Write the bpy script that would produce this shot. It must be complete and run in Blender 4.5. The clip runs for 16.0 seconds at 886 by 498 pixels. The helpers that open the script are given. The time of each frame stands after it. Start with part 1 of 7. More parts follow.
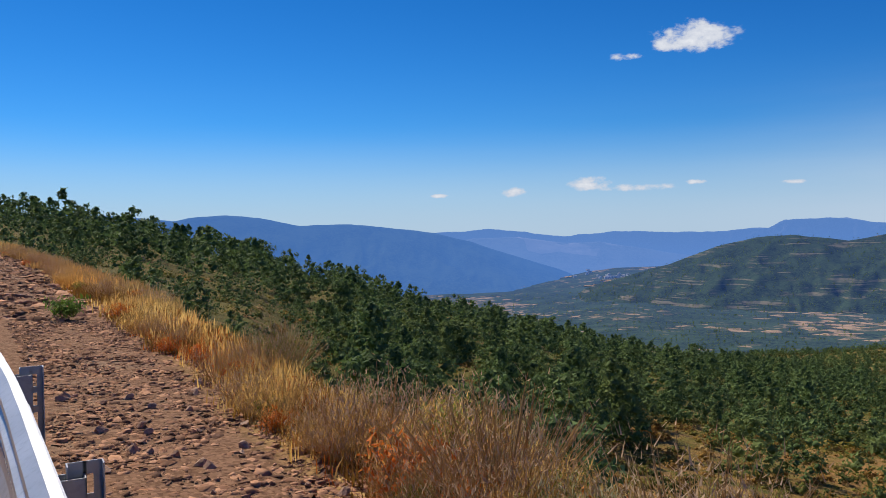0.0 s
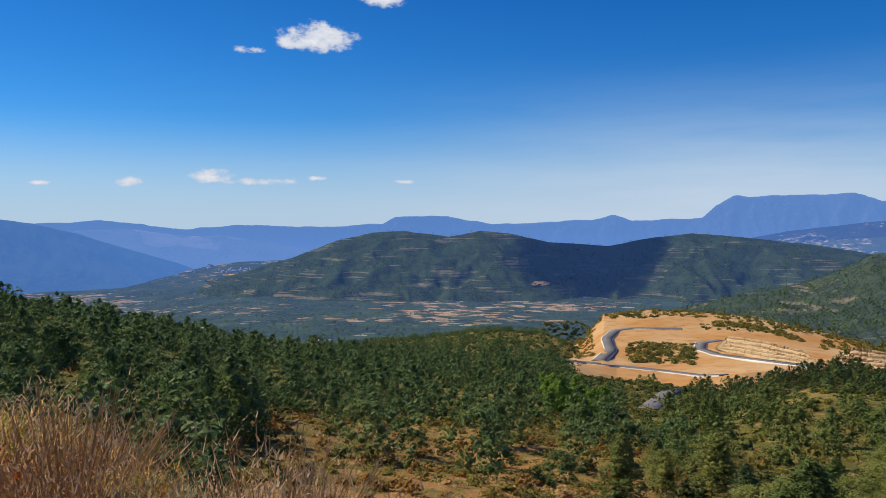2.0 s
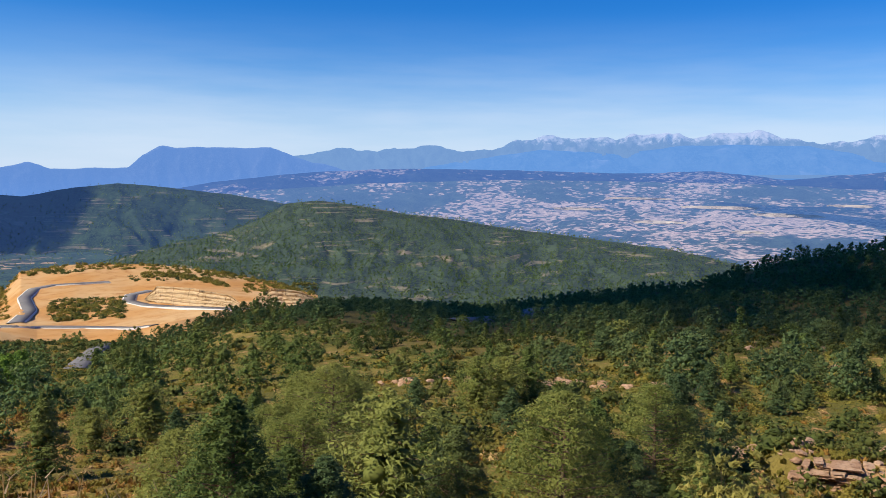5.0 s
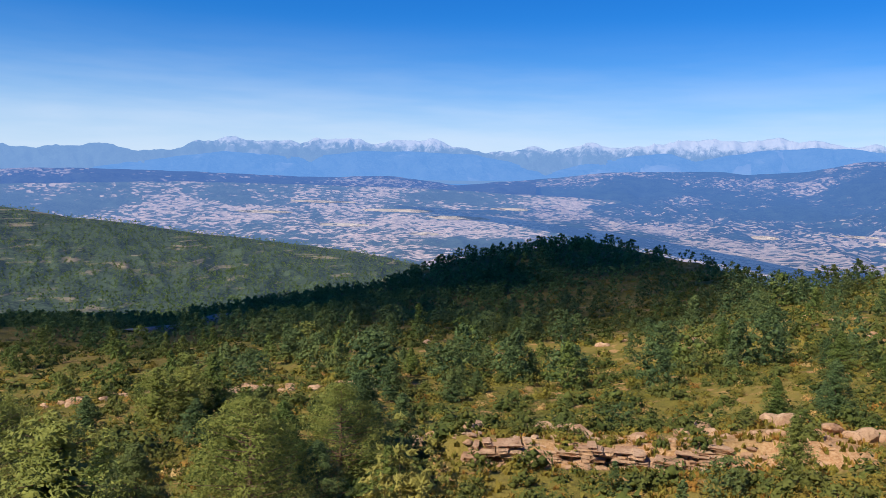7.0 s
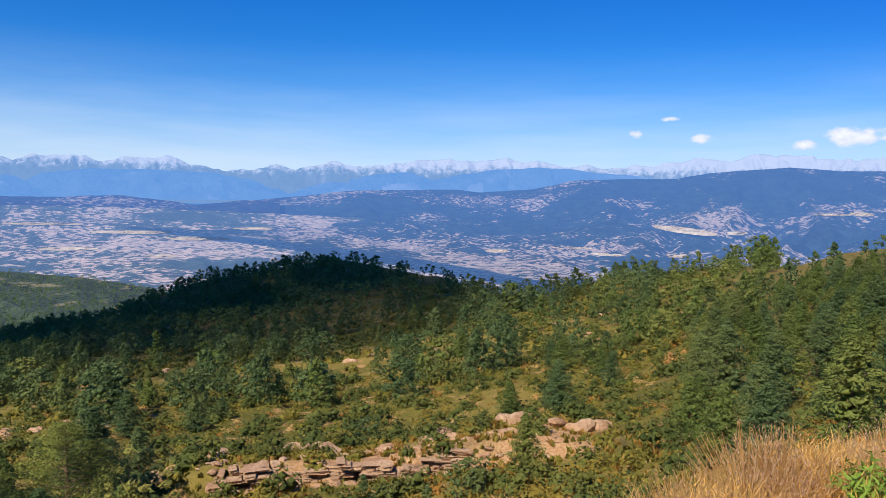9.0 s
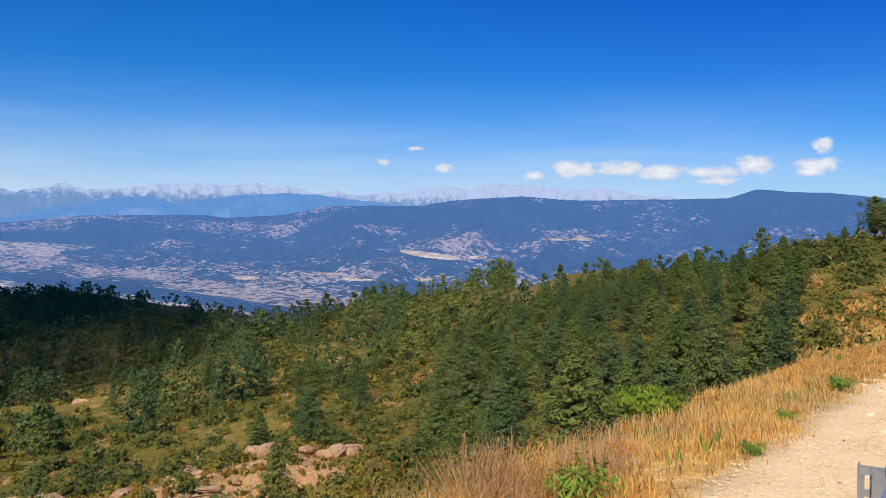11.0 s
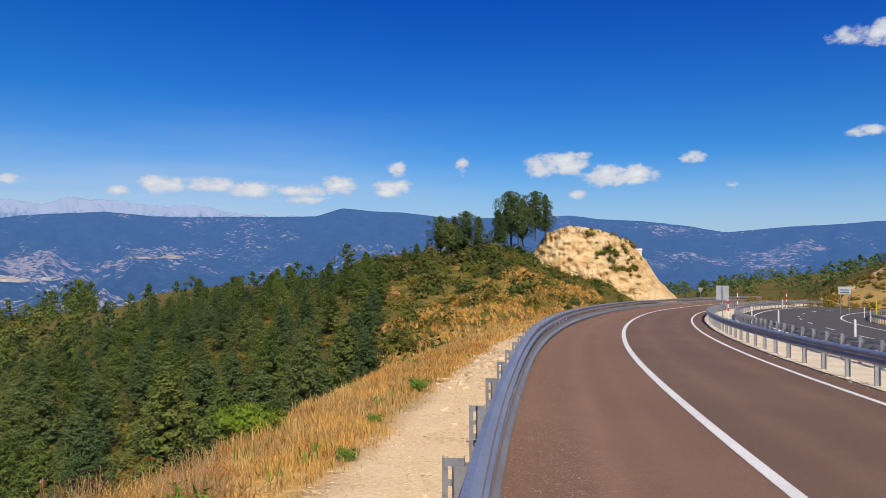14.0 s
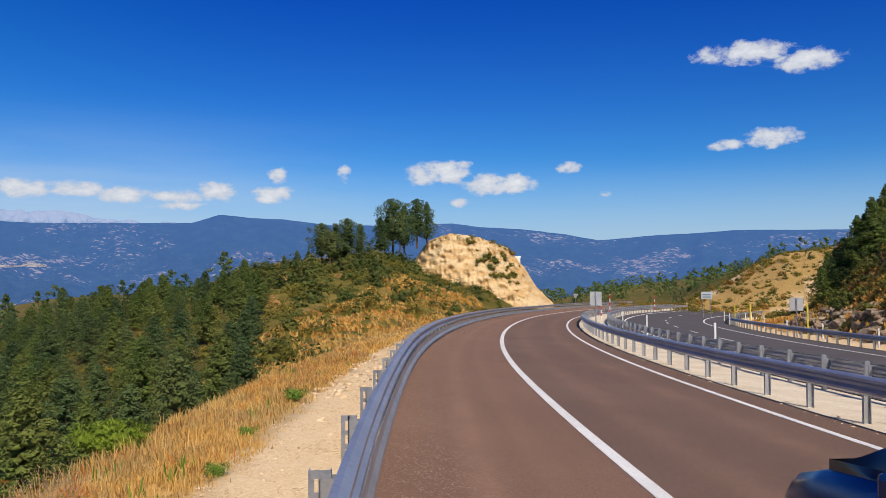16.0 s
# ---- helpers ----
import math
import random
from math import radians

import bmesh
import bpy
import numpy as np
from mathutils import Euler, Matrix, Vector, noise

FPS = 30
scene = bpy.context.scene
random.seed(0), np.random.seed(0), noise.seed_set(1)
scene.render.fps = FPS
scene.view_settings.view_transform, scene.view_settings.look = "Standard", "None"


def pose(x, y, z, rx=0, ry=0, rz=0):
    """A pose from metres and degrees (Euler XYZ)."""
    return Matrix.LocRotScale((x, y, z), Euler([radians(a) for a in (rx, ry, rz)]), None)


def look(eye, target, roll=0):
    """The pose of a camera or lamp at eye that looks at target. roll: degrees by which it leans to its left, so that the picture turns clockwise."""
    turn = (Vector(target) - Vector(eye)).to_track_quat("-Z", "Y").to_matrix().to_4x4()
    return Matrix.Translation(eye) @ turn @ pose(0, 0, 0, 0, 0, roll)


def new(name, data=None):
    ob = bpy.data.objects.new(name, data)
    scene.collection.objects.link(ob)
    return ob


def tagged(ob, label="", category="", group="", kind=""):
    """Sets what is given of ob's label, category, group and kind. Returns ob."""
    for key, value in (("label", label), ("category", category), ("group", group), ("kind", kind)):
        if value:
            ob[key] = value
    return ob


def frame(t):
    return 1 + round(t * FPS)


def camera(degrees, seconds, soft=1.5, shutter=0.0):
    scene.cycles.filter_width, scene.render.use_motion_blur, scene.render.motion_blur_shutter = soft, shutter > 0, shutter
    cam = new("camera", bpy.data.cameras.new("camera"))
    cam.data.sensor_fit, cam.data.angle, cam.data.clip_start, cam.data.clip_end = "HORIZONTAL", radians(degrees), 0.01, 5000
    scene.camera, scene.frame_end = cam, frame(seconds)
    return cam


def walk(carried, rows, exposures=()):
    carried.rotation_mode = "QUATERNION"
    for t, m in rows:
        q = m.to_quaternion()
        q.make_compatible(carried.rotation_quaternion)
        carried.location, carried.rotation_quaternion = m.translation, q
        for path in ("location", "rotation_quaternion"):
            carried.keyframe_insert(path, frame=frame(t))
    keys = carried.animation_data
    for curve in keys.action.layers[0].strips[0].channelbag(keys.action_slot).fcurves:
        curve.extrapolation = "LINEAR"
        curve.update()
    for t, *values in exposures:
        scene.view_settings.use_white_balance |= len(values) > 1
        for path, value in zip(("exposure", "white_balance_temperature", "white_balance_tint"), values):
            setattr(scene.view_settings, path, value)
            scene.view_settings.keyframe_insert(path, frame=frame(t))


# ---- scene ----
cam = camera(57.61, 16.0, 0.8)
EYE = 1.65
# seconds, x, y, yaw, pitch, roll
ROWS = [
    (0.0, -0.201, 0.325, 0.02, -1.00, 1.00),
    (0.5, -0.157, 0.332, -6.37, -0.99, 0.47),
    (1.0, -0.085, 0.330, -13.49, -0.94, 0.18),
    (1.5, -0.035, 0.322, -20.06, -1.03, 0.10),
    (2.0, -0.013, 0.286, -26.31, -1.68, 0.09),
    (2.5, 0.002, 0.276, -31.05, -2.56, -0.04),
    (3.0, 0.027, 0.257, -37.95, -3.41, -0.21),
    (3.5, 0.055, 0.230, -45.86, -4.14, -0.62),
    (4.0, 0.080, 0.200, -53.68, -4.52, -0.72),
    (6.5, 0.139, 0.085, -81.16, -4.64, -1.49),
    (7.0, 0.144, 0.054, -87.44, -4.24, -1.61),
    (7.5, 0.148, 0.039, -90.73, -3.84, -1.26),
    (8.0, 0.090, -0.003, -94.48, -3.33, -1.06),
    (8.5, 0.032, -0.063, -99.43, -2.98, -0.94),
    (9.0, 0.004, -0.111, -105.44, -2.55, -0.94),
    (11.5, -0.084, -0.232, -128.67, 0.00, -0.61),
    (12.0, -0.056, -0.228, -135.45, 0.35, -0.50),
    (12.5, -0.024, -0.222, -141.00, 0.46, -0.40),
    (13.0, 0.001, -0.217, -145.15, 0.48, -0.29),
    (13.5, 0.009, -0.223, -148.13, 0.58, 0.03),
    (14.0, 0.007, -0.246, -151.41, 0.89, 0.15),
    (14.5, -0.006, -0.264, -153.56, 1.17, 0.27),
    (15.0, -0.011, -0.290, -155.50, 1.32, 0.30),
    (15.5, -0.024, -0.317, -157.72, 1.36, 0.37),
    (16.0, -0.044, -0.319, -159.76, 1.39, 0.32),
]
walk(cam, [(t, pose(x, y, EYE, 90 + pitch, roll, yaw)) for t, x, y, yaw, pitch, roll in ROWS],
     [(0.0, 0.08), (2.0, 0.1), (4.0, 0.3), (7.0, 0.42), (9.0, 0.42), (11.5, 0.14), (13.0, 0.02), (16.0, 0.0)])

# ---- world, sun, sky ----
SUN_AZ, SUN_EL = -42.0, 46.0


def bearing(az, el=0.0):
    a, e = radians(az), radians(el)
    return Vector((math.sin(a) * math.cos(e), math.cos(a) * math.cos(e), math.sin(e)))


sun = new("sun", bpy.data.lights.new("sun", "SUN"))
sun.data.energy, sun.data.angle, sun.data.color = 4.9, radians(0.53), (1.0, 0.90, 0.75)
sun.matrix_world = look(bearing(SUN_AZ, SUN_EL) * 300, (0, 0, 0))


class Nodes:
    """Short hand for building a node tree."""

    def __init__(self, tree):
        self.t = tree

    def add(self, kind, inputs=None, operation=None):
        n = self.t.nodes.new(kind)
        if operation:
            n.operation = operation
        for k, v in (inputs or {}).items():
            if hasattr(v, "is_output"):
                self.t.links.new(v, n.inputs[k])
            else:
                n.inputs[k].default_value = v
        return n

    def math(self, op, a, b=0.0, c=0.0, clamp=False):
        n = self.add("ShaderNodeMath", {0: a, 1: b, 2: c}, operation=op)
        n.use_clamp = clamp
        return n.outputs[0]

    def dot(self, a, b):
        return self.add("ShaderNodeVectorMath", {0: a, 1: b}, operation="DOT_PRODUCT").outputs["Value"]

    def noise(self, vec, scale, detail=4.0, rough=0.55, out="Fac"):
        return self.add("ShaderNodeTexNoise", {"Vector": vec, "Scale": scale, "Detail": detail, "Roughness": rough}).outputs[out]

    def step(self, x, lo, hi, a=0.0, b=1.0):
        n = self.add("ShaderNodeMapRange", {0: x, 1: lo, 2: hi, 3: a, 4: b})
        n.interpolation_type = "SMOOTHSTEP"
        return n.outputs[0]

    def mix(self, f, a, b):
        n = self.add("ShaderNodeMix")
        n.data_type = "RGBA"
        for i, v in ((0, f), (6, a), (7, b)):
            if hasattr(v, "is_output"):
                self.t.links.new(v, n.inputs[i])
            else:
                n.inputs[i].default_value = v if i == 0 else (*v[:3], 1)
        return n.outputs[2]

    def ramp(self, x, stops):
        n = self.add("ShaderNodeValToRGB", {0: x})
        while len(n.color_ramp.elements) < len(stops):
            n.color_ramp.elements.new(0.5)
        for e, (p, c) in zip(n.color_ramp.elements, stops):
            e.position, e.color = p, (*c, 1)
        return n.outputs[0]


world = bpy.data.worlds.new("sky")
scene.world = world
world.use_nodes = True
world.node_tree.nodes.clear()
W = Nodes(world.node_tree)
sky = W.add("ShaderNodeTexSky")
sky.sky_type, sky.sun_disc, sky.sun_elevation, sky.sun_rotation = "NISHITA", False, radians(SUN_EL), radians(SUN_AZ)
sky.altitude, sky.air_density, sky.dust_density, sky.ozone_density = 900.0, 1.0, 0.1, 4.0
way = W.add("ShaderNodeTexCoord").outputs["Generated"]
up = W.dot(way, (0, 0, 1))
blue = W.add("ShaderNodeHueSaturation", {"Hue": 0.5, "Saturation": 1.2, "Value": 1.0, "Color": sky.outputs[0]}).outputs[0]
blue = W.add("ShaderNodeVectorMath", {0: blue, 1: (0.34, 0.90, 1.36)}, operation="MULTIPLY").outputs[0]
blue = W.add("ShaderNodeVectorMath", {0: blue, 1: W.mix(W.step(up, 0.06, 0.40), (1.0, 1.0, 1.0), W.mix(W.step(W.dot(way, bearing(-42)), -0.7, 0.8), W.mix(W.step(W.dot(way, bearing(80)), 0.3, 0.9), (0.075, 0.50, 1.04), (0.12, 0.80, 1.03)), (0.43, 0.83, 0.87)))}, operation="MULTIPLY").outputs[0]
# thin high haze low over the mountains
veil = W.noise(W.add("ShaderNodeVectorMath", {0: way, 1: (1.5, 1.5, 13.0)}, operation="MULTIPLY").outputs[0], 2.2, 5.0)
veil = W.math("MULTIPLY", W.step(veil, 0.25, 0.75, 0.45, 1.0), W.step(up, 0.21, 0.0))
north = W.step(W.dot(way, bearing(90)), 0.25, 0.8)
veil = W.math("MULTIPLY", veil, W.math("MULTIPLY_ADD", north, 0.62, 0.08))
# cumulus: bearing, height, half width, half height in degrees, density
CLOUDS = [
    (17.6, 12.9, 2.6, 1.0, 0.9), (15.9, 12.6, 1.3, 0.6, 0.7), (12.8, 11.9, 1.5, 0.3, 0.35), (21.9, 15.6, 1.7, 0.6, 0.8),
    (10.4, 3.45, 1.5, 0.5, 0.8), (13.6, 3.05, 3.2, 0.28, 0.6), (4.9, 2.9, 1.1, 0.35, 0.7), (-0.2, 2.74, 0.7, 0.16, 0.5),
    (17.4, 3.3, 0.8, 0.18, 0.5), (23.4, 3.1, 0.9, 0.16, 0.5),
    (118.7, 5.6, 0.6, 0.3, 0.6), (123.2, 5.25, 0.9, 0.35, 0.8), (121.0, 6.6, 0.7, 0.18, 0.5),
    (129.3, 4.8, 1.3, 0.4, 0.7), (132.2, 5.2, 1.7, 0.6, 1.0), (135.2, 5.3, 2.0, 0.55, 1.0), (138.0, 4.95, 1.9, 0.55, 1.0),
    (141.4, 5.0, 2.0, 0.5, 1.0), (144.2, 5.4, 1.6, 0.65, 1.0), (141.5, 4.3, 2.6, 0.35, 0.7), (147.7, 5.2, 1.7, 0.6, 1.0),
    (148.2, 6.5, 0.9, 0.7, 0.6), (152.9, 6.8, 0.6, 0.8, 0.45),
    (158.6, 6.8, 1.6, 0.8, 0.9), (160.4, 6.9, 1.4, 0.8, 1.0), (163.6, 5.95, 2.6, 0.75, 1.0), (161.0, 4.65, 0.8, 0.35, 0.8),
    (168.7, 7.05, 1.0, 0.42, 0.8), (171.3, 5.15, 0.7, 0.3, 0.4),
    (180.4, 14.0, 3.3, 0.7, 1.0), (184.2, 13.2, 2.2, 0.7, 1.0), (181.9, 8.5, 1.9, 0.65, 1.0), (179.4, 8.2, 1.5, 0.4, 0.7),
]
shape = None
for az, el, w, h, d in CLOUDS:
    w = w * (0.8 if 126 < az < 150 else 1.0)
    a, b = bearing(az + 90), bearing(az, el + 90)
    u = W.math("DIVIDE", W.dot(way, a), math.sin(radians(w)))
    v = W.math("SUBTRACT", W.dot(way, b), 0.0)
    v = W.math("DIVIDE", v, math.sin(radians(h)))
    q = W.math("MULTIPLY_ADD", v, v, W.math("MULTIPLY", u, u))
    q = W.math("SUBTRACT", d, W.math("MULTIPLY", q, 1.0))
    q = W.math("SUBTRACT", q, W.step(W.dot(way, bearing(az, el)), 0.9, 0.5, 0.0, 50.0))
    shape = q if shape is None else W.math("MAXIMUM", shape, q)
puff = W.noise(W.add("ShaderNodeVectorMath", {0: way, 1: (1.0, 1.0, 1.7)}, operation="MULTIPLY").outputs[0], 42.0, 7.0, 0.62)
shape = W.math("MAXIMUM", shape, -1.5)
thick = W.math("ADD", shape, W.math("MULTIPLY", W.math("SUBTRACT", puff, 0.5), 4.2))
cover = W.math("MULTIPLY", W.step(thick, -0.35, 0.75), 0.95)
body = W.mix(W.step(thick, 0.2, 2.4), (8.2, 8.7, 9.8), (13.0, 13.0, 13.0))
low = W.math("MULTIPLY", W.step(up, 0.14, 0.0), 0.82)
haze = W.mix(veil, W.mix(low, blue, (6.3, 7.7, 9.9)), (8.0, 9.0, 10.6))
full = W.mix(cover, haze, body)
back = W.add("ShaderNodeBackground", {"Color": full, "Strength": 0.0715})
W.t.links.new(back.outputs[0], W.add("ShaderNodeOutputWorld").inputs[0])

# ---- materials ----
MATS = {}


def material(name, build, rough=0.9, metal=0.0, spec=0.2):
    """build(N, position) gives colour and, if it has one, height for the bump."""
    if name in MATS:
        return MATS[name]
    m = bpy.data.materials.new(name)
    m.use_nodes = True
    m.node_tree.nodes.clear()
    N = Nodes(m.node_tree)
    pos = N.add("ShaderNodeNewGeometry").outputs["Position"]
    got = build(N, pos)
    colour, height, depth = got if isinstance(got, tuple) else (got, None, 0)
    b = N.add("ShaderNodeBsdfPrincipled", {"Metallic": metal, "Specular IOR Level": spec})
    for key, v in (("Base Color", colour), ("Roughness", rough(N, pos) if callable(rough) else rough)):
        if hasattr(v, "is_output"):
            N.t.links.new(v, b.inputs[key])
        else:
            b.inputs[key].default_value = (*v, 1) if key == "Base Color" else v
    if height is not None:
        bump = N.add("ShaderNodeBump", {"Height": height, "Distance": depth, "Strength": 1.0})
        N.t.links.new(bump.outputs[0], b.inputs["Normal"])
    N.t.links.new(b.outputs[0], N.add("ShaderNodeOutputMaterial").inputs[0])
    MATS[name] = m
    return m


def two_tone(c1, c2, c3, s1, s2, bump=0.0, bscale=None):
    def build(N, p):
        a, b = N.noise(p, s1, 3.0), N.noise(p, s2, 5.0, 0.65)
        c = N.mix(N.step(a, 0.35, 0.65), c1, c2)
        c = N.mix(N.step(b, 0.45, 0.8), c, c3)
        return c, N.noise(p, bscale or s2, 6.0, 0.7), bump
    return build


def leafy(name, dark, light, tip, glow=0.25):
    """Foliage: colour varies from tree to tree and from tuft to tuft; thin leaves let some light through."""
    m = bpy.data.materials.new(name)
    m.use_nodes = True
    m.node_tree.nodes.clear()
    N = Nodes(m.node_tree)
    geo = N.add("ShaderNodeNewGeometry")
    ob = N.add("ShaderNodeObjectInfo").outputs["Random"]
    c = N.mix(N.math("MULTIPLY_ADD", geo.outputs["Random Per Island"], 0.7, N.math("MULTIPLY_ADD", N.noise(geo.outputs["Position"], 0.22, 3.0), 1.2, -0.45), clamp=True), dark, light)
    c = N.mix(N.math("MULTIPLY", N.step(N.noise(geo.outputs["Position"], 0.13, 3.0), 0.42, 0.68), N.math("MULTIPLY_ADD", ob, 0.5, 0.2)), c, tip)
    d = N.add("ShaderNodeBsdfPrincipled", {"Base Color": c, "Roughness": 0.75, "Specular IOR Level": 0.15})
    t = N.add("ShaderNodeBsdfTranslucent", {"Color": c})
    x = N.add("ShaderNodeMixShader", {0: glow, 1: d.outputs[0], 2: t.outputs[0]})
    N.t.links.new(x.outputs[0], N.add("ShaderNodeOutputMaterial").inputs[0])
    return m


def ground_build(N, p):
    def at(n):
        a = N.add("ShaderNodeAttribute")
        a.attribute_name = n
        return a.outputs["Fac"]

    big, mid, fine = N.noise(p, 0.035, 4.0), N.noise(p, 0.4, 5.0, 0.6), N.noise(p, 5.0, 5.0, 0.7)
    soil = N.mix(N.step(mid, 0.35, 0.65), (0.30, 0.145, 0.05), (0.42, 0.245, 0.105))
    herb = N.mix(N.step(fine, 0.35, 0.65), (0.085, 0.086, 0.017), (0.195, 0.17, 0.034))
    herb = N.mix(N.step(N.noise(p, 0.13, 5.0, 0.65), 0.50, 0.62), herb, N.mix(N.step(fine, 0.35, 0.65), (0.135, 0.125, 0.02), (0.245, 0.21, 0.04)))
    herb = N.mix(N.step(N.noise(p, 0.85, 4.0, 0.7), 0.54, 0.64), herb, (0.058, 0.062, 0.014))
    herb = N.mix(N.step(big, 0.42, 0.62), herb, (0.24, 0.185, 0.045))
    c = N.mix(N.step(N.math("ADD", mid, N.math("MULTIPLY", N.math("SUBTRACT", fine, 0.5), 0.6)), 0.57, 0.66), herb, soil)
    c = N.mix(N.math("MULTIPLY", at("dry"), N.step(mid, 0.36, 0.56)), c, N.mix(N.step(fine, 0.35, 0.65), (0.36, 0.165, 0.045), (0.50, 0.29, 0.11)))
    grass = N.mix(N.step(fine, 0.3, 0.7), (0.52, 0.31, 0.10), (0.68, 0.45, 0.17))
    c = N.mix(at("grass"), c, grass)
    chips = N.add("ShaderNodeTexVoronoi", {"Vector": p, "Scale": 34.0}).outputs["Color"]
    chip = N.dot(chips, (0.33, 0.33, 0.33))
    red = N.mix(N.step(chip, 0.2, 0.8), (0.15, 0.078, 0.042), (0.31, 0.175, 0.10))
    pale = N.mix(N.step(chip, 0.1, 0.9), (0.74, 0.53, 0.30), (0.88, 0.68, 0.43))
    stones = N.mix(at("pale"), red, pale)
    stones = N.mix(N.step(mid, 0.55, 0.8), stones, (0.36, 0.26, 0.17))
    c = N.mix(at("verge"), c, stones)
    c = N.mix(at("bare"), c, N.mix(N.step(fine, 0.35, 0.65), (0.40, 0.21, 0.095), (0.55, 0.35, 0.19)))
    # soil darkened under the pines: litter, and the shade there put into the colour
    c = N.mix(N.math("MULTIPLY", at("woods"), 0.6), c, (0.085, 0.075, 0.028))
    lump = N.math("MULTIPLY", N.noise(p, 1.4, 4.0, 0.7), N.math("MULTIPLY_ADD", at("verge"), -4.0, 4.2))
    return c, N.math("ADD", lump, N.math("ADD", N.math("MULTIPLY", fine, 0.5), N.math("MULTIPLY", chip, 0.6))), 0.07


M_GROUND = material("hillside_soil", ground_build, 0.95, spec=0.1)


def asphalt_build(N, p):
    def at(n):
        a = N.add("ShaderNodeAttribute")
        a.attribute_name = n
        return a.outputs["Fac"]

    big, fine, grit = N.noise(p, 0.25, 4.0), N.noise(p, 70.0, 3.0, 0.7), N.noise(p, 28.0, 4.0, 0.75)
    c = N.mix(N.step(fine, 0.32, 0.68), (0.055, 0.031, 0.021), (0.285, 0.17, 0.116))
    c = N.mix(N.math("MULTIPLY", N.step(grit, 0.35, 0.7), 0.45), c, (0.25, 0.150, 0.102))
    c = N.mix(N.math("MULTIPLY", N.step(big, 0.4, 0.7), 0.35), c, (0.285, 0.175, 0.119))
    c = N.mix(at("shoulder"), N.mix(0.35, c, (0.10, 0.068, 0.051)), N.mix(0.3, c, (0.24, 0.127, 0.077)))
    # wheel tracks run paler and slightly redder, broken along their length
    worn = N.math("MULTIPLY", at("worn"), N.step(N.noise(p, 0.7, 4.0, 0.7), 0.3, 0.7, 0.15, 0.6))
    c = N.mix(worn, c, (0.34, 0.20, 0.13))
    grains = N.add("ShaderNodeTexVoronoi", {"Vector": p, "Scale": 48.0})
    dots = N.math("MULTIPLY", N.step(grains.outputs["Distance"], 0.42, 0.30), N.step(N.dot(grains.outputs["Color"], (0.4, 0.3, 0.3)), 0.60, 0.64))
    c = N.mix(N.math("MULTIPLY", dots, N.math("MULTIPLY_ADD", at("gritty"), 0.85, 0.10)), c, (0.70, 0.58, 0.47))
    return c, N.math("ADD", fine, grit), 0.006


M_ASPHALT = material("brown_grey_asphalt", asphalt_build, 0.82, spec=0.25)
M_ASPHALT2 = material("grey_asphalt", two_tone((0.085, 0.075, 0.075), (0.10, 0.09, 0.09), (0.12, 0.11, 0.105), 0.3, 60, 0.003), 0.85)
M_LINE = material("road_paint", two_tone((0.72, 0.71, 0.68), (0.80, 0.79, 0.76), (0.55, 0.52, 0.48), 1.2, 30, 0.001), 0.6)
M_CONCRETE = material("pale_gravel_median", two_tone((0.66, 0.55, 0.40), (0.76, 0.66, 0.51), (0.52, 0.43, 0.31), 0.8, 14, 0.02), 0.95)
M_ZINC = material("galvanised_steel", two_tone((0.39, 0.40, 0.42), (0.48, 0.49, 0.51), (0.30, 0.31, 0.325), 1.5, 25, 0.0006),
                  0.38, metal=0.65, spec=0.5)
M_BOLT = material("bolt_steel", two_tone((0.30, 0.31, 0.33), (0.36, 0.37, 0.39), (0.2, 0.2, 0.2), 8, 60), 0.5, metal=0.8)
M_CLIFF = material("ochre_earth_cutting", lambda N, p: (N.mix(N.step(N.noise(p, 1.3, 6.0, 0.7), 0.50, 0.85), N.mix(N.step(
    N.noise(N.add("ShaderNodeVectorMath", {0: p, 1: (0.25, 0.25, 1.2)}, operation="MULTIPLY").outputs[0], 0.9, 4.0), 0.4, 0.6),
    (0.70, 0.46, 0.215), (0.83, 0.62, 0.355)), (0.46, 0.26, 0.105)), N.noise(p, 1.6, 7.0, 0.75), 0.45), 0.95, spec=0.1)
M_STONE = material("broken_stone", two_tone((0.34, 0.20, 0.13), (0.46, 0.31, 0.21), (0.20, 0.115, 0.075), 3, 22, 0.01), 0.9)
M_LEDGE = material("red_sandstone_ledge", two_tone((0.37, 0.22, 0.125), (0.50, 0.335, 0.21), (0.19, 0.10, 0.055), 0.8, 5, 0.12), 0.92)
M_GREYROCK = material("brown_rubble_rock", two_tone((0.27, 0.20, 0.14), (0.38, 0.29, 0.20), (0.13, 0.09, 0.06), 0.7, 5, 0.08), 0.92)
M_BARK = material("pine_bark", two_tone((0.14, 0.085, 0.05), (0.21, 0.14, 0.09), (0.07, 0.05, 0.035), 4, 30, 0.01), 0.95)
M_PINE = leafy("pine_needles", (0.048, 0.081, 0.02), (0.17, 0.225, 0.053), (0.239, 0.235, 0.057), 0.25)
M_PINE_BLUE = leafy("dark_pine_needles", (0.039, 0.073, 0.031), (0.14, 0.2, 0.07), (0.204, 0.217, 0.06), 0.3)
# brighter, yellower copy of the needles, with full sun put into the colour
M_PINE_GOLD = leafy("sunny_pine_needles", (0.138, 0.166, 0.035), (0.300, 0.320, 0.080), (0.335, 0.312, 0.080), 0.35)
M_WOODS = leafy("far_pine_wood", (0.047, 0.092, 0.034), (0.168, 0.249, 0.078), (0.213, 0.252, 0.069), 0.3)
M_BOX = leafy("scrub_leaves", (0.085, 0.088, 0.016), (0.25, 0.22, 0.04), (0.35, 0.22, 0.04))
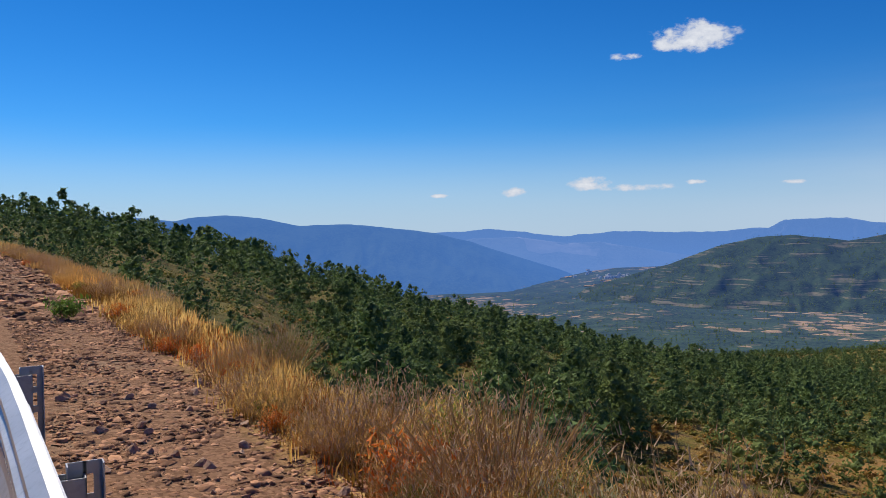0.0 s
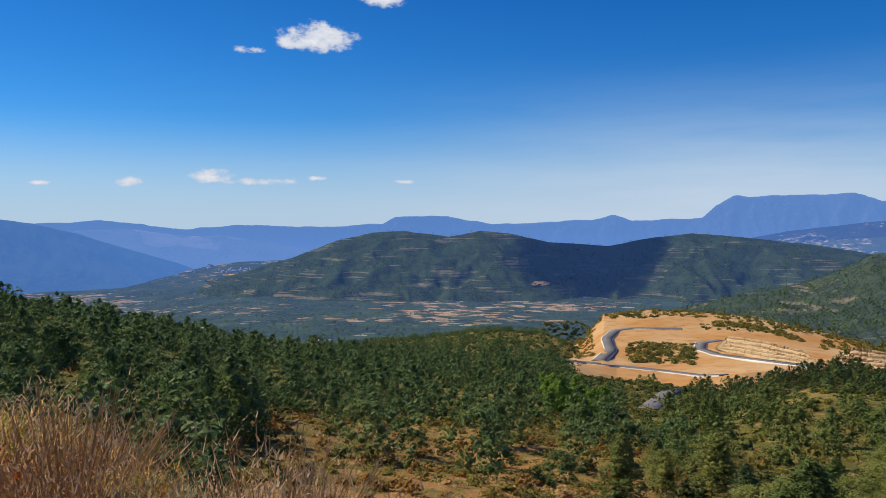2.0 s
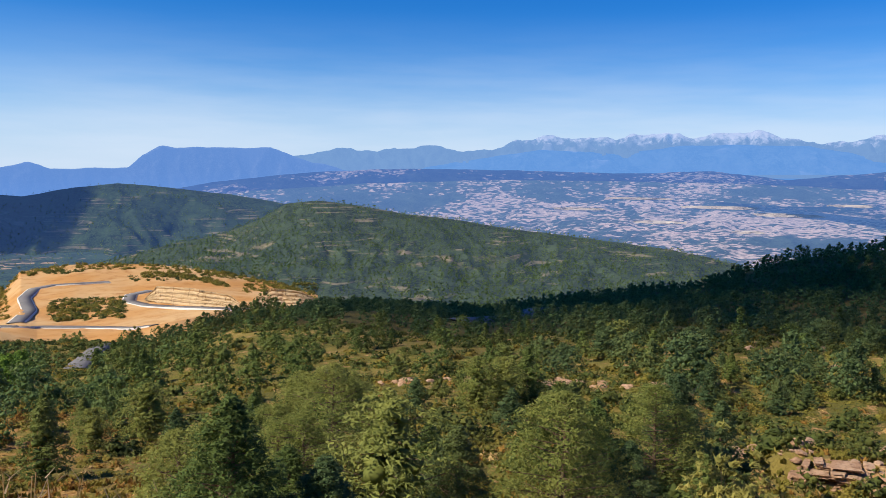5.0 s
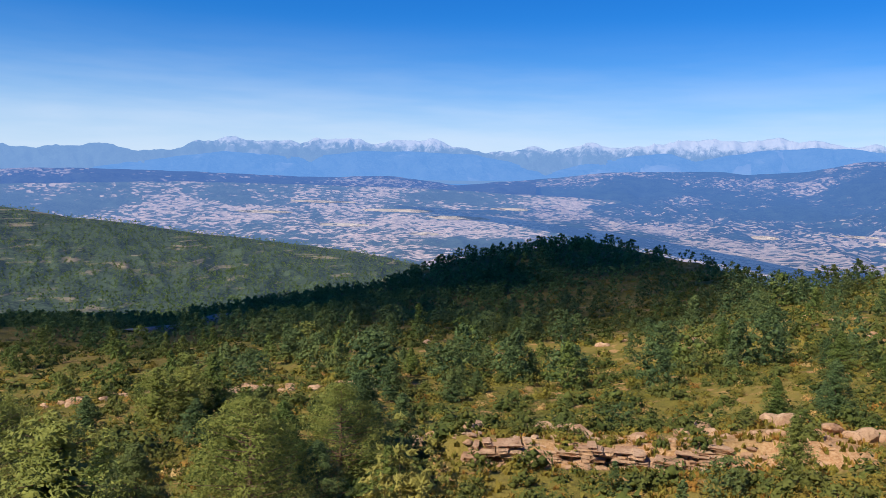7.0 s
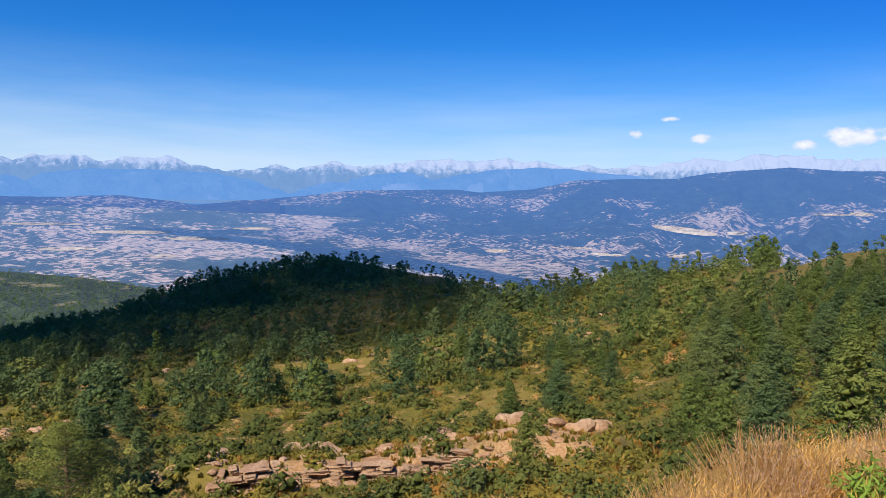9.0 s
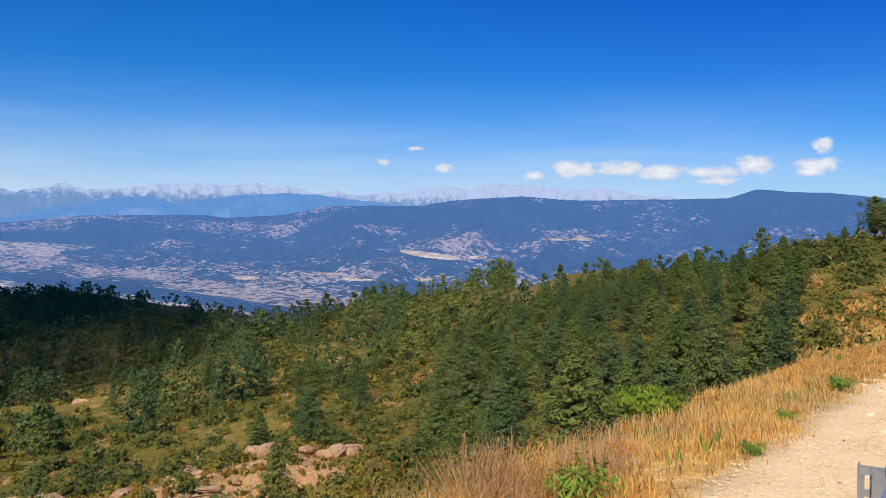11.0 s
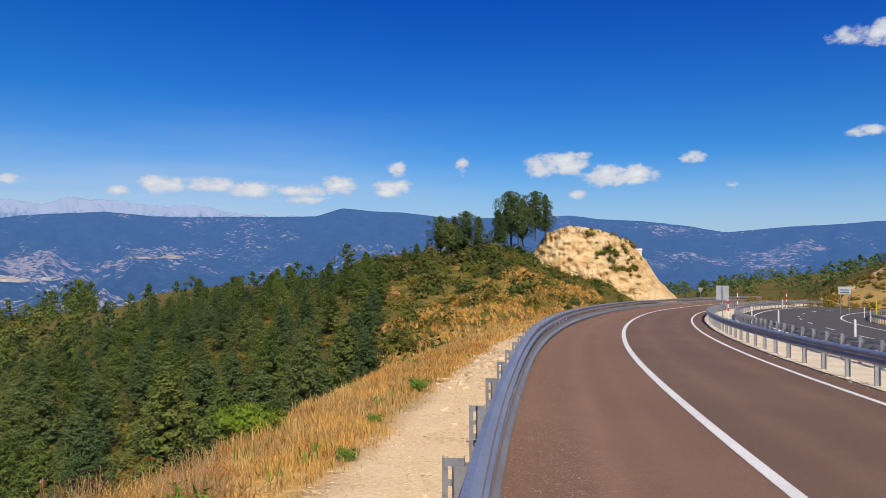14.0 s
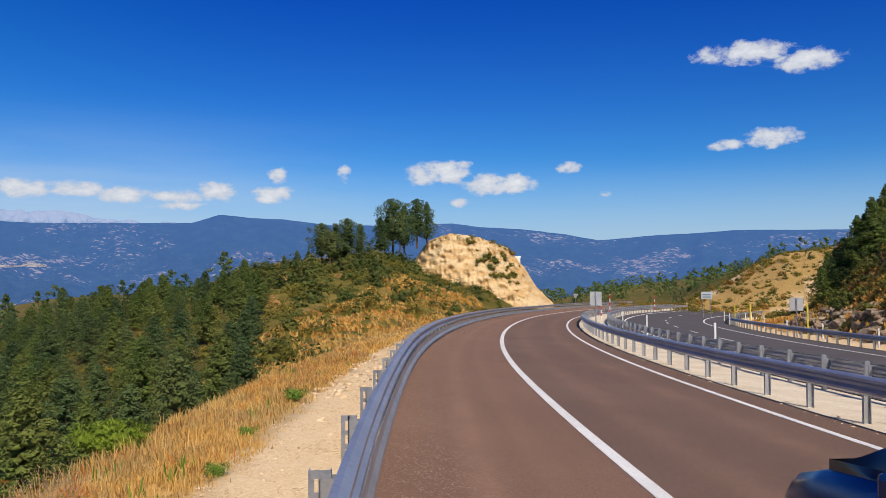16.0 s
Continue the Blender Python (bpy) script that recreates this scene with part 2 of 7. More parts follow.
M_SHRUB = leafy("dark_shrub_leaves", (0.036, 0.055, 0.014), (0.12, 0.145, 0.034), (0.19, 0.175, 0.038))
M_HEATH = leafy("russet_scrub_leaves", (0.184, 0.098, 0.021), (0.391, 0.23, 0.052), (0.414, 0.184, 0.034))
M_POPLAR = leafy("fresh_green_leaves", (0.09, 0.17, 0.025), (0.22, 0.34, 0.05), (0.24, 0.31, 0.05))
M_STRAW = leafy("dry_straw", (0.62, 0.36, 0.085), (0.92, 0.66, 0.24), (0.86, 0.45, 0.1), 0.5)
M_STRAW_BROWN = leafy("brown_dry_stalks", (0.37, 0.235, 0.085), (0.64, 0.45, 0.185), (0.58, 0.26, 0.06), 0.3)
M_RUST = leafy("rust_red_leaves", (0.50, 0.12, 0.02), (0.72, 0.25, 0.04), (0.6, 0.2, 0.04), 0.35)
M_TWIG = leafy("grey_dry_twigs", (0.20, 0.16, 0.12), (0.36, 0.30, 0.24), (0.3, 0.24, 0.17), 0.1)

# ---- shaping helpers ----
rng = np.random.default_rng(7)


def mesh_from(name, verts, faces, mat=None, smooth=False):
    """A mesh from vertex rows and faces (an array of equal faces, or a list)."""
    me = bpy.data.meshes.new(name)
    verts = np.asarray(verts, dtype=np.float32)
    if isinstance(faces, np.ndarray):
        n, k = faces.shape
        me.vertices.add(len(verts)), me.loops.add(n * k), me.polygons.add(n)
        me.vertices.foreach_set("co", verts.ravel())
        me.loops.foreach_set("vertex_index", faces.astype(np.int32).ravel())
        me.polygons.foreach_set("loop_start", np.arange(0, n * k, k, dtype=np.int32))
        me.update(calc_edges=True)
    else:
        me.from_pydata(verts.tolist(), [], faces)
        me.update()
    if smooth:
        me.polygons.foreach_set("use_smooth", np.ones(len(me.polygons), dtype=bool))
    if mat:
        me.materials.append(mat)
    return me


def thing(name, label, category, group="", kind="", data=None, at=None):
    ob = tagged(new(name, data), label, category, group, kind)
    if at is not None:
        ob.matrix_world = at
    return ob


def part(name, me, parent, label=""):
    ob = new(name, me)
    ob.parent = parent
    return tagged(ob, label) if label else ob


def attribute(me, name, values):
    a = me.attributes.new(name, "FLOAT", "POINT")
    a.data.foreach_set("value", np.asarray(values, dtype=np.float32))


def join(pieces):
    """Joins (verts, faces) pairs; the faces are lists of index tuples."""
    vs, fs, n = [], [], 0
    for v, f in pieces:
        vs.extend(v)
        fs.extend([tuple(i + n for i in q) for q in f])
        n += len(v)
    return vs, fs


def box(x0, y0, z0, x1, y1, z1, bevel=0.0):
    bm = bmesh.new()
    bmesh.ops.create_cube(bm, size=1.0)
    for v in bm.verts:
        v.co = Vector(((x0 + x1) / 2 + v.co.x * (x1 - x0), (y0 + y1) / 2 + v.co.y * (y1 - y0), (z0 + z1) / 2 + v.co.z * (z1 - z0)))
    if bevel:
        bmesh.ops.bevel(bm, geom=bm.edges[:], offset=bevel, segments=2, affect="EDGES", profile=0.5)
    bm.verts.index_update()
    out = [tuple(v.co) for v in bm.verts], [tuple(v.index for v in f.verts) for f in bm.faces]
    bm.free()
    return out


def tube(p0, p1, r0, r1, n=10):
    p0, p1 = Vector(p0), Vector(p1)
    d = (p1 - p0).normalized()
    a = d.orthogonal().normalized()
    b = d.cross(a)
    vs = []
    for p, r in ((p0, r0), (p1, r1)):
        vs += [tuple(p + (a * math.cos(2 * math.pi * i / n) + b * math.sin(2 * math.pi * i / n)) * r) for i in range(n)]
    fs = [(i, (i + 1) % n, n + (i + 1) % n, n + i) for i in range(n)]
    if n < 5:
        return vs, fs
    return vs, fs + [tuple(range(n))[::-1], tuple(range(n, 2 * n))]


def made(name, pieces, mat, smooth=False):
    v, f = join(pieces)
    return mesh_from(name, v, f, mat, smooth)


def fbm(x, y, scale, octaves=4, seed=0.0):
    """Value noise in numpy, about -1 to 1."""
    out, amp, tot = 0.0, 1.0, 0.0
    x, y = np.asarray(x, float) / scale, np.asarray(y, float) / scale
    for k in range(octaves):
        xi, yi = np.floor(x), np.floor(y)
        fx, fy = x - xi, y - yi
        fx, fy = fx * fx * (3 - 2 * fx), fy * fy * (3 - 2 * fy)

        def h(i, j):
            s = np.sin(i * 127.1 + j * 311.7 + seed * 74.7 + k * 17.3) * 43758.5453
            return (s - np.floor(s)) * 2 - 1
        v = (h(xi, yi) * (1 - fx) + h(xi + 1, yi) * fx) * (1 - fy) + (h(xi, yi + 1) * (1 - fx) + h(xi + 1, yi + 1) * fx) * fy
        out, tot = out + v * amp, tot + amp
        x, y, amp = x * 2.03 + 11.3, y * 2.03 + 5.7, amp * 0.5
    return out / tot


def sstep(x, a, b):
    t = np.clip((np.asarray(x, float) - a) / (b - a), 0, 1)
    return t * t * (3 - 2 * t)


# ---- the road's line: the roadside rail's plan, bearing by distance along it ----
LINE_S = [-240, -140, -60, -20, -5, 0, 4, 8, 18, 30, 45, 60, 80, 95, 110, 130, 160, 240]
LINE_AZ = [118, 130, 143, 147.5, 150.5, 153.5, 157, 158.3, 160, 163, 166, 168.5, 171.5, 175, 180, 188, 198, 215]
SS = np.arange(-240, 240.01, 0.5)
HH = np.radians(np.interp(SS, LINE_S, LINE_AZ))
k0 = int(np.argmin(abs(SS)))
LX = np.concatenate([[0], np.cumsum(0.25 * (np.sin(HH[1:]) + np.sin(HH[:-1])))])
LY = np.concatenate([[0], np.cumsum(0.25 * (np.cos(HH[1:]) + np.cos(HH[:-1])))])
LX, LY = LX - LX[k0] + 0.13, LY - LY[k0] - 0.15


def on_line(s, o=0.0):
    """Plan point at s metres along the rail, o metres to its road side."""
    h = np.interp(s, SS, HH)
    return np.interp(s, SS, LX) + o * np.cos(h), np.interp(s, SS, LY) - o * np.sin(h)


def line_of(x, y):
    """Distance along the rail and signed offset (road side positive) of plan points."""
    x, y = np.atleast_1d(np.asarray(x, float)), np.atleast_1d(np.asarray(y, float))
    s, o = np.full(x.shape, 0.0), np.full(x.shape, -999.0)
    near = np.nonzero(np.hypot(x, y) < 265)[0]
    for c in np.array_split(near, max(1, len(near) // 20000)):
        if len(c) == 0:
            continue
        d2 = (x[c, None] - LX[None]) ** 2 + (y[c, None] - LY[None]) ** 2
        i = np.argmin(d2, 1)
        dx, dy, h = x[c] - LX[i], y[c] - LY[i], HH[i]
        s[c] = SS[i] + dx * np.sin(h) + dy * np.cos(h)
        o[c] = dx * np.cos(h) - dy * np.sin(h)
    return s, o


def road_level(o, s):
    """Height of the banked carriageways across their width."""
    z = np.interp(o, [-8, -3.0, -0.6, 0, 7.5, 9.8, 23.6, 25.6], [-1.5, -0.20, -0.03, 0.0, -0.36, -0.50, -1.15, -1.15])
    z = z + np.interp(o, [25.6, 27.2, 29.5, 36, 43, 52, 70], [0, 1.7, 3.0, 5.8, 8.2, 10.4, 12.5]) * np.interp(s, [55, 110], [1.0, 0.12])
    return z - np.interp(s, [-240, -120, 0, 100, 160, 240], [-6.5, -4.2, 0, 3.75, 5.4, 7.0])


# ---- landform: height by bearing at eight distances ----
RINGS = [15, 40, 80, 150, 250, 400, 650, 1000]
LAND_WEST = [
    (-70, 0, 0, 3, 9, 16, 22, 24, 16), (-45, 0, 0, 2, 8, 16, 20, 10, -30), (-30, 0, -0.5, 1, 5, 8, 3, -30, -90),
    (-22, 0, -2, -2, -0.5, 1.5, -8, -50, -110), (-15, -2, -4.5, -5, -4.5, -5, -20, -70, -130),
    (-8, -4, -7.5, -9.5, -11, -14, -35, -85, -140), (0, -5, -9.5, -13, -18, -23, -48, -100, -150),
    (8, -6, -11, -16, -23, -31, -60, -105, -155), (15, -6, -12, -18, -27, -39, -63, -100, -150),
]
LAND_VALLEY = [
    (22, -6.5, -12.5, -19, -30, -43, -62, -95, -140), (30, -7, -13, -20, -31, -45, -62, -84, -128),
    (38, -7, -14, -21, -33, -49, -68, -86, -130), (45, -7, -14, -22, -34, -51, -72, -86, -135),
    (52, -7, -14, -22, -31, -40, -70, -88, -130), (60, -7, -13.5, -20.5, -30, -40, -62, -104, -155),
    (68, -7, -13, -19.5, -29, -44, -66, -104, -155), (75, -7, -13, -19, -28, -41, -58, -102, -155),
    (82, -7, -13, -18.5, -27, -38, -50, -95, -150),
]
LAND_NORTH = [
    (90, -7, -13, -18.5, -26.5, -37, -31, -75, -110), (98, -7, -13, -18, -25, -32, -21, -70, -110),
    (105, -7, -12.5, -17, -22, -26, -28, -75, -110), (112, -6, -11.5, -15, -19, -23, -45, -80, -110),
    (120, -5.5, -10, -13, -15.5, -16.5, -40, -75, -110), (127, -4, -8, -9, -9, -12, -40, -75, -110),
    (134, -3, -7, -4.5, -4, -15, -45, -75, -110), (141, -2, -6.5, -3.0, -2.5, -12, -45, -70, -110),
    (148, -1, -4, -1.8, 3, -8, -40, -70, -110), (155, -0.5, -2.5, -1.5, 5.5, -5, -30, -60, -110),
]
LAND_EAST = [
    (161, -0.3, -1.5, -2.6, -1, -6, -25, -60, -110), (167, 0, -1.2, -3.2, -7, -11, -13, -40, -100),
    (175, 0, -1, -2.8, -7, -8, -6, -30, -100), (183, 0, -0.5, 3, 5, 5, 2, -10, -60), (195, 0, 1.5, 7, 10, 11, 9, 0, -40),
    (240, 0, 0, 4, 9, 14, 18, 16, 0), (290, 0, 0, 3, 9, 16, 22, 24, 16),
]
LAND = LAND_WEST + LAND_VALLEY + LAND_NORTH + LAND_EAST
LAND_AZ = np.array([row[0] for row in LAND], float)
LAND_Z = np.array([row[1:] for row in LAND], float)


def land(x, y, rough=True):
    """Height of the ground at plan points."""
    x, y = np.atleast_1d(np.asarray(x, float)), np.atleast_1d(np.asarray(y, float))
    r = np.hypot(x, y)
    az = (np.degrees(np.arctan2(x, y)) + 70) % 360 - 70
    # smooth between bearings, then along the distance
    j = np.clip(np.searchsorted(LAND_AZ, az) - 1, 0, len(LAND_AZ) - 2)
    f = (az - LAND_AZ[j]) / (LAND_AZ[j + 1] - LAND_AZ[j])
    f = np.clip(f, 0, 1)
    f = f * 0.5 + 0.5 * f * f * (3 - 2 * f)
    cols = LAND_Z[j] * (1 - f)[:, None] + LAND_Z[j + 1] * f[:, None]
    u = np.clip(np.log(np.maximum(r, 4) / 15) , np.log(4 / 15), np.log(1000 / 15))
    lr = np.log(np.array(RINGS) / 15)
    i = np.clip(np.searchsorted(lr, u) - 1, 0, len(lr) - 2)
    g = np.clip((u - lr[i]) / (lr[i + 1] - lr[i]), 0, 1)
    g = g * 0.6 + 0.4 * g * g * (3 - 2 * g)
    k = np.arange(len(x))
    z = cols[k, i] * (1 - g) + cols[k, i + 1] * g
    z = z - np.maximum(0, r - 820) * 0.28
    z = np.maximum(z, -620)
    # levelled ground of the road works
    z = z - 9.0 * sstep(az, 34, 36.5) * (1 - sstep(az, 47, 49)) * sstep(r, 300, 400) * (1 - sstep(r, 860, 900))
    z = z - 5.0 * sstep(az, 33, 34.5) * (1 - sstep(az, 55.5, 57)) * sstep(r, 390, 430) * (1 - sstep(r, 860, 900))
    # the bench behind the rock ledge
    z = z + 1.3 * sstep(az, 86, 89.5) * (1 - sstep(az, 112, 118)) * sstep(r, 45.0, 46.8) * (1 - sstep(r, 50, 66))
    if rough:
        z = z + fbm(x, y, 45, 4, 1.0) * np.clip(r / 60, 0, 2.5) * sstep(r, 18, 60)
        z = z + fbm(x, y, 6, 3, 2.0) * 0.35 * sstep(r, 14, 40)
    s, o = line_of(x, y)
    rim = -2.3 - 0.75 * sstep(s, 3, 10) + 0.3 * fbm(s, s * 0 + 3, 7, 2, 5.0)
    w = sstep(o, rim - 5.5, rim)  # 0 on the hillside, 1 on the roadway
    fade = 1 - sstep(abs(s), 150, 215)
    w = np.where(o < -900, 0, w * fade)
    lev = road_level(o, s)
    w = w * (1 - sstep(o, 34, 60))
    # the pine knoll above the rocky bank
    knoll = 5.0 * sstep(az, 183.0, 188.0) * (1 - sstep(az, 196, 215)) * sstep(o, 26.5, 38) * (1 - sstep(r, 140, 250))
    return z * (1 - w) + lev * w + knoll


def bare_z(x, y):
    return float(land([x], [y])[0])


# ---- the ground: one sheet to the horizon ----
AZG = np.concatenate([np.arange(-46, 200, 0.3), np.arange(200, 314, 2.0)])
RG = np.concatenate([[0.01, 0.2, 0.4, 0.6, 0.8], np.geomspace(0.95, 36, 100), np.geomspace(37, 140, 85), np.geomspace(146, 4700, 62)])
A2, R2 = np.meshgrid(np.radians(AZG), RG)
GX, GY = (np.sin(A2) * R2).ravel(), (np.cos(A2) * R2).ravel()
GZ = land(GX, GY)
gs, go = line_of(GX, GY)
paved = sstep(go, 0.0, 0.5) * (1 - sstep(go, 24.5, 25.5)) * (abs(gs) < 200)
GZ = GZ - 0.10 * paved + fbm(GX, GY, 0.35, 2, 9.0) * 0.022 * (go > -4.5) * (go < -0.2)
na, nr = len(AZG), len(RG)
ia, ir = np.meshgrid(np.arange(na), np.arange(nr - 1))
ib = (ia + 1) % na
quads = np.stack([ir * na + ia, ir * na + ib, (ir + 1) * na + ib, (ir + 1) * na + ia], -1).reshape(-1, 4)[:, ::-1]
centre = len(GX)
verts = np.column_stack([np.append(GX, 0), np.append(GY, 0), np.append(GZ, -0.12)])
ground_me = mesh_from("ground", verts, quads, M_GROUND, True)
graz = np.degrees(np.arctan2(GX, GY)) % 360
edge = 1.5 + 0.25 * sstep(-gs, -2, 9) + 0.25 * fbm(gs, gs * 0, 2.2, 3, 4.0)
verge = sstep(go, -edge - 0.35, -edge + 0.25) * (go < 0.6) + sstep(go, 22.6, 23) * (1 - sstep(go, 25.4, 26.2))
grass = sstep(go, -4.6, -3.0) * (1 - sstep(go, -2.0, -0.5)) + sstep(go, 26, 27.5) * 0.15 + sstep(gs, 125, 150) * (go > 0) * 0.8
attribute(ground_me, "verge", np.append(np.clip(verge, 0, 1), 1))
attribute(ground_me, "grass", np.append(np.clip(grass, 0, 1), 0))
gr = np.hypot(GX, GY)
bare = sstep(graz, 90, 97) * (1 - sstep(graz, 115, 120)) * sstep(gr, 43.5, 45) * (1 - sstep(gr, 50.5, 54)) * np.clip(0.95 + 0.9 * fbm(GX, GY, 3, 3, 14.0), 0, 1)
bare = bare + sstep(gs, 11, 16) * (1 - sstep(gs, 40, 55)) * sstep(go, -7.5, -5.6) * (1 - sstep(go, -4.2, -3.2)) * np.clip(0.5 + 1.6 * fbm(GX, GY, 3.0, 3, 18.0), 0, 1)
attribute(ground_me, "bare", np.append(np.clip(bare, 0, 1), 0))
graz2 = (graz + 180) % 360 - 180
dry = sstep(graz2, 2, 12) * (1 - sstep(graz2, 40, 52)) * sstep(gr, 12, 18) * (1 - sstep(gr, 75, 110)) * np.clip(0.85 + 1.3 * fbm(GX, GY, 12, 3, 19.0), 0, 1)
attribute(ground_me, "dry", np.append(np.clip(dry, 0, 1), 0))
attribute(ground_me, "pale", np.append(sstep(gs + 1.2 * fbm(GX, GY, 0.8, 3, 17.0), -4.5, 4.0), 0.6))

# ---- woods: where trees stand ----
def wooded(x, y):
    """0 to 1: how thickly pines cover the ground."""
    az = np.degrees(np.arctan2(x, y)) % 360
    az = np.where(az > 300, az - 360, az)
    r = np.hypot(x, y)
    n = fbm(x, y, 38, 3, 21.0) * 0.5 + fbm(x, y, 13, 2, 22.0) * 0.25
    d = np.interp(az, [-60, -26, -12, 5, 20, 30, 45, 60, 75, 95, 112, 122, 128, 144, 150, 156, 168, 178, 200],
                  [0.9, 0.95, 0.95, 0.95, 0.75, 0.55, 0.55, 0.5, 0.30, 0.14, 0.18, 0.5, 1.1, 1.1, 0.3, 0.25, 0.8, 0.9, 0.7])
    hill = np.exp(-((az - 94) / 15) ** 2) * sstep(r, 235, 300) * (1 - sstep(r, 560, 640))
    belt = sstep(r, 185, 235) * sstep(az, 53, 58) * (1 - sstep(az, 90, 98)) * 1.2
    d = d + hill * 0.9 + belt
    near = sstep(r, np.where(az < -10, 34, 20), np.where(az < -10, 60, 36))
    d = d * np.where((az > 25) & (az < 62) & (r < 95), 0.9, 1.0)
    site = (az > 33) & (az < 57) & (r > 400) & (r < 900)
    d = np.where(site, 0.05, d)
    lane = (abs(az - np.interp(r, [205, 235, 280, 340, 400], [40.6, 41.3, 42.3, 43.0, 43.6])) < 0.9) & (r > 150) & (r < 410)
    bend = (abs(az - np.interp(r, [268, 285, 305, 330, 345], [66.5, 68.7, 70.4, 72.4, 74.5])) < 1.4) & (r > 225) & (r < 350)
    return np.clip(d + n * 0.8 - 0.15, 0, 1) * near * ~(lane | bend)


# mask of the painted shade and litter under the trees, away from the road
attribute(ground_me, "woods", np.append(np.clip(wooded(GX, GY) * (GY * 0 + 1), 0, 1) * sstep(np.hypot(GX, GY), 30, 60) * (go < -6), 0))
ground = thing("ground", "scrubby ochre hillside with gravel verge and dry grass", "ground", kind="structure", data=ground_me)


def ribbon(name, o0, o1, s0, s1, mat, lift, step=1.0, cut=None, thick=0.0):
    """A strip along the road between two offsets, draped over the banked level."""
    s = np.arange(s0, s1 + 1e-6, step)
    n = 49 if name == "road" else max(2, int(abs(o1 - o0) / 1.5) + 2)
    vs, fs = [], []
    for a in s:
        for o in np.linspace(o0, o1, n):
            x, y = on_line(a, o)
            vs.append((float(x), float(y), float(road_level(o, a)) + lift))
    for i in range(len(s) - 1):
        for j in range(n - 1):
            fs.append((i * n + j, (i + 1) * n + j, (i + 1) * n + j + 1, i * n + j + 1))
    if thick:
        m = len(vs)
        vs += [(x, y, z - thick) for x, y, z in vs]
        for i in range(len(s) - 1):
            for j in (0, n - 1):
                a, b = i * n + j, (i + 1) * n + j
                fs.append((a, a + m, b + m, b) if j == 0 else (a, b, b + m, a + m))
    return mesh_from(name, vs, fs, mat, thick < 0.01 and "line" not in name and "dash" not in name)


road_me = ribbon("road", 0.05, 7.2, -200, 200, M_ASPHALT, 0.0, thick=0.12)
co = np.empty(len(road_me.vertices) * 3, dtype=np.float32)
road_me.vertices.foreach_get("co", co)
rs, ro = line_of(co[0::3], co[1::3])
attribute(road_me, "worn", np.exp(-((ro - 1.05) / 0.16) ** 2) * 0.9 + np.exp(-((ro - 1.75) / 0.10) ** 2) * 0.45 + np.exp(-((ro - 3.6) / 0.3) ** 2) * 0.4 + np.exp(-((ro - 5.3) / 0.3) ** 2) * 0.4)
attribute(road_me, "shoulder", 1 - sstep(ro, 2.5, 2.7))
attribute(road_me, "gritty", 0.55 * np.exp(-((ro - 0.5) / 0.55) ** 2))
road = thing("road", "brown-grey asphalt carriageway with white edge lines", "road", kind="structure",
             data=road_me)
part("edge_line", ribbon("edge_line", 2.54, 2.70, -200, 200, M_LINE, 0.006, thick=0.005), road, "worn white painted line")
part("edge_line", ribbon("edge_line", 6.25, 6.39, -200, 200, M_LINE, 0.006, thick=0.005), road, "white painted line")
median = thing("median", "pale gravel strip between the carriageways", "median", kind="structure",
               data=ribbon("median", 7.2, 9.9, -200, 200, M_CONCRETE, -0.02, thick=0.12))
far_road = thing("road_far", "dark grey asphalt main carriageway with dashed line", "road", kind="structure",
                 data=ribbon("road_far", 9.9, 22.4, -200, 200, M_ASPHALT2, 0.0, thick=0.12))
part("edge_line", ribbon("edge_line", 11.2, 11.38, -200, 200, M_LINE, 0.008, thick=0.006), far_road)
part("edge_line", ribbon("edge_line", 19.6, 19.78, -200, 200, M_LINE, 0.008, thick=0.006), far_road)
for k in range(-4, 15):
    part("lane_dash", ribbon("lane_dash", 15.4, 15.55, k * 12.0, k * 12.0 + 4.5, M_LINE, 0.008, thick=0.006), far_road)

# ---- backdrop: hazy far hills ----
HAZE = (0.075, 0.17, 0.46)


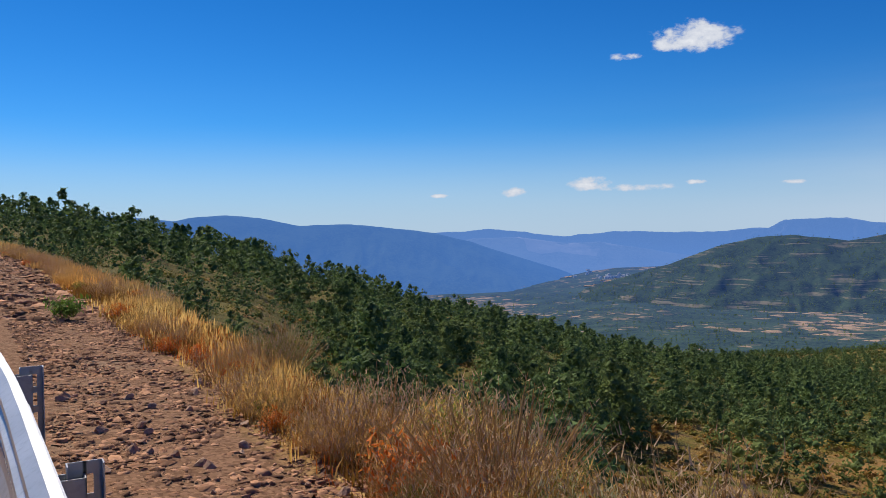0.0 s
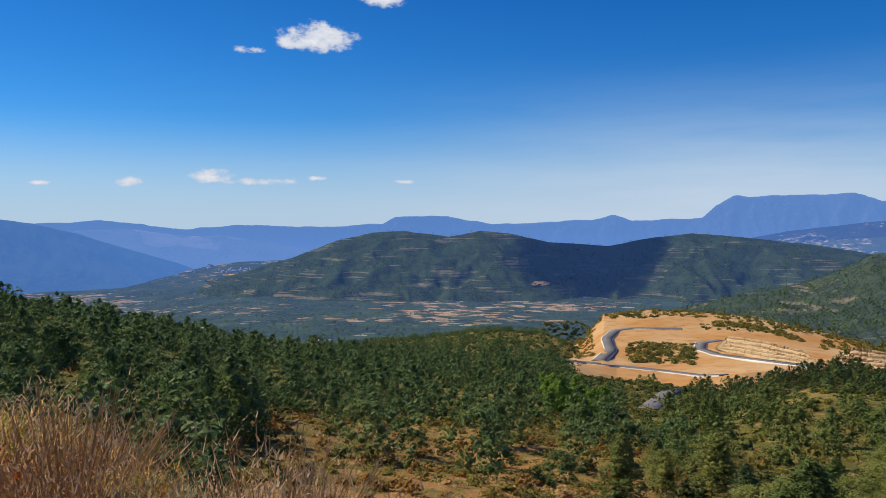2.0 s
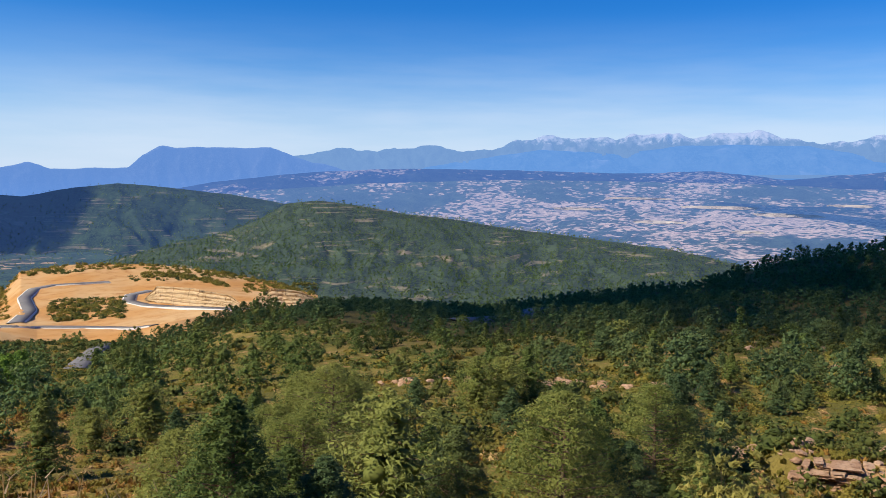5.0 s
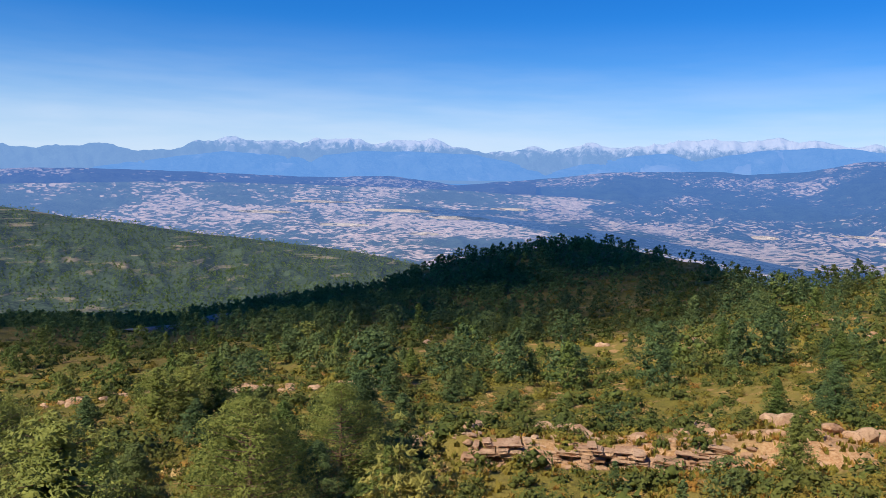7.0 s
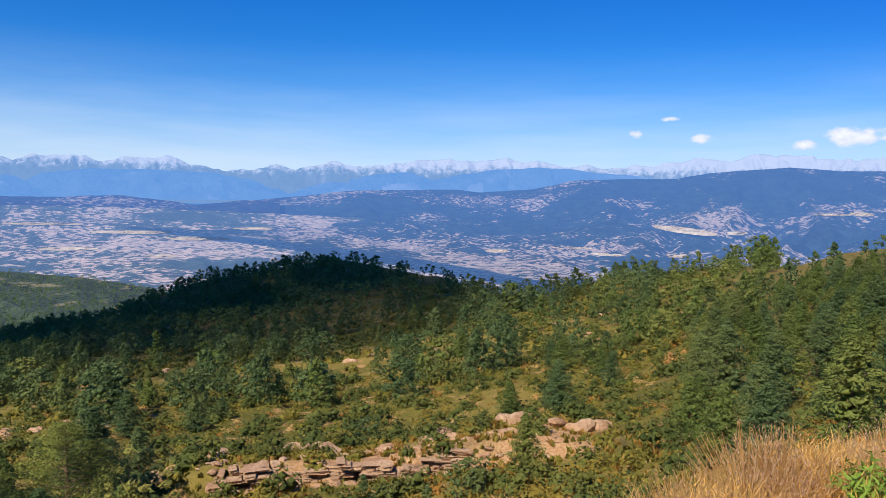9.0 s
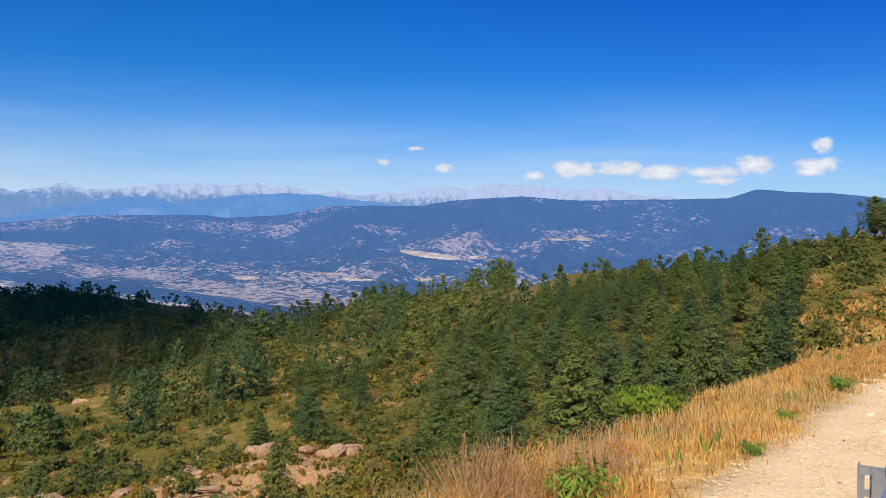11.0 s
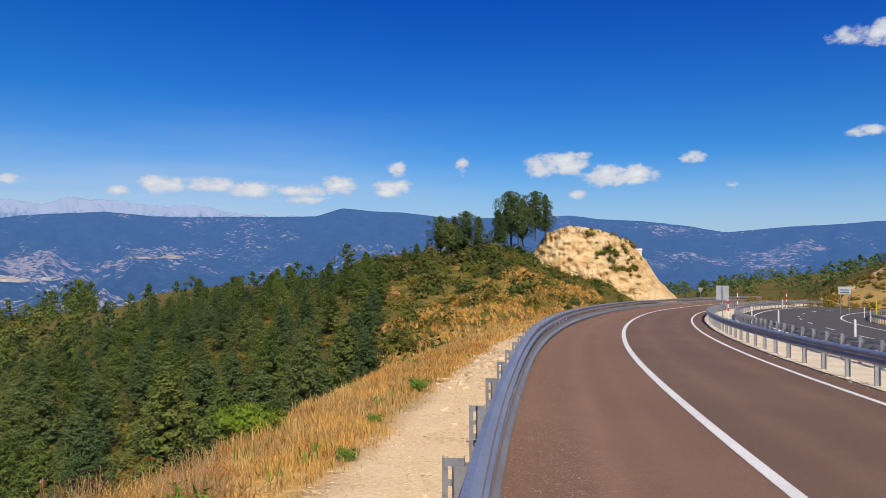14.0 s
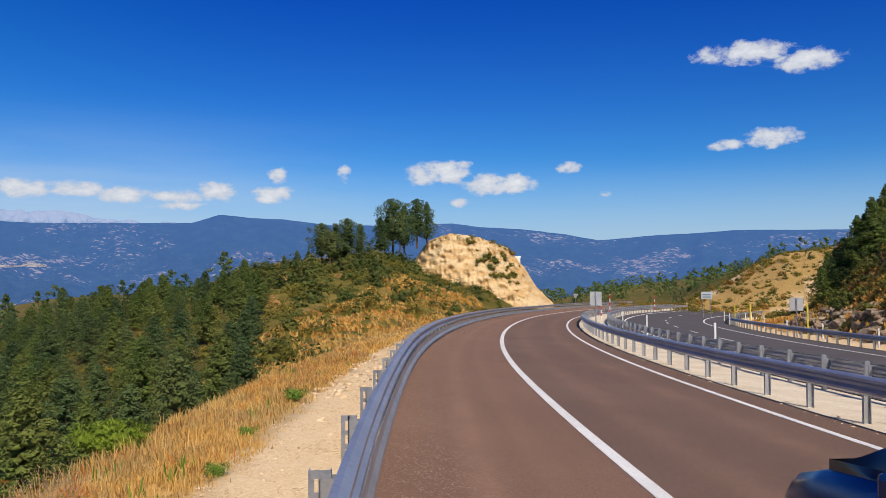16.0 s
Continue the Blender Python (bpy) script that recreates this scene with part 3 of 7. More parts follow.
def distance_material(name, forest, field, fields, veil, scale, snow=0.0, tint=HAZE, strips=1.0, low=None, beds=0.0):
    """Far land seen through much air: its own colours, with the air's light painted in as emission."""
    m = bpy.data.materials.new(name)
    m.use_nodes = True
    m.node_tree.nodes.clear()
    N = Nodes(m.node_tree)
    p = N.add("ShaderNodeNewGeometry").outputs["Position"]
    big, mid, fine = N.noise(p, scale * 0.12, 3.0, 0.6), N.noise(p, scale, 5.0, 0.65), N.noise(p, scale * 10, 4.0, 0.7)
    cell = N.add("ShaderNodeTexVoronoi", {"Vector": N.add("ShaderNodeVectorMath", {0: p, 1: N.add("ShaderNodeVectorMath", {0: N.add("ShaderNodeTexNoise", {"Vector": p, "Scale": scale * 1.5}).outputs["Color"], 1: (12.0, 12.0, 0.0)}, operation="MULTIPLY").outputs[0]}, operation="ADD").outputs[0], "Scale": scale * strips})
    pick = N.dot(cell.outputs["Color"], (0.5, 0.3, 0.2))
    c = N.mix(N.step(fine, 0.35, 0.65), tuple(v * 0.35 for v in forest), tuple(v * 1.3 for v in forest))
    c = N.mix(N.step(N.noise(p, 0.16, 2.0, 0.6), 0.48, 0.60), c, tuple(v * 0.3 for v in forest))
    c = N.mix(N.math("MULTIPLY", N.step(mid, 0.4, 0.65), 0.5), c, tuple(v * 1.5 for v in forest))
    want = N.math("ADD", N.math("ADD", N.math("MULTIPLY_ADD", big, 1.3, -0.30), N.math("MULTIPLY", mid, 0.3)), N.math("MULTIPLY", N.math("SUBTRACT", pick, 0.5), 0.5))
    small = N.add("ShaderNodeTexVoronoi", {"Vector": p, "Scale": scale * strips * 2.7})
    speck = N.math("MULTIPLY", N.step(N.dot(small.outputs["Color"], (0.4, 0.3, 0.3)), 0.56, 0.68), N.step(want, 0.63 - fields * 0.3, 0.80 - fields * 0.3, 0.0, 0.85))
    if low is not None:
        want = N.math("ADD", want, N.step(N.dot(p, (0, 0, 1)), low, low - 90, -0.02, 0.15))
    c = N.mix(N.math("MULTIPLY", N.step(want, 0.70 - fields * 0.3, 0.78 - fields * 0.3), N.step(pick, 0.3, 0.7, 0.55, 1.0)), c, N.mix(cell.outputs["Distance"], field, tuple(v * 0.6 for v in field)))
    c = N.mix(speck, c, tuple(min(1.0, v * 1.15) for v in field))
    c = N.mix(N.math("MULTIPLY", N.step(fine, 0.5, 0.7), 0.35), c, tuple(v * 0.6 for v in forest))
    if beds:
        bed = N.noise(N.add("ShaderNodeVectorMath", {0: p, 1: (0.006, 0.006, 0.30)}, operation="MULTIPLY").outputs[0], 1.0, 3.0, 0.6)
        where = N.math("MULTIPLY", N.step(N.noise(p, 0.009, 4.0, 0.65), 0.48, 0.60), N.step(bed, 0.545, 0.585))
        c = N.mix(N.math("MULTIPLY", where, beds), c, (0.40, 0.31, 0.20))
    if snow:
        z = N.dot(p, (0, 0, 1))
        c = N.mix(N.math("MULTIPLY", N.step(N.math("ADD", z, N.math("MULTIPLY", N.math("SUBTRACT", N.noise(p, 0.018, 6.0, 0.75), 0.5), 260.0)), snow, snow + 60), 0.9), c, (0.80, 0.74, 0.70))
    # painted haze: own colour fades and bluish emission grows with distance and in low ground
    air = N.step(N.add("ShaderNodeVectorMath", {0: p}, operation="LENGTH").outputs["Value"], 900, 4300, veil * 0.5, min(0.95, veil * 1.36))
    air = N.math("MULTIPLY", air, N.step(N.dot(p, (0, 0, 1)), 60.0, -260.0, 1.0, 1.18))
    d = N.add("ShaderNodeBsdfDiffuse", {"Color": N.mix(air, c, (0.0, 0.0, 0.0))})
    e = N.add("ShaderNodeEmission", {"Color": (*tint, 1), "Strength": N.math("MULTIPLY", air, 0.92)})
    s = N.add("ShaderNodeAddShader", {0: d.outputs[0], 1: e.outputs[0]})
    N.t.links.new(s.outputs[0], N.add("ShaderNodeOutputMaterial").inputs[0])
    return m


HILLS = {}


def far_hill(name, label, crest, r_crest, foot_el, r_foot, mat, bump=0.10, step=0.12, rows=40, jag=0.0, seed=0.0, belly=0.0, gully=0.0, fold=1.6):
    """A range with its crest at the given bearings and heights above the eye's level (degrees)."""
    az = np.arange(crest[0][0], crest[-1][0] + step / 2, step)
    top = np.interp(az, [c[0] for c in crest], [c[1] for c in crest])
    top = top + jag * fbm(az, az * 0, 1.1, 5, seed + 3)
    foot = np.interp(az, [c[0] for c in foot_el], [c[1] for c in foot_el])
    top = np.maximum(top, foot + 0.01)
    v = np.concatenate([np.linspace(0, 1, rows), [1.06, 1.25]])
    A, V = np.meshgrid(np.radians(az), v)
    T, F = np.meshgrid(top, v)[0], np.meshgrid(foot, v)[0]
    vv = np.minimum(V, 1)
    near = np.interp(az, [q[0] for q in r_foot], [q[1] for q in r_foot]) if isinstance(r_foot, list) else r_foot
    R = near + (r_crest - near) * V
    E = F + (T - F) * (vv + belly * np.sin(math.pi * vv))
    E = E + bump * (T - F) * fbm(np.degrees(A), R / 60.0 * 1.0, 2.6, 5, seed) * np.sin(math.pi * vv) ** 0.8
    if gully:
        # spurs and gullies that run down the slope
        u = np.degrees(A) + 0.5 * fold * fbm(np.degrees(A), V * 4.0 * fold, 1.3 * fold, 3, seed + 20)
        E = E + gully * (T - F) * (0.45 - np.abs(fbm(u, V * 1.6 * fold, fold, 4, seed + 21)) * 1.4) * np.sin(math.pi * vv) ** 0.7
    E = np.where(V > 1, T - (V - 1) * 6 * np.maximum(T - F, 0.4), E)
    z = EYE + R * np.tan(np.radians(E))
    vs = np.column_stack([(np.sin(A) * R).ravel(), (np.cos(A) * R).ravel(), z.ravel()])
    n = len(az)
    i, j = np.meshgrid(np.arange(n - 1), np.arange(len(v) - 1))
    q = np.stack([j * n + i, j * n + i + 1, (j + 1) * n + i + 1, (j + 1) * n + i], -1).reshape(-1, 4)[:, ::-1]
    HILLS[name] = vs.reshape(len(v), n, 3)[: rows]
    return thing(name, label, "hills", kind="structure", data=mesh_from(name, vs, q, mat, True))


# each tint is the colour of the painted haze, veil its strength
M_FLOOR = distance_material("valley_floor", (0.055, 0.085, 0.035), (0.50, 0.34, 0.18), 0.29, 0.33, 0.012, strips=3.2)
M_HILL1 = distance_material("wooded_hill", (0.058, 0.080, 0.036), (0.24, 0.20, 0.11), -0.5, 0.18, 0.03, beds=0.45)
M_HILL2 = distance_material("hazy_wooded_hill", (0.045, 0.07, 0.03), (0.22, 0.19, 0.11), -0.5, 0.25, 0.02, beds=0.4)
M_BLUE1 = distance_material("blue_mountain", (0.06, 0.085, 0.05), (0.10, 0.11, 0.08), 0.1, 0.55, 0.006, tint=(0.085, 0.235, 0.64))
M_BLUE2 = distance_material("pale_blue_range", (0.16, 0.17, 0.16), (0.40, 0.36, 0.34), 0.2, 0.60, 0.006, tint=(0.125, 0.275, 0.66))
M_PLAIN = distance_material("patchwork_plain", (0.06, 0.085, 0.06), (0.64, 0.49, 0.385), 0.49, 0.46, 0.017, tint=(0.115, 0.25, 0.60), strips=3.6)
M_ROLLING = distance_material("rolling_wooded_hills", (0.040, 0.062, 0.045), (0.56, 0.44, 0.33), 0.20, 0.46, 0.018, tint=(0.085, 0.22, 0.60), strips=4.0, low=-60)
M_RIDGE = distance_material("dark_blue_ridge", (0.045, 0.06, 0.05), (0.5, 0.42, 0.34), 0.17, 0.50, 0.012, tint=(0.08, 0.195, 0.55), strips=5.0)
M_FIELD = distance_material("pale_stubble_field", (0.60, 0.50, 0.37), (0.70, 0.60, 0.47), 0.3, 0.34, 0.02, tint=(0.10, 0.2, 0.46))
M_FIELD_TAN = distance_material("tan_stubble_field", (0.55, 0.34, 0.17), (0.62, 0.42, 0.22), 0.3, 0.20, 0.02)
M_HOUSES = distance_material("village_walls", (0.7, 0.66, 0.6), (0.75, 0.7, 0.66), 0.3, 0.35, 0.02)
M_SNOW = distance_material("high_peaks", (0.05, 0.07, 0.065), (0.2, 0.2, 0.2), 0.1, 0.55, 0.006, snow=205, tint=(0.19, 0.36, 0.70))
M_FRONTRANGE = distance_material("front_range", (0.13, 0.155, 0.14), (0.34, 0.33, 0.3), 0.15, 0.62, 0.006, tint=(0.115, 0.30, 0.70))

flat = [(-60, -3.6), (200, -3.6)]
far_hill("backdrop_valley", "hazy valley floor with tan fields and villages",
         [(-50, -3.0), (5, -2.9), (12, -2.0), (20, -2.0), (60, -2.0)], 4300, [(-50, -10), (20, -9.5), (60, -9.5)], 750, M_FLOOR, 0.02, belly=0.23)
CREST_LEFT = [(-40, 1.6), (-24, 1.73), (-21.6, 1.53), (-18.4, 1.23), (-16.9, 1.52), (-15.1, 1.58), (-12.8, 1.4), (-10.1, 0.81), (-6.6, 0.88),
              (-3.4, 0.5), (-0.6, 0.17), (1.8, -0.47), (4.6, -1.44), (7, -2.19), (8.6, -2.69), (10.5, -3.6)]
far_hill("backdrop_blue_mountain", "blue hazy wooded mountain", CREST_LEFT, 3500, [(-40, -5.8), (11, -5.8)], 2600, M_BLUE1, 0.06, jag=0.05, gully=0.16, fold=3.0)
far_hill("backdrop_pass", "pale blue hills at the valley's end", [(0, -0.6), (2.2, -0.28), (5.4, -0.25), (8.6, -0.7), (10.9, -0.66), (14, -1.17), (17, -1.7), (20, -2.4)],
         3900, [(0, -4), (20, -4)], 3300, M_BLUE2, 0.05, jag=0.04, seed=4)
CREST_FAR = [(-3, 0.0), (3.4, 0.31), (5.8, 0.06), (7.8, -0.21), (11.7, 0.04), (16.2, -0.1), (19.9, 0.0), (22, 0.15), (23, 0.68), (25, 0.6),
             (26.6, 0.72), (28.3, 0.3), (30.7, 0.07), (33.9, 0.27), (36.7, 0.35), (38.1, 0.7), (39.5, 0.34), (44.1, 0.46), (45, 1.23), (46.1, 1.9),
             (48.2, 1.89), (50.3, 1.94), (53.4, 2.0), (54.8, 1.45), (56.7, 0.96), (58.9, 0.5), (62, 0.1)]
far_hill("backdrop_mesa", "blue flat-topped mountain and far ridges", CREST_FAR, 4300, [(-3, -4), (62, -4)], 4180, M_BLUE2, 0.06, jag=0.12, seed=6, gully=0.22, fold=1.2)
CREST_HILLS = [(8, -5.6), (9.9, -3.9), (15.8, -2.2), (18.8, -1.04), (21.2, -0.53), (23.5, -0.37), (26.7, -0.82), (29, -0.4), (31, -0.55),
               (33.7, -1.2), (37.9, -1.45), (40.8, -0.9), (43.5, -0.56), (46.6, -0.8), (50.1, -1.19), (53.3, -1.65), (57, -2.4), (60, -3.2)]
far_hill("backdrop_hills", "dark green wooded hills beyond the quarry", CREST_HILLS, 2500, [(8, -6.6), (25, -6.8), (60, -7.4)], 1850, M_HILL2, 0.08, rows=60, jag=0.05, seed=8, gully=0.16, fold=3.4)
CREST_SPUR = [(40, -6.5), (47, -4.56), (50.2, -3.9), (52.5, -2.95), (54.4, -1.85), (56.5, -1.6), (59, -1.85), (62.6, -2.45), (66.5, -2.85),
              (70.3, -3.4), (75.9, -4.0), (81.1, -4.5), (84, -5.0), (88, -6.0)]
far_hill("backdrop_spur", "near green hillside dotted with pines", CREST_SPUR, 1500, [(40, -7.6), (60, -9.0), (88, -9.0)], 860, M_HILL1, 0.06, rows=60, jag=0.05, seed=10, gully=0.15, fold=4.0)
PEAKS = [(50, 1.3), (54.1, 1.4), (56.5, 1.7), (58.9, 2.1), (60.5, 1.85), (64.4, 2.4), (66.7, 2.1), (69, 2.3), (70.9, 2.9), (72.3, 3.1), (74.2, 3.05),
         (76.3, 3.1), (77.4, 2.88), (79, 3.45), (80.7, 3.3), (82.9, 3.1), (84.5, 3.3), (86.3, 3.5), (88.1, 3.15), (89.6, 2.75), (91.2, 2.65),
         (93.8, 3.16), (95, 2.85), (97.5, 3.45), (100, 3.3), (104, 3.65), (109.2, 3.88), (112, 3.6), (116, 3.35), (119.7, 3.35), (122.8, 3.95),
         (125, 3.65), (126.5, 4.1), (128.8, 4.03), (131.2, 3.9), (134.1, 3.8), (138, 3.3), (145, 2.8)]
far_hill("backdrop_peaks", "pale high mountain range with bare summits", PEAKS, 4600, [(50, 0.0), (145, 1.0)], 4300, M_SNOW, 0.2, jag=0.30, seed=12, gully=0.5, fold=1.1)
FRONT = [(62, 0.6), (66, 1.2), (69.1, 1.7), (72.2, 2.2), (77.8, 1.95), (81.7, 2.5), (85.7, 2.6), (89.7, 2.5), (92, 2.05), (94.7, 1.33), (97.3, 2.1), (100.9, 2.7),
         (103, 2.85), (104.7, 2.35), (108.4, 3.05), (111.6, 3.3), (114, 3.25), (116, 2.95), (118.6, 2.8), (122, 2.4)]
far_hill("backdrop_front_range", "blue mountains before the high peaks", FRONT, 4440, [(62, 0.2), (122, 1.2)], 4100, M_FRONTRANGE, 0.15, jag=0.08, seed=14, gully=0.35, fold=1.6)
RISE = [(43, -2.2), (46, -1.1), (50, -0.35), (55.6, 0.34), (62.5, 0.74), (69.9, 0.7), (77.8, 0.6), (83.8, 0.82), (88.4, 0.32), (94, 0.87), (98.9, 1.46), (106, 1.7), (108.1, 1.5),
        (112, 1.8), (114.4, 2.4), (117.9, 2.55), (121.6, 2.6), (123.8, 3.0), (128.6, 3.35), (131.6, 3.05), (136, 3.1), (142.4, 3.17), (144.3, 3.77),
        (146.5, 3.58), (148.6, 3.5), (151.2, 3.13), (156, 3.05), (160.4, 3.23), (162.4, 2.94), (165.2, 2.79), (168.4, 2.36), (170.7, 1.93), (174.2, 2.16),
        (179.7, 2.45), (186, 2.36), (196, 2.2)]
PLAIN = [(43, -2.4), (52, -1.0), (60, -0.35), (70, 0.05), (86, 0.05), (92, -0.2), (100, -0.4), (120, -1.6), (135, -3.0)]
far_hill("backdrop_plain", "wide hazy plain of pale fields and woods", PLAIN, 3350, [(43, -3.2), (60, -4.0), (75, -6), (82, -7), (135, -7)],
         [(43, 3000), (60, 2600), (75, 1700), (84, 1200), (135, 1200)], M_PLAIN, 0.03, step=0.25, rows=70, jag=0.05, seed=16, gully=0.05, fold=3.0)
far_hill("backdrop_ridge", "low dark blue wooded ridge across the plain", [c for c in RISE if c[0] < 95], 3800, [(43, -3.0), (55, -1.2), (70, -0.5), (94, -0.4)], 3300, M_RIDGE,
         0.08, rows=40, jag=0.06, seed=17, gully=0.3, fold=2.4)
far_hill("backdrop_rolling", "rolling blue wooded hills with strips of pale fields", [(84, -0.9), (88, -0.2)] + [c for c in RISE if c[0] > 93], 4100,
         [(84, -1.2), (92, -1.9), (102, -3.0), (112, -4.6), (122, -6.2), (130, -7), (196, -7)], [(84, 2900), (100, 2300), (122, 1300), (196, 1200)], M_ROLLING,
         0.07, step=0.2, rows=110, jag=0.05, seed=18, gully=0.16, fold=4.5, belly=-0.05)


def hill_point(name, az, el):
    """The point of a far hill at a bearing and a height above the eye's level in degrees."""
    G = HILLS[name]
    col = G[:, int(np.argmin(abs(np.degrees(np.arctan2(G[0, :, 0], G[0, :, 1])) - az)))]
    e = np.degrees(np.arctan2(col[:, 2] - EYE, np.hypot(col[:, 0], col[:, 1])))
    i = int(np.argmin(abs(e - el)))
    r = float(np.hypot(col[i, 0], col[i, 1])) * 0.995
    return math.sin(radians(az)) * r, math.cos(radians(az)) * r, EYE + r * math.tan(radians(el))


def field(name, az, el, wide, tall, slant, mat, label, seed):
    """A stubble field with an uneven edge, lying on a far slope."""
    g = np.random.default_rng(seed)
    n, m = 9, 4
    vs, fs = [], []
    left, right = g.uniform(-0.15, 0.15, m), g.uniform(-0.15, 0.15, m)
    top = 1 - 0.5 * abs(np.linspace(-1, 1, n)) ** 2.5 * g.uniform(0.6, 1.4, n)
    for j in range(m):
        for i in range(n):
            u = -1 + 2 * i / (n - 1)
            u = u + left[j] * (i == 0) + right[j] * (i == n - 1)
            v = (-1 + 2 * j / (m - 1)) * top[i]
            vs.append(hill_point(name, az + u * wide / 2, el + v * tall / 2 + slant * u * wide / 2))
    for j in range(m - 1):
        for i in range(n - 1):
            fs.append((j * n + i, j * n + i + 1, (j + 1) * n + i + 1, (j + 1) * n + i))
    return thing("field", label, "field", kind="structure", data=mesh_from("field", vs, fs, mat))


for k, (az, el, wide, tall, slant) in enumerate(((122.2, -0.92, 3.9, 0.42, -0.11), (125.5, -1.03, 1.3, 0.25, 0.0), (131.2, 0.30, 2.2, 0.16, 0.0), (132.9, 0.36, 1.4, 0.26, -0.05),
                                                 (109.3, -2.62, 1.7, 0.26, 0.0), (121.7, -2.65, 1.3, 0.32, 0.03), (114.6, -2.3, 2.6, 0.18, 0.0), (117.0, -2.7, 2.4, 0.2, -0.03))):
    field("backdrop_rolling", az, el, wide, tall, slant, M_FIELD, "pale stubble field on the far hills", k)
for k, (az, el, wide, tall) in enumerate(((84.5, -1.6, 5.0, 0.22), (88.5, -2.0, 4.2, 0.26), (80.5, -2.7, 3.2, 0.24), (75.0, -1.9, 3.6, 0.2), (79.0, -1.1, 4.4, 0.16), (92.5, -1.3, 3.0, 0.2), (86.2, -3.2, 2.0, 0.24))):
    field("backdrop_plain", az, el, wide, tall, 0.0, M_FIELD, "pale stubble field on the plain", 20 + k)
for k, (az, el, wide, tall) in enumerate(((21.9, -4.35, 2.6, 0.36), (24.6, -4.45, 2.2, 0.3), (19.3, -4.6, 1.5, 0.3), (17.0, -4.15, 2.8, 0.22), (23.0, -3.75, 2.0, 0.2), (26.0, -5.0, 1.4, 0.2),
                                         (12.0, -3.35, 1.9, 0.24), (14.4, -3.1, 1.5, 0.2), (10.6, -3.75, 1.6, 0.22), (6.2, -3.3, 1.6, 0.18), (3.6, -2.95, 1.4, 0.16), (8.3, -3.1, 1.3, 0.14),
                                         (5.0, -3.75, 1.3, 0.18), (13.4, -3.75, 1.2, 0.2), (28.8, -4.2, 1.2, 0.18), (16.2, -3.35, 1.0, 0.16), (33.2, -4.1, 1.4, 0.30))):
    field("backdrop_valley" if az < 33 else "backdrop_hills", az, el, wide, tall, 0.02, M_FIELD_TAN, "tan stubble field in the valley", 40 + k)
g = np.random.default_rng(77)
houses = []
for az, el, wide, tall, n in ((9.0, -2.75, 1.6, 0.16, 34), (13.0, -2.15, 1.6, 0.10, 40), (12.2, -3.1, 2.0, 0.12, 34), (4.0, -3.3, 1.8, 0.15, 18), (18.5, -3.6, 2.0, 0.14, 20), (22.5, -4.05, 1.5, 0.1, 12)):
    for k in range(n):
        x, y, z = hill_point("backdrop_valley", az + g.normal(0, wide / 2), el + g.normal(0, tall / 2))
        w, d, h = g.uniform(3.5, 8, 2).tolist() + [g.uniform(3, 6)]
        houses.append(box(x - w, y - d, z - 3, x + w, y + d, z + h))
thing("far_village", "pale houses of distant villages on the valley floor", "village", kind="stuff", data=made("far_village", houses, M_HOUSES))

# ---- guard rails ----
W_BEAM = [(0.0, 0.755), (0.035, 0.75), (0.083, 0.715), (0.083, 0.672), (0.012, 0.625), (0.012, 0.575), (0.083, 0.528), (0.083, 0.485), (0.035, 0.45), (0.0, 0.445)]
LOW_PLATE = [(0.062, 0.36), (0.05, 0.352), (0.05, 0.205), (0.088, 0.135), (0.088, 0.075), (0.05, 0.055)]


def swing(s, o):
    """The roadside rail leaves the line a little behind the first view."""
    return float(np.interp(s, [-22, -10, -7.5, -6, -5, -4, -3, -1, 1], [1.7, 0.55, 0.26, 0.11, 0.06, 0.02, -0.03, -0.02, 0.0])) if abs(o) < 0.5 else 0.0


def sweep(name, profile, o, side, s0, s1, mat, step=1.0, gauge=0.005):
    """A pressed steel sheet along the road: profile (depth towards side, height)."""
    s = np.linspace(s0, s1, max(2, int(round((s1 - s0) / step)) + 1))
    ring = profile + [(d - gauge, h) for d, h in reversed(profile)]
    vs, fs, n = [], [], len(ring)
    for a in s:
        for d, h in ring:
            oo = o + side * d + swing(a, o)
            x, y = on_line(a, oo)
            vs.append((float(x), float(y), float(road_level(max(o, 0), a)) + h))
    for i in range(len(s) - 1):
        for j in range(n):
            k = (j + 1) % n
            f = (i * n + j, i * n + k, (i + 1) * n + k, (i + 1) * n + j)
            fs.append(f if side > 0 else f[::-1])
    fs += [tuple(range(n))[::-1], tuple((len(s) - 1) * n + j for j in range(n))]
    return mesh_from(name, vs, fs, mat)


def frame_at(s, o):
    x, y = on_line(s, o + swing(s, o))
    return pose(float(x), float(y), float(road_level(max(o, 0), s)), 0, 0, -math.degrees(float(np.interp(s, SS, HH))))


# a channel post with slots (its open side along the road), local x towards the road, y along it
POST = made("post", [box(-0.060, -0.03, -0.25, -0.055, 0.03, 0.76), box(0.055, -0.03, -0.25, 0.06, 0.03, 0.76),
                     box(-0.055, -0.03, -0.25, -0.028, -0.025, 0.76), box(0.028, -0.03, -0.25, 0.055, -0.025, 0.76),
                     box(-0.006, -0.03, 0.42, 0.006, -0.025, 0.76), box(-0.028, -0.03, -0.25, 0.028, -0.025, 0.42),
                     box(-0.028, -0.03, 0.50, 0.028, -0.025, 0.54), box(-0.028, -0.03, 0.61, 0.028, -0.025, 0.645),
                     box(-0.028, -0.03, 0.715, 0.028, -0.025, 0.76)], M_ZINC)
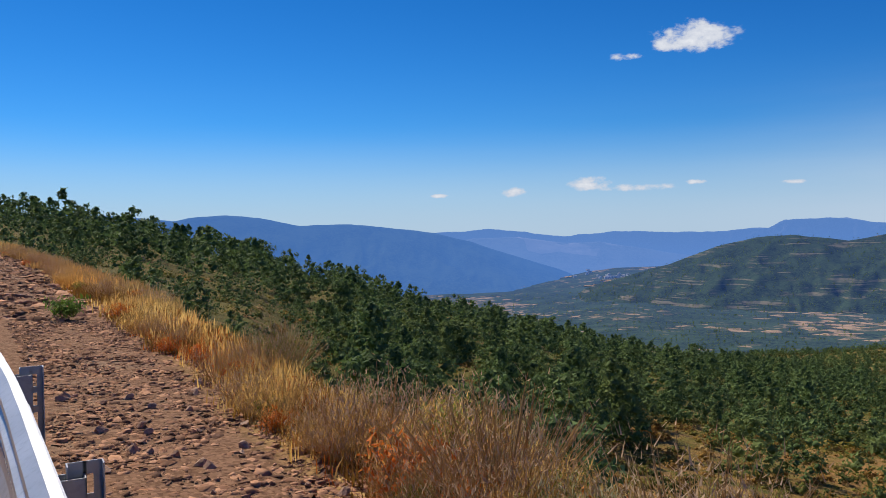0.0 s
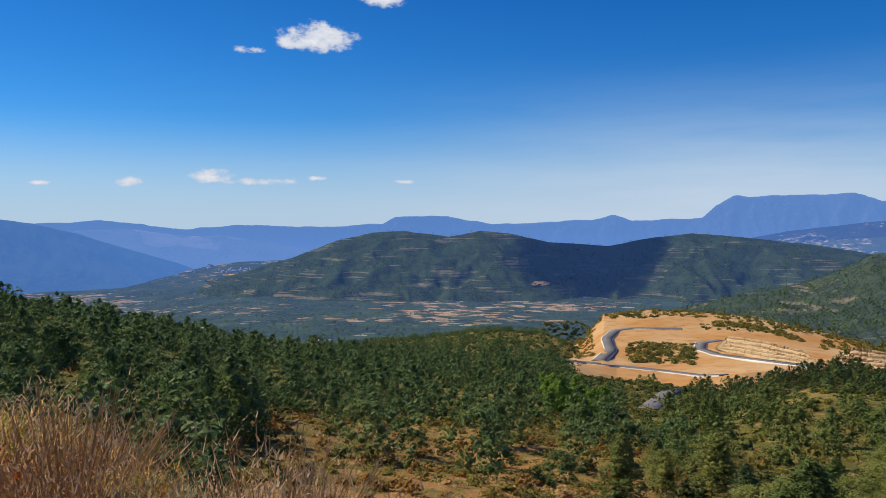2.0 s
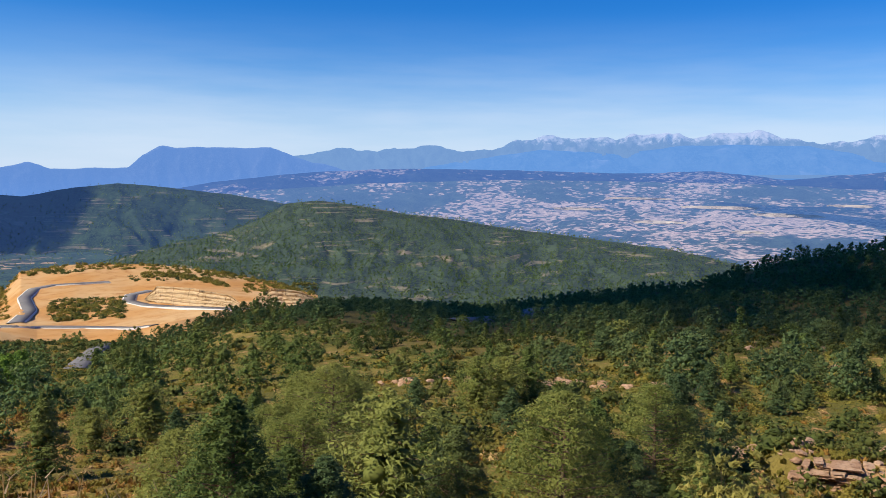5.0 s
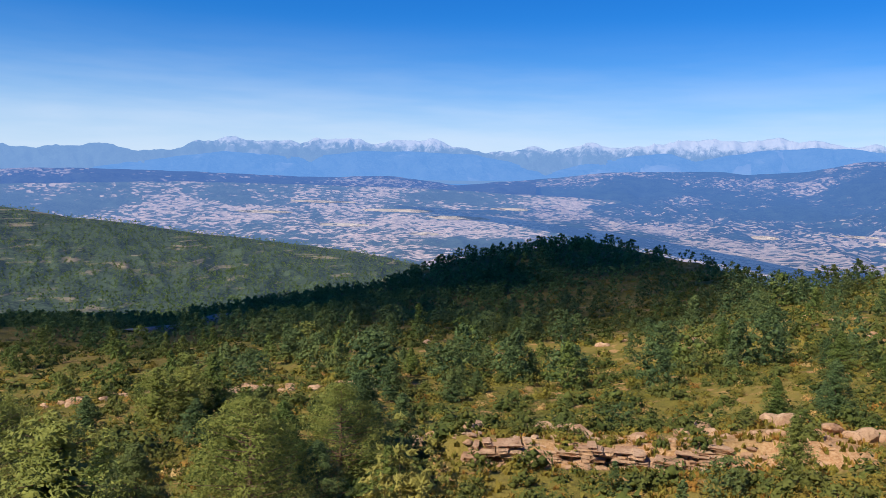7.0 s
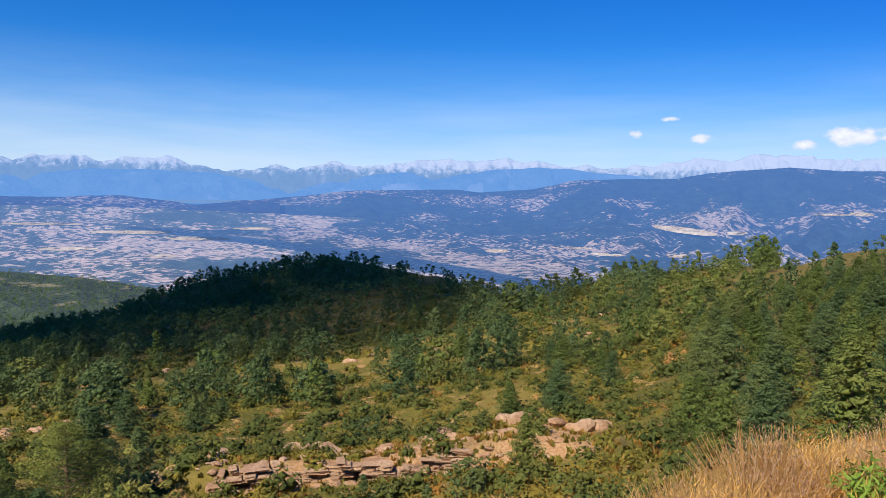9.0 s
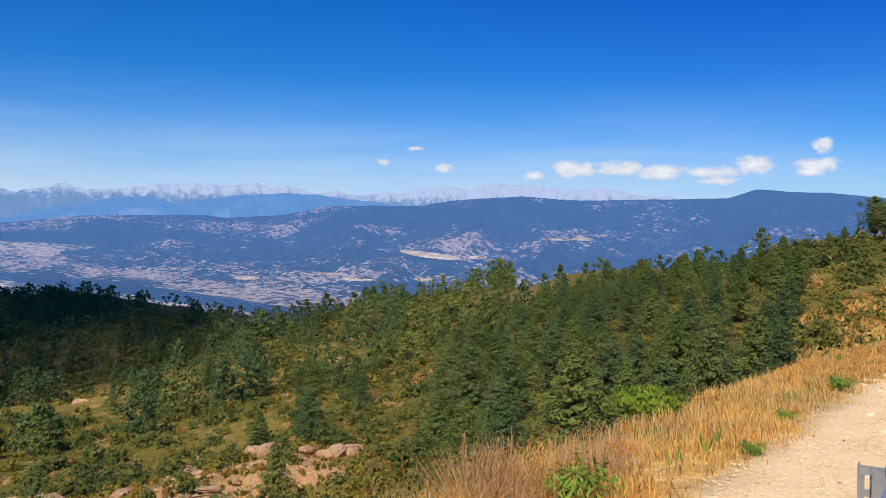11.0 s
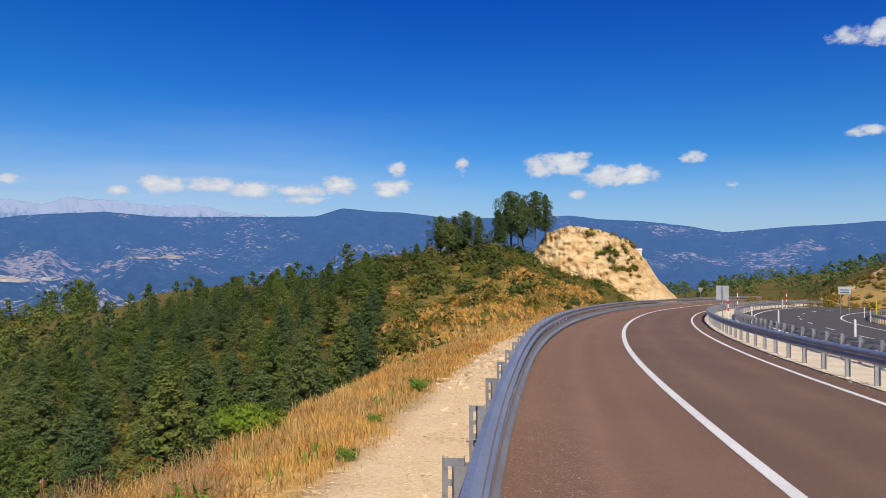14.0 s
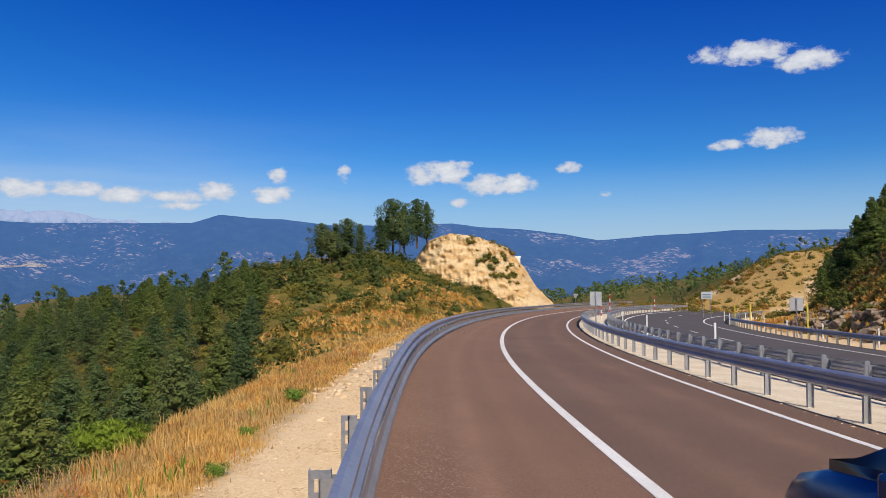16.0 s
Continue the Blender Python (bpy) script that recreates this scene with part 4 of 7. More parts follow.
SPACER = made("spacer", [box(-0.05, -0.045, 0.48, 0.05, -0.040, 0.72), box(-0.05, 0.04, 0.48, 0.05, 0.045, 0.72), box(-0.05, -0.045, 0.48, -0.045, 0.045, 0.72)], M_ZINC)
BOLT = made("bolt", [tube((0, 0, 0.598), (0.022, 0, 0.598), 0.019, 0.013, 8)], M_BOLT)
SIGMA = made("post", [box(-0.05, -0.035, -0.25, 0.05, -0.03, 0.80), box(-0.05, 0.03, -0.25, 0.05, 0.035, 0.80), box(-0.05, -0.03, -0.25, -0.044, 0.03, 0.80, 0.0015)], M_ZINC)


def guard_rail(label, o, side, s0, s1, gap, low, post=POST, behind=0.10):
    rail = thing("guard_rail", label, "guard rail", "guard rails along the road")
    for a in np.arange(s0, s1 - 0.1, 4.0):
        part("beam", sweep("beam", W_BEAM, o, side, a - 0.06, a + 4.06, M_ZINC, 0.8, 0.005 + 0.0025 * (int(a / 4) % 2)), rail)
        if low:
            part("lower_plate", sweep("lower_plate", LOW_PLATE, o, side, a, a + 4.0, M_ZINC, 0.8), rail)
    for a in np.arange(s0 + 1, s1, gap):
        for name, me, dx in (("post", post, -behind), ("spacer", SPACER, -behind * 0.5), ("bolt", BOLT, 0.012)):
            if name == "bolt" and (abs(a) > 30 or o > 1):
                continue
            ob = part(name, me, rail)
            ob.matrix_local = frame_at(a, o + side * dx) @ pose(0, 0, 0, 0, 0, 0 if side > 0 else 180)
    return rail


guard_rail("galvanised roadside guard rail with lower plate on channel posts", 0.0, 1, -100.6, 150, 2.0, True)
guard_rail("galvanised guard rail along the pale median strip", 7.45, -1, -40, 150, 2.0, False)
guard_rail("galvanised guard rail seen from its post side", 9.75, 1, -40, 150, 2.0, False, SIGMA, 0.12)
guard_rail("galvanised guard rail below the rocky bank", 22.6, -1, -20, 150, 2.0, False)

# ---- plants ----
def tufts(centres, per, size, width, up=0.25, spread=0.3, axis=0.75, spray=0.0):
    """Many slim three-cornered leaf tufts about the given centres, lying mostly face outwards: vertices and triangles."""
    c = np.repeat(np.asarray(centres, float), per, axis=0)
    n = len(c)
    face = c * np.array([1, 1, 1 - axis])
    face = face / (np.linalg.norm(face, axis=1)[:, None] + 1e-6) + np.array([0, 0, 0.45]) + rng.normal(0, 0.42, (n, 3))
    face /= np.linalg.norm(face, axis=1)[:, None] + 1e-9
    c = c + rng.normal(0, spread, (n, 3)) * np.array([1, 1, 0.42])
    d = np.cross(face, rng.normal(0, 1, (n, 3)))
    d /= np.linalg.norm(d, axis=1)[:, None] + 1e-9
    out = c * np.array([1, 1, 0])
    d = d * (1 - spray) + spray * out / (np.linalg.norm(out, axis=1)[:, None] + 1e-6)
    if spray:
        face = face + np.array([0, 0, 0.35])
        face /= np.linalg.norm(face, axis=1)[:, None] + 1e-9
    d /= np.linalg.norm(d, axis=1)[:, None] + 1e-9
    w = np.cross(d, face)
    d = d + np.array([0, 0, up])
    L = size * rng.uniform(0.6, 1.3, (n, 1))
    Wd = width * rng.uniform(0.6, 1.3, (n, 1))
    v = np.stack([c - w * Wd - d * L * 0.4, c + w * Wd - d * L * 0.4, c + d * L * 0.6], 1).reshape(-1, 3)
    return v, np.arange(len(v)).reshape(-1, 3)


ICO = bmesh.new()
bmesh.ops.create_icosphere(ICO, subdivisions=1, radius=1.0)
ICO.verts.index_update()
ICO_V, ICO_F = np.array([v.co[:] for v in ICO.verts]), np.array([[v.index for v in f.verts] for f in ICO.faces])
ICO.free()
OCT_V = np.array([(1, 0, 0), (-1, 0, 0), (0, 1, 0), (0, -1, 0), (0, 0, 1), (0, 0, -1)], float)
OCT_F = np.array([(0, 2, 4), (2, 1, 4), (1, 3, 4), (3, 0, 4), (2, 0, 5), (1, 2, 5), (3, 1, 5), (0, 3, 5)])


def clumps(centres, size, flat=0.6, fine=True):
    """Uneven little masses of foliage, the dense inside of a crown."""
    V, F = (ICO_V, ICO_F) if fine else (OCT_V, OCT_F)
    c = np.asarray(centres, float)
    n = len(c)
    S = size * rng.uniform(0.6, 1.35, (n, 1, 1)) * rng.uniform(0.75, 1.25, (n, 1, 3)) * np.array([1, 1, flat])
    P = V[None] * S * rng.uniform(0.7, 1.25, (n, len(V), 1))
    t = rng.uniform(0, 6.28, n)
    x = P[..., 0] * np.cos(t)[:, None] - P[..., 1] * np.sin(t)[:, None]
    y = P[..., 0] * np.sin(t)[:, None] + P[..., 1] * np.cos(t)[:, None]
    v = np.stack([x, y, P[..., 2]], -1) + c[:, None, :]
    return v.reshape(-1, 3), (F[None] + len(V) * np.arange(n)[:, None, None]).reshape(-1, 3)


def both(a, b):
    return np.concatenate([a[0], b[0]]), np.concatenate([a[1], b[1] + len(a[0])])


def lobes(h, rad, bare, kind, n):
    """Centres and sizes of the rounded needle masses at the ends of a pine's branches."""
    f = (np.arange(n) + rng.uniform(0.1, 0.9, n)) / n
    if kind == "cone":
        R = rad * (1 - f) ** 0.8 * np.minimum(1, 0.55 + f * 3)
    elif kind == "round":
        R = rad * np.sin(math.pi * (0.20 + 0.76 * f)) ** 0.75
    else:
        R = rad * (0.30 + 0.75 * np.sin(math.pi * np.minimum(1, 0.08 + 0.86 * f))) * np.where(f < 0.88, 1, 0.7)
    side = 1 + 0.22 * np.sin(np.arange(n) * 2.399 + rng.uniform(0, 6.28)) * rng.uniform(0.3, 1, n)
    a = np.arange(n) * 2.399 + rng.normal(0, 0.3, n)
    q = R * side * np.sqrt(rng.uniform(0.08, 0.72, n))
    size = np.clip(0.37 * rad * (0.45 + 0.6 * R / rad) * rng.uniform(0.75, 1.25, n), 0.13 * rad, None) * (14 / n) ** 0.26
    c = np.column_stack([np.cos(a) * q, np.sin(a) * q, h * (bare + (0.95 - bare) * f) + 0.12 * q])
    top = np.array([[0, 0, h * 0.97], [0.05 * rad, 0, h * 0.9]])
    return np.concatenate([c, top]), np.concatenate([size, [0.10 * rad, 0.19 * rad]])


def needles(centres, sizes, per, size, width, flat=0.78, core=0.5):
    """Small leaf triangles over each rounded mass, most on its outer and upper side, round a dense heart."""
    c, r = np.repeat(centres, per, axis=0), np.repeat(sizes, per)[:, None]
    n = len(c)
    d = rng.normal(0, 1, (n, 3))
    out = c * np.array([1, 1, 0])
    out /= np.linalg.norm(out, axis=1)[:, None] + 0.2
    d = d / np.linalg.norm(d, axis=1)[:, None] + 0.55 * out + np.array([0, 0, 0.40])
    d /= np.linalg.norm(d, axis=1)[:, None] + 1e-9
    p = c + d * r * rng.uniform(0.62, 1.22, (n, 1)) * np.array([1, 1, flat])
    face = d + np.array([0, 0, 0.25]) + rng.normal(0, 0.38, (n, 3))
    face /= np.linalg.norm(face, axis=1)[:, None] + 1e-9
    t = np.cross(face, rng.normal(0, 1, (n, 3)))
    t = t / (np.linalg.norm(t, axis=1)[:, None] + 1e-9) + 0.35 * d
    w = np.cross(t, face)
    L, Wd = size * rng.uniform(0.6, 1.35, (n, 1)), width * rng.uniform(0.6, 1.35, (n, 1))
    v = np.stack([p - w * Wd - t * L * 0.4, p + w * Wd - t * L * 0.4, p + t * L * 0.6], 1).reshape(-1, 3)
    leaves = v, np.arange(len(v)).reshape(-1, 3)
    if not core:
        return leaves
    V, F = OCT_V, OCT_F
    m = len(centres)
    P = V[None] * (sizes[:, None, None] * core * np.array([1, 1, flat])) * rng.uniform(0.75, 1.1, (m, len(V), 1)) + np.asarray(centres)[:, None, :]
    return both(leaves, (P.reshape(-1, 3), (F[None] + len(V) * np.arange(m)[:, None, None]).reshape(-1, 3)))


def pine_meshes(h, rad, bare, n, per, kind, mat, size=0.15, width=0.034, dense=0.8):
    c, r = lobes(h, rad, bare, kind, n)
    heart = clumps(c[:-2] * np.array([0.38, 0.38, 0.97]), 1.0, 0.8)
    m = len(c) - 2
    mid = (c[:-2] * np.array([0.38, 0.38, 0.97]))[:, None]
    inner = ((heart[0].reshape(m, -1, 3) - mid) * (r[:-2] * dense)[:, None, None] + mid).reshape(-1, 3), heart[1]
    leaves = needles(c, r, per, size, width, core=0)
    crown = mesh_from("crown", *(both(leaves, inner) if dense else leaves), mat)
    limbs = [tube((0, 0, -0.6), (0.02, 0.03, h * 0.5), 0.035 * h * 0.55, 0.022 * h * 0.5, 7), tube((0.02, 0.03, h * 0.5), (0, 0, h * 0.96), 0.022 * h * 0.5, 0.012, 6)]
    for p in c[:-2:2]:
        limbs.append(tube((0, 0, max(0.1, p[2] - 0.3 * math.hypot(p[0], p[1]))), tuple(p), 0.03, 0.01, 4))
    return made("trunk", limbs, M_BARK), crown


def planted(name, label, category, group, meshes, x, y, scale, turn, sink=0.0, z=None):
    zz = bare_z(x, y) if z is None else z
    t = thing(name, label, category, group)
    t.matrix_world = pose(x, y, zz - sink, 0, 0, turn) @ Matrix.Diagonal((*scale, 1))
    for n, me in meshes:
        part(n, me, t)
    return t


PINES = []
for h, rad, bare, n, per, kind, mat, label in (
        (5.0, 1.55, 0.08, 66, 66, "cone", M_PINE, "young green pine with a pointed crown"),
        (4.2, 1.4, 0.06, 60, 66, "cone", M_PINE_BLUE, "small dark blue-green pine"),
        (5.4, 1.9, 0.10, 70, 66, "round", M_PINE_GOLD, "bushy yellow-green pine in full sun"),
        (5.6, 1.8, 0.06, 70, 66, "cone", M_PINE_BLUE, "dense dark green pine in a grove"),
        (5.6, 1.7, 0.10, 70, 66, "cone", M_PINE, "full green pine on the slope"),
        (6.4, 2.2, 0.20, 64, 90, "spread", M_PINE_BLUE, "dark spreading pine with a bare trunk")):
    trunk, crown = pine_meshes(h, rad, bare, n, per, kind, mat, dense=0.6)
    PINES.append((label, (("trunk", trunk), ("crown", crown))))
FRONT_PINES = []
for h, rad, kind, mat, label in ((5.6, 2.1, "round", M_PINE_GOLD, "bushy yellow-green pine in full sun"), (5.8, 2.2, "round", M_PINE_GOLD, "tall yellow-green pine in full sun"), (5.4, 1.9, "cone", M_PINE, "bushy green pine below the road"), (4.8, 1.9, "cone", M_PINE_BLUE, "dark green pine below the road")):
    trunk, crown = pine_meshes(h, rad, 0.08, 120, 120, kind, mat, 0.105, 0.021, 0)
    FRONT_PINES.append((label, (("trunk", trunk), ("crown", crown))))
BUSHES = []
for rad, h, mat, label in ((0.8, 0.9, M_BOX, "low olive-green scrub bush"), (0.65, 1.3, M_PINE, "upright dark green juniper bush"),
                           (1.0, 0.8, M_BOX, "wide yellowish scrub bush"), (0.7, 0.8, M_STRAW_BROWN, "half-dry brown scrub bush")):
    n = 75
    d = rng.normal(0, 1, (n, 3))
    d[:, 2] = abs(d[:, 2])
    d = d / np.linalg.norm(d, axis=1)[:, None] * (rng.uniform(0.45, 1.05, (n, 1)))
    v, f = both(tufts(d * np.array([rad, rad, h]), 7, 0.18, 0.042, 0.15, 0.10, 0.2), clumps(d[:16] * np.array([rad, rad, h]) * 0.5, rad * 0.28, 0.8))
    stems = made("woody_base", [tube((0, 0, -0.2), tuple(p * np.array([rad, rad, h]) * 0.8), 0.02, 0.006, 4) for p in d[:9]], M_BARK)
    BUSHES.append((label, (("woody_base", stems), ("foliage", mesh_from("foliage", v, f, mat)))))

rnd = random.Random(11)


def scatter(az0, az1, r0, r1, spacing, seed, keep):
    """Jittered plan points in a sector, kept where keep(x, y) is above a random level."""
    g = np.random.default_rng(seed)
    n = int((r1 ** 2 - r0 ** 2) * radians(az1 - az0) / 2 / spacing ** 2)
    r = np.sqrt(g.uniform(r0 ** 2, r1 ** 2, n))
    a = np.radians(g.uniform(az0, az1, n))
    x, y = np.sin(a) * r, np.cos(a) * r
    k = keep(x, y) > g.uniform(0, 1, n)
    return x[k], y[k]


def off_road(x, y):
    s, o = line_of(x, y)
    return (o < -7.0) | (o > 33) | (s > 150)


def on_bench(x, y):
    """The bare strip above the rock ledge."""
    az, r = np.degrees(np.arctan2(x, y)), np.hypot(x, y)
    return (az > 88) & (az < 119) & (r > np.where(az > 98, 41.5, 43)) & (r < np.where(az > 98, 51.5, 48))


def off_road_low(x, y):
    s, o = line_of(x, y)
    return ((o < -4.2) | (o > 30)) * np.where(on_bench(x, y), 0.12, 1.0)


# single pines near the road
def near_woods(x, y):
    return wooded(x, y) * off_road(x, y)


singles = []
x, y = scatter(38, 92, 24, 84, 6.5, 31, lambda x, y: near_woods(x, y) * 1.3)
singles += [(a, b, "mixed") for a, b in zip(x, y)]
x, y = scatter(84, 121, 40, 115, 9.5, 32, lambda x, y: 0.75 * off_road(x, y) * off_road_low(x, y))
singles += [(a, b, "sparse") for a, b in zip(x, y)]
chosen = []
for a, b, k in singles:
    if all((a - c) ** 2 + (b - d) ** 2 > 6.0 for c, d, _ in chosen):
        chosen.append((a, b, k))
rnd.shuffle(chosen)
chosen = chosen[:200]
for k in range(34):
    a, r = rnd.uniform(47, 82), rnd.uniform(22, 42)
    p, q = math.sin(radians(a)) * r, math.cos(radians(a)) * r
    if all((p - c) ** 2 + (q - d) ** 2 > 5.0 for c, d, _ in chosen):
        chosen.append((p, q, "front"))
x, y = scatter(123, 147, 22, 110, 2.6, 33, lambda x, y: near_woods(x, y))
grove = sorted(zip(x, y), key=lambda q: q[0] ** 2 + q[1] ** 2)
kept = []
for a, b in grove:
    if all((a - c) ** 2 + (b - d) ** 2 > 4.6 for c, d in kept):
        kept.append((a, b))
chosen += [(a, b, "grove") for a, b in kept[:140]]
grove_rest = kept[140:]
for a, b, k in chosen:
    i = rnd.choice({"mixed": (0, 2, 2, 2, 4, 1), "sparse": (3, 1, 1, 4, 0), "front": (2, 2, 2, 0), "grove": (3, 3, 0, 0, 4, 1)}[k])
    sc = rnd.uniform(0.62, 1.2) * (0.72 if k == "sparse" else 1.0 if k == "mixed" else 0.95 if k == "front" else 0.72)
    wide = 1.35
    kind = rnd.choice(FRONT_PINES) if k == "front" else PINES[i]
    planted("pine_tree", kind[0], "pine tree", "pines on the slope", kind[1], float(a), float(b),
            (sc * wide * rnd.uniform(0.9, 1.15), sc * wide * rnd.uniform(0.9, 1.15), sc), rnd.uniform(0, 360), 0.1)

x, y = scatter(28, 128, 24, 85, 3.4, 35, lambda x, y: 0.62 * off_road(x, y))
for a, b in list(zip(x, y))[:110]:
    i = rnd.choice((0, 0, 1, 2, 2, 3))
    sc = rnd.uniform(0.7, 1.5)
    planted("scrub_bush", BUSHES[i][0], "bush", "scrub on the slope", BUSHES[i][1], float(a), float(b), (sc, sc, sc * rnd.uniform(0.8, 1.1)), rnd.uniform(0, 360), 0.05)


def far_template(h, rad, n, per, kind, size, core=0.5):
    c, r = lobes(h, rad, 0.06, kind, n)
    return needles(c, r * (1.2 if n < 8 else 1.0), per, size, size * 0.36, core=core)


def forest(name, label, xs, ys, templates, mat, lo, hi, seed, zs=None):
    """Uncounted trees as one mesh."""
    g = np.random.default_rng(seed)
    zs = land(xs, ys) if zs is None else zs
    V, F, n = [], [], 0
    for a, b, c in zip(xs, ys, zs):
        v, f = templates[g.integers(len(templates))]
        t, s = g.uniform(0, 6.28), g.uniform(lo, hi)
        ct, st = math.cos(t) * s, math.sin(t) * s
        V.append(np.column_stack([v[:, 0] * ct - v[:, 1] * st + a, v[:, 0] * st + v[:, 1] * ct + b, v[:, 2] * s + c - 0.15]))
        F.append(f + n)
        n += len(v)
    return thing(name, label, "woods", kind="stuff", data=mesh_from(name, np.concatenate(V), np.concatenate(F), mat))


def cushion(rad, h, n, size, width):
    """A low domed shrub."""
    g = rng.normal(0, 1, (n, 3))
    g[:, 2] = abs(g[:, 2]) * 0.9
    g = g / np.linalg.norm(g, axis=1)[:, None] * rng.uniform(0.75, 1.05, (n, 1))
    k = max(4, n // 9)
    return both(tufts(g * np.array([rad, rad, h]), 1, size, width, 0.15, 0.06, 0.2), clumps(g[:k] * np.array([rad, rad, h]) * 0.5, rad * 0.36, 0.8, False))


def dome(rad, h, n, per, size):
    """A rounded shrub of several leafy masses."""
    a, q = np.arange(n) * 2.399, np.sqrt((np.arange(n) + 0.3) / n)
    c = np.column_stack([np.cos(a) * q * rad * 0.7, np.sin(a) * q * rad * 0.7, h * (0.72 - 0.45 * q ** 2) * rng.uniform(0.7, 1.15, n)])
    return needles(c, rad * 0.42 * rng.uniform(0.75, 1.25, n), per, size, size * 0.36, 0.9, 0.66)


ROUND = [dome(0.9, h, 7, 18, 0.17) for h in (0.9, 1.2, 1.5, 1.1)]
ROUNDFAR = [dome(1.0, h, 4, 8, 0.36) for h in (1.0, 1.4, 1.7, 1.2)]
LOW = [cushion(0.8, 0.75, 36, 0.42, 0.13) for k in range(5)]
SHRUB = [cushion(0.6, 0.95, 74, 0.20, 0.058) for k in range(6)]
LOWHEATH = [cushion(0.75, 0.32, 44, 0.20, 0.07) for k in range(5)]
LOWFINE = [cushion(0.6, 0.6, 62, 0.20, 0.06) for k in range(6)]


NEAR = [far_template(h, w, 21, 34, k, 0.24) for h, w, k in ((4.6, 1.9, "cone"), (3.8, 2.0, "round"), (4.8, 2.0, "cone"), (3.6, 2.1, "round"), (4.6, 2.2, "spread"))]
MID = [far_template(5.0, w, 12, 18, k, 0.38) for k, w in (("cone", 1.9), ("round", 2.1), ("cone", 2.1), ("round", 2.0), ("spread", 2.1))]
FAR = [far_template(4.8, w, 5, 8, k, 0.75) for k, w in (("cone", 1.9), ("round", 2.0), ("cone", 2.1), ("spread", 2.0))]

x, y = scatter(-9, 44, 26, 118, 4.9, 40, lambda x, y: np.clip(wooded(x, y) * 1.15, 0, 0.85) * off_road(x, y) * np.where(np.degrees(np.arctan2(x, y)) > 10, sstep(np.hypot(x, y), 50, 78), 1.0) * np.where((np.degrees(np.arctan2(x, y)) > 13) & (np.degrees(np.arctan2(x, y)) < 31) & (abs(np.hypot(x, y) - 72) < 14), 0.5, 1.0))
forest("pine_wood", "bushy green pines below the road", x, y, NEAR, M_WOODS, 0.7, 1.5, 23)
x, y = scatter(-34, 36, 116, 330, 6.6, 41, lambda x, y: wooded(x, y) * off_road(x, y) * ((np.hypot(x, y) > 100) | (np.degrees(np.arctan2(x, y)) > -9)))
forest("pine_wood", "dense dark pine wood covering the hillside", x, y, MID, M_WOODS, 0.85, 1.6, 1)
dark_belt = lambda x, y: (np.hypot(x, y) > 195 + 0.8 * abs(np.degrees(np.arctan2(x, y)) - 75)) & (np.degrees(np.arctan2(x, y)) > 54) & (np.degrees(np.arctan2(x, y)) < 104)
x, y = scatter(53, 105, 185, 340, 4.6, 62, lambda x, y: np.clip(wooded(x, y), 0, 0.95) * off_road(x, y) * dark_belt(x, y))
forest("pine_wood", "dark pine wood in the hollow below the hill", x, y, FAR, M_WOODS, 0.6, 1.1, 31)
x, y = scatter(40, 128, 84, 330, 7.2, 42, lambda x, y: wooded(x, y) * off_road(x, y) * ~dark_belt(x, y))
close = np.hypot(x, y) < 175
forest("pine_wood", "scattered pines on the scrubby slope", x[close], y[close], NEAR, M_PINE, 0.8, 1.45, 2)
forest("pine_wood", "scattered pines on the scrubby slope, farther down", x[~close], y[~close], MID, M_PINE, 0.8, 1.45, 12)
x, y = scatter(74, 112, 235, 520, 5.2, 47, lambda x, y: np.clip(wooded(x, y) * (0.75 + 0.9 * fbm(x, y, 26, 3, 51.0)), 0, 1) * (np.hypot(x, y) > 235 + 1.2 * abs(np.degrees(np.arctan2(x, y)) - 94)))
forest("pine_wood", "dark dense pine wood on the near hill", x, y, FAR, M_WOODS, 0.5, 1.2, 8)
x, y = scatter(-40, 128, 330, 900, 9.5, 43, lambda x, y: wooded(x, y) * ((np.degrees(np.arctan2(x, y)) > 12) | (np.hypot(x, y) < 480)) * ((np.degrees(np.arctan2(x, y)) < 74) | (np.degrees(np.arctan2(x, y)) > 112) | (np.hypot(x, y) > 560)))
forest("pine_wood", "dark pine wood on farther hills", x, y, FAR, M_WOODS, 0.6, 1.15, 3)
x, y = scatter(128, 200, 105, 700, 9.5, 44, lambda x, y: wooded(x, y) * off_road(x, y) * ((np.degrees(np.arctan2(x, y)) % 360 > 166) | (np.hypot(x, y) > 140)))
far_off = np.hypot(x, y) > 240
forest("pine_wood", "pine wood beyond the road", x[far_off], y[far_off], FAR, M_WOODS, 0.6, 1.15, 4)
forest("pine_wood", "dark pines and shrubs beyond the road's bend", x[~far_off], y[~far_off], MID, M_PINE_BLUE, 0.28, 0.6, 36)
x, y = scatter(-10, 150, 90, 330, 4.8, 45, lambda x, y: (0.8 - 0.8 * (wooded(x, y) > 0.6)) * off_road(x, y))
forest("scrub", "low olive and yellowish scrub on the slope", x, y, LOW, M_BOX, 0.7, 1.8, 5)
x, y = scatter(-32, 150, 14, 110, 2.3, 46, lambda x, y: 0.75 * off_road_low(x, y))
forest("scrub", "low olive, brown and yellowish scrub near the road", x, y, LOWFINE, M_BOX, 0.5, 1.5, 15)
x, y = scatter(-32, 150, 20, 110, 4.5, 48, lambda x, y: 0.6 * off_road_low(x, y))
forest("scrub", "half-dry brown scrub near the road", x, y, LOWFINE, M_STRAW_BROWN, 0.5, 1.2, 16)
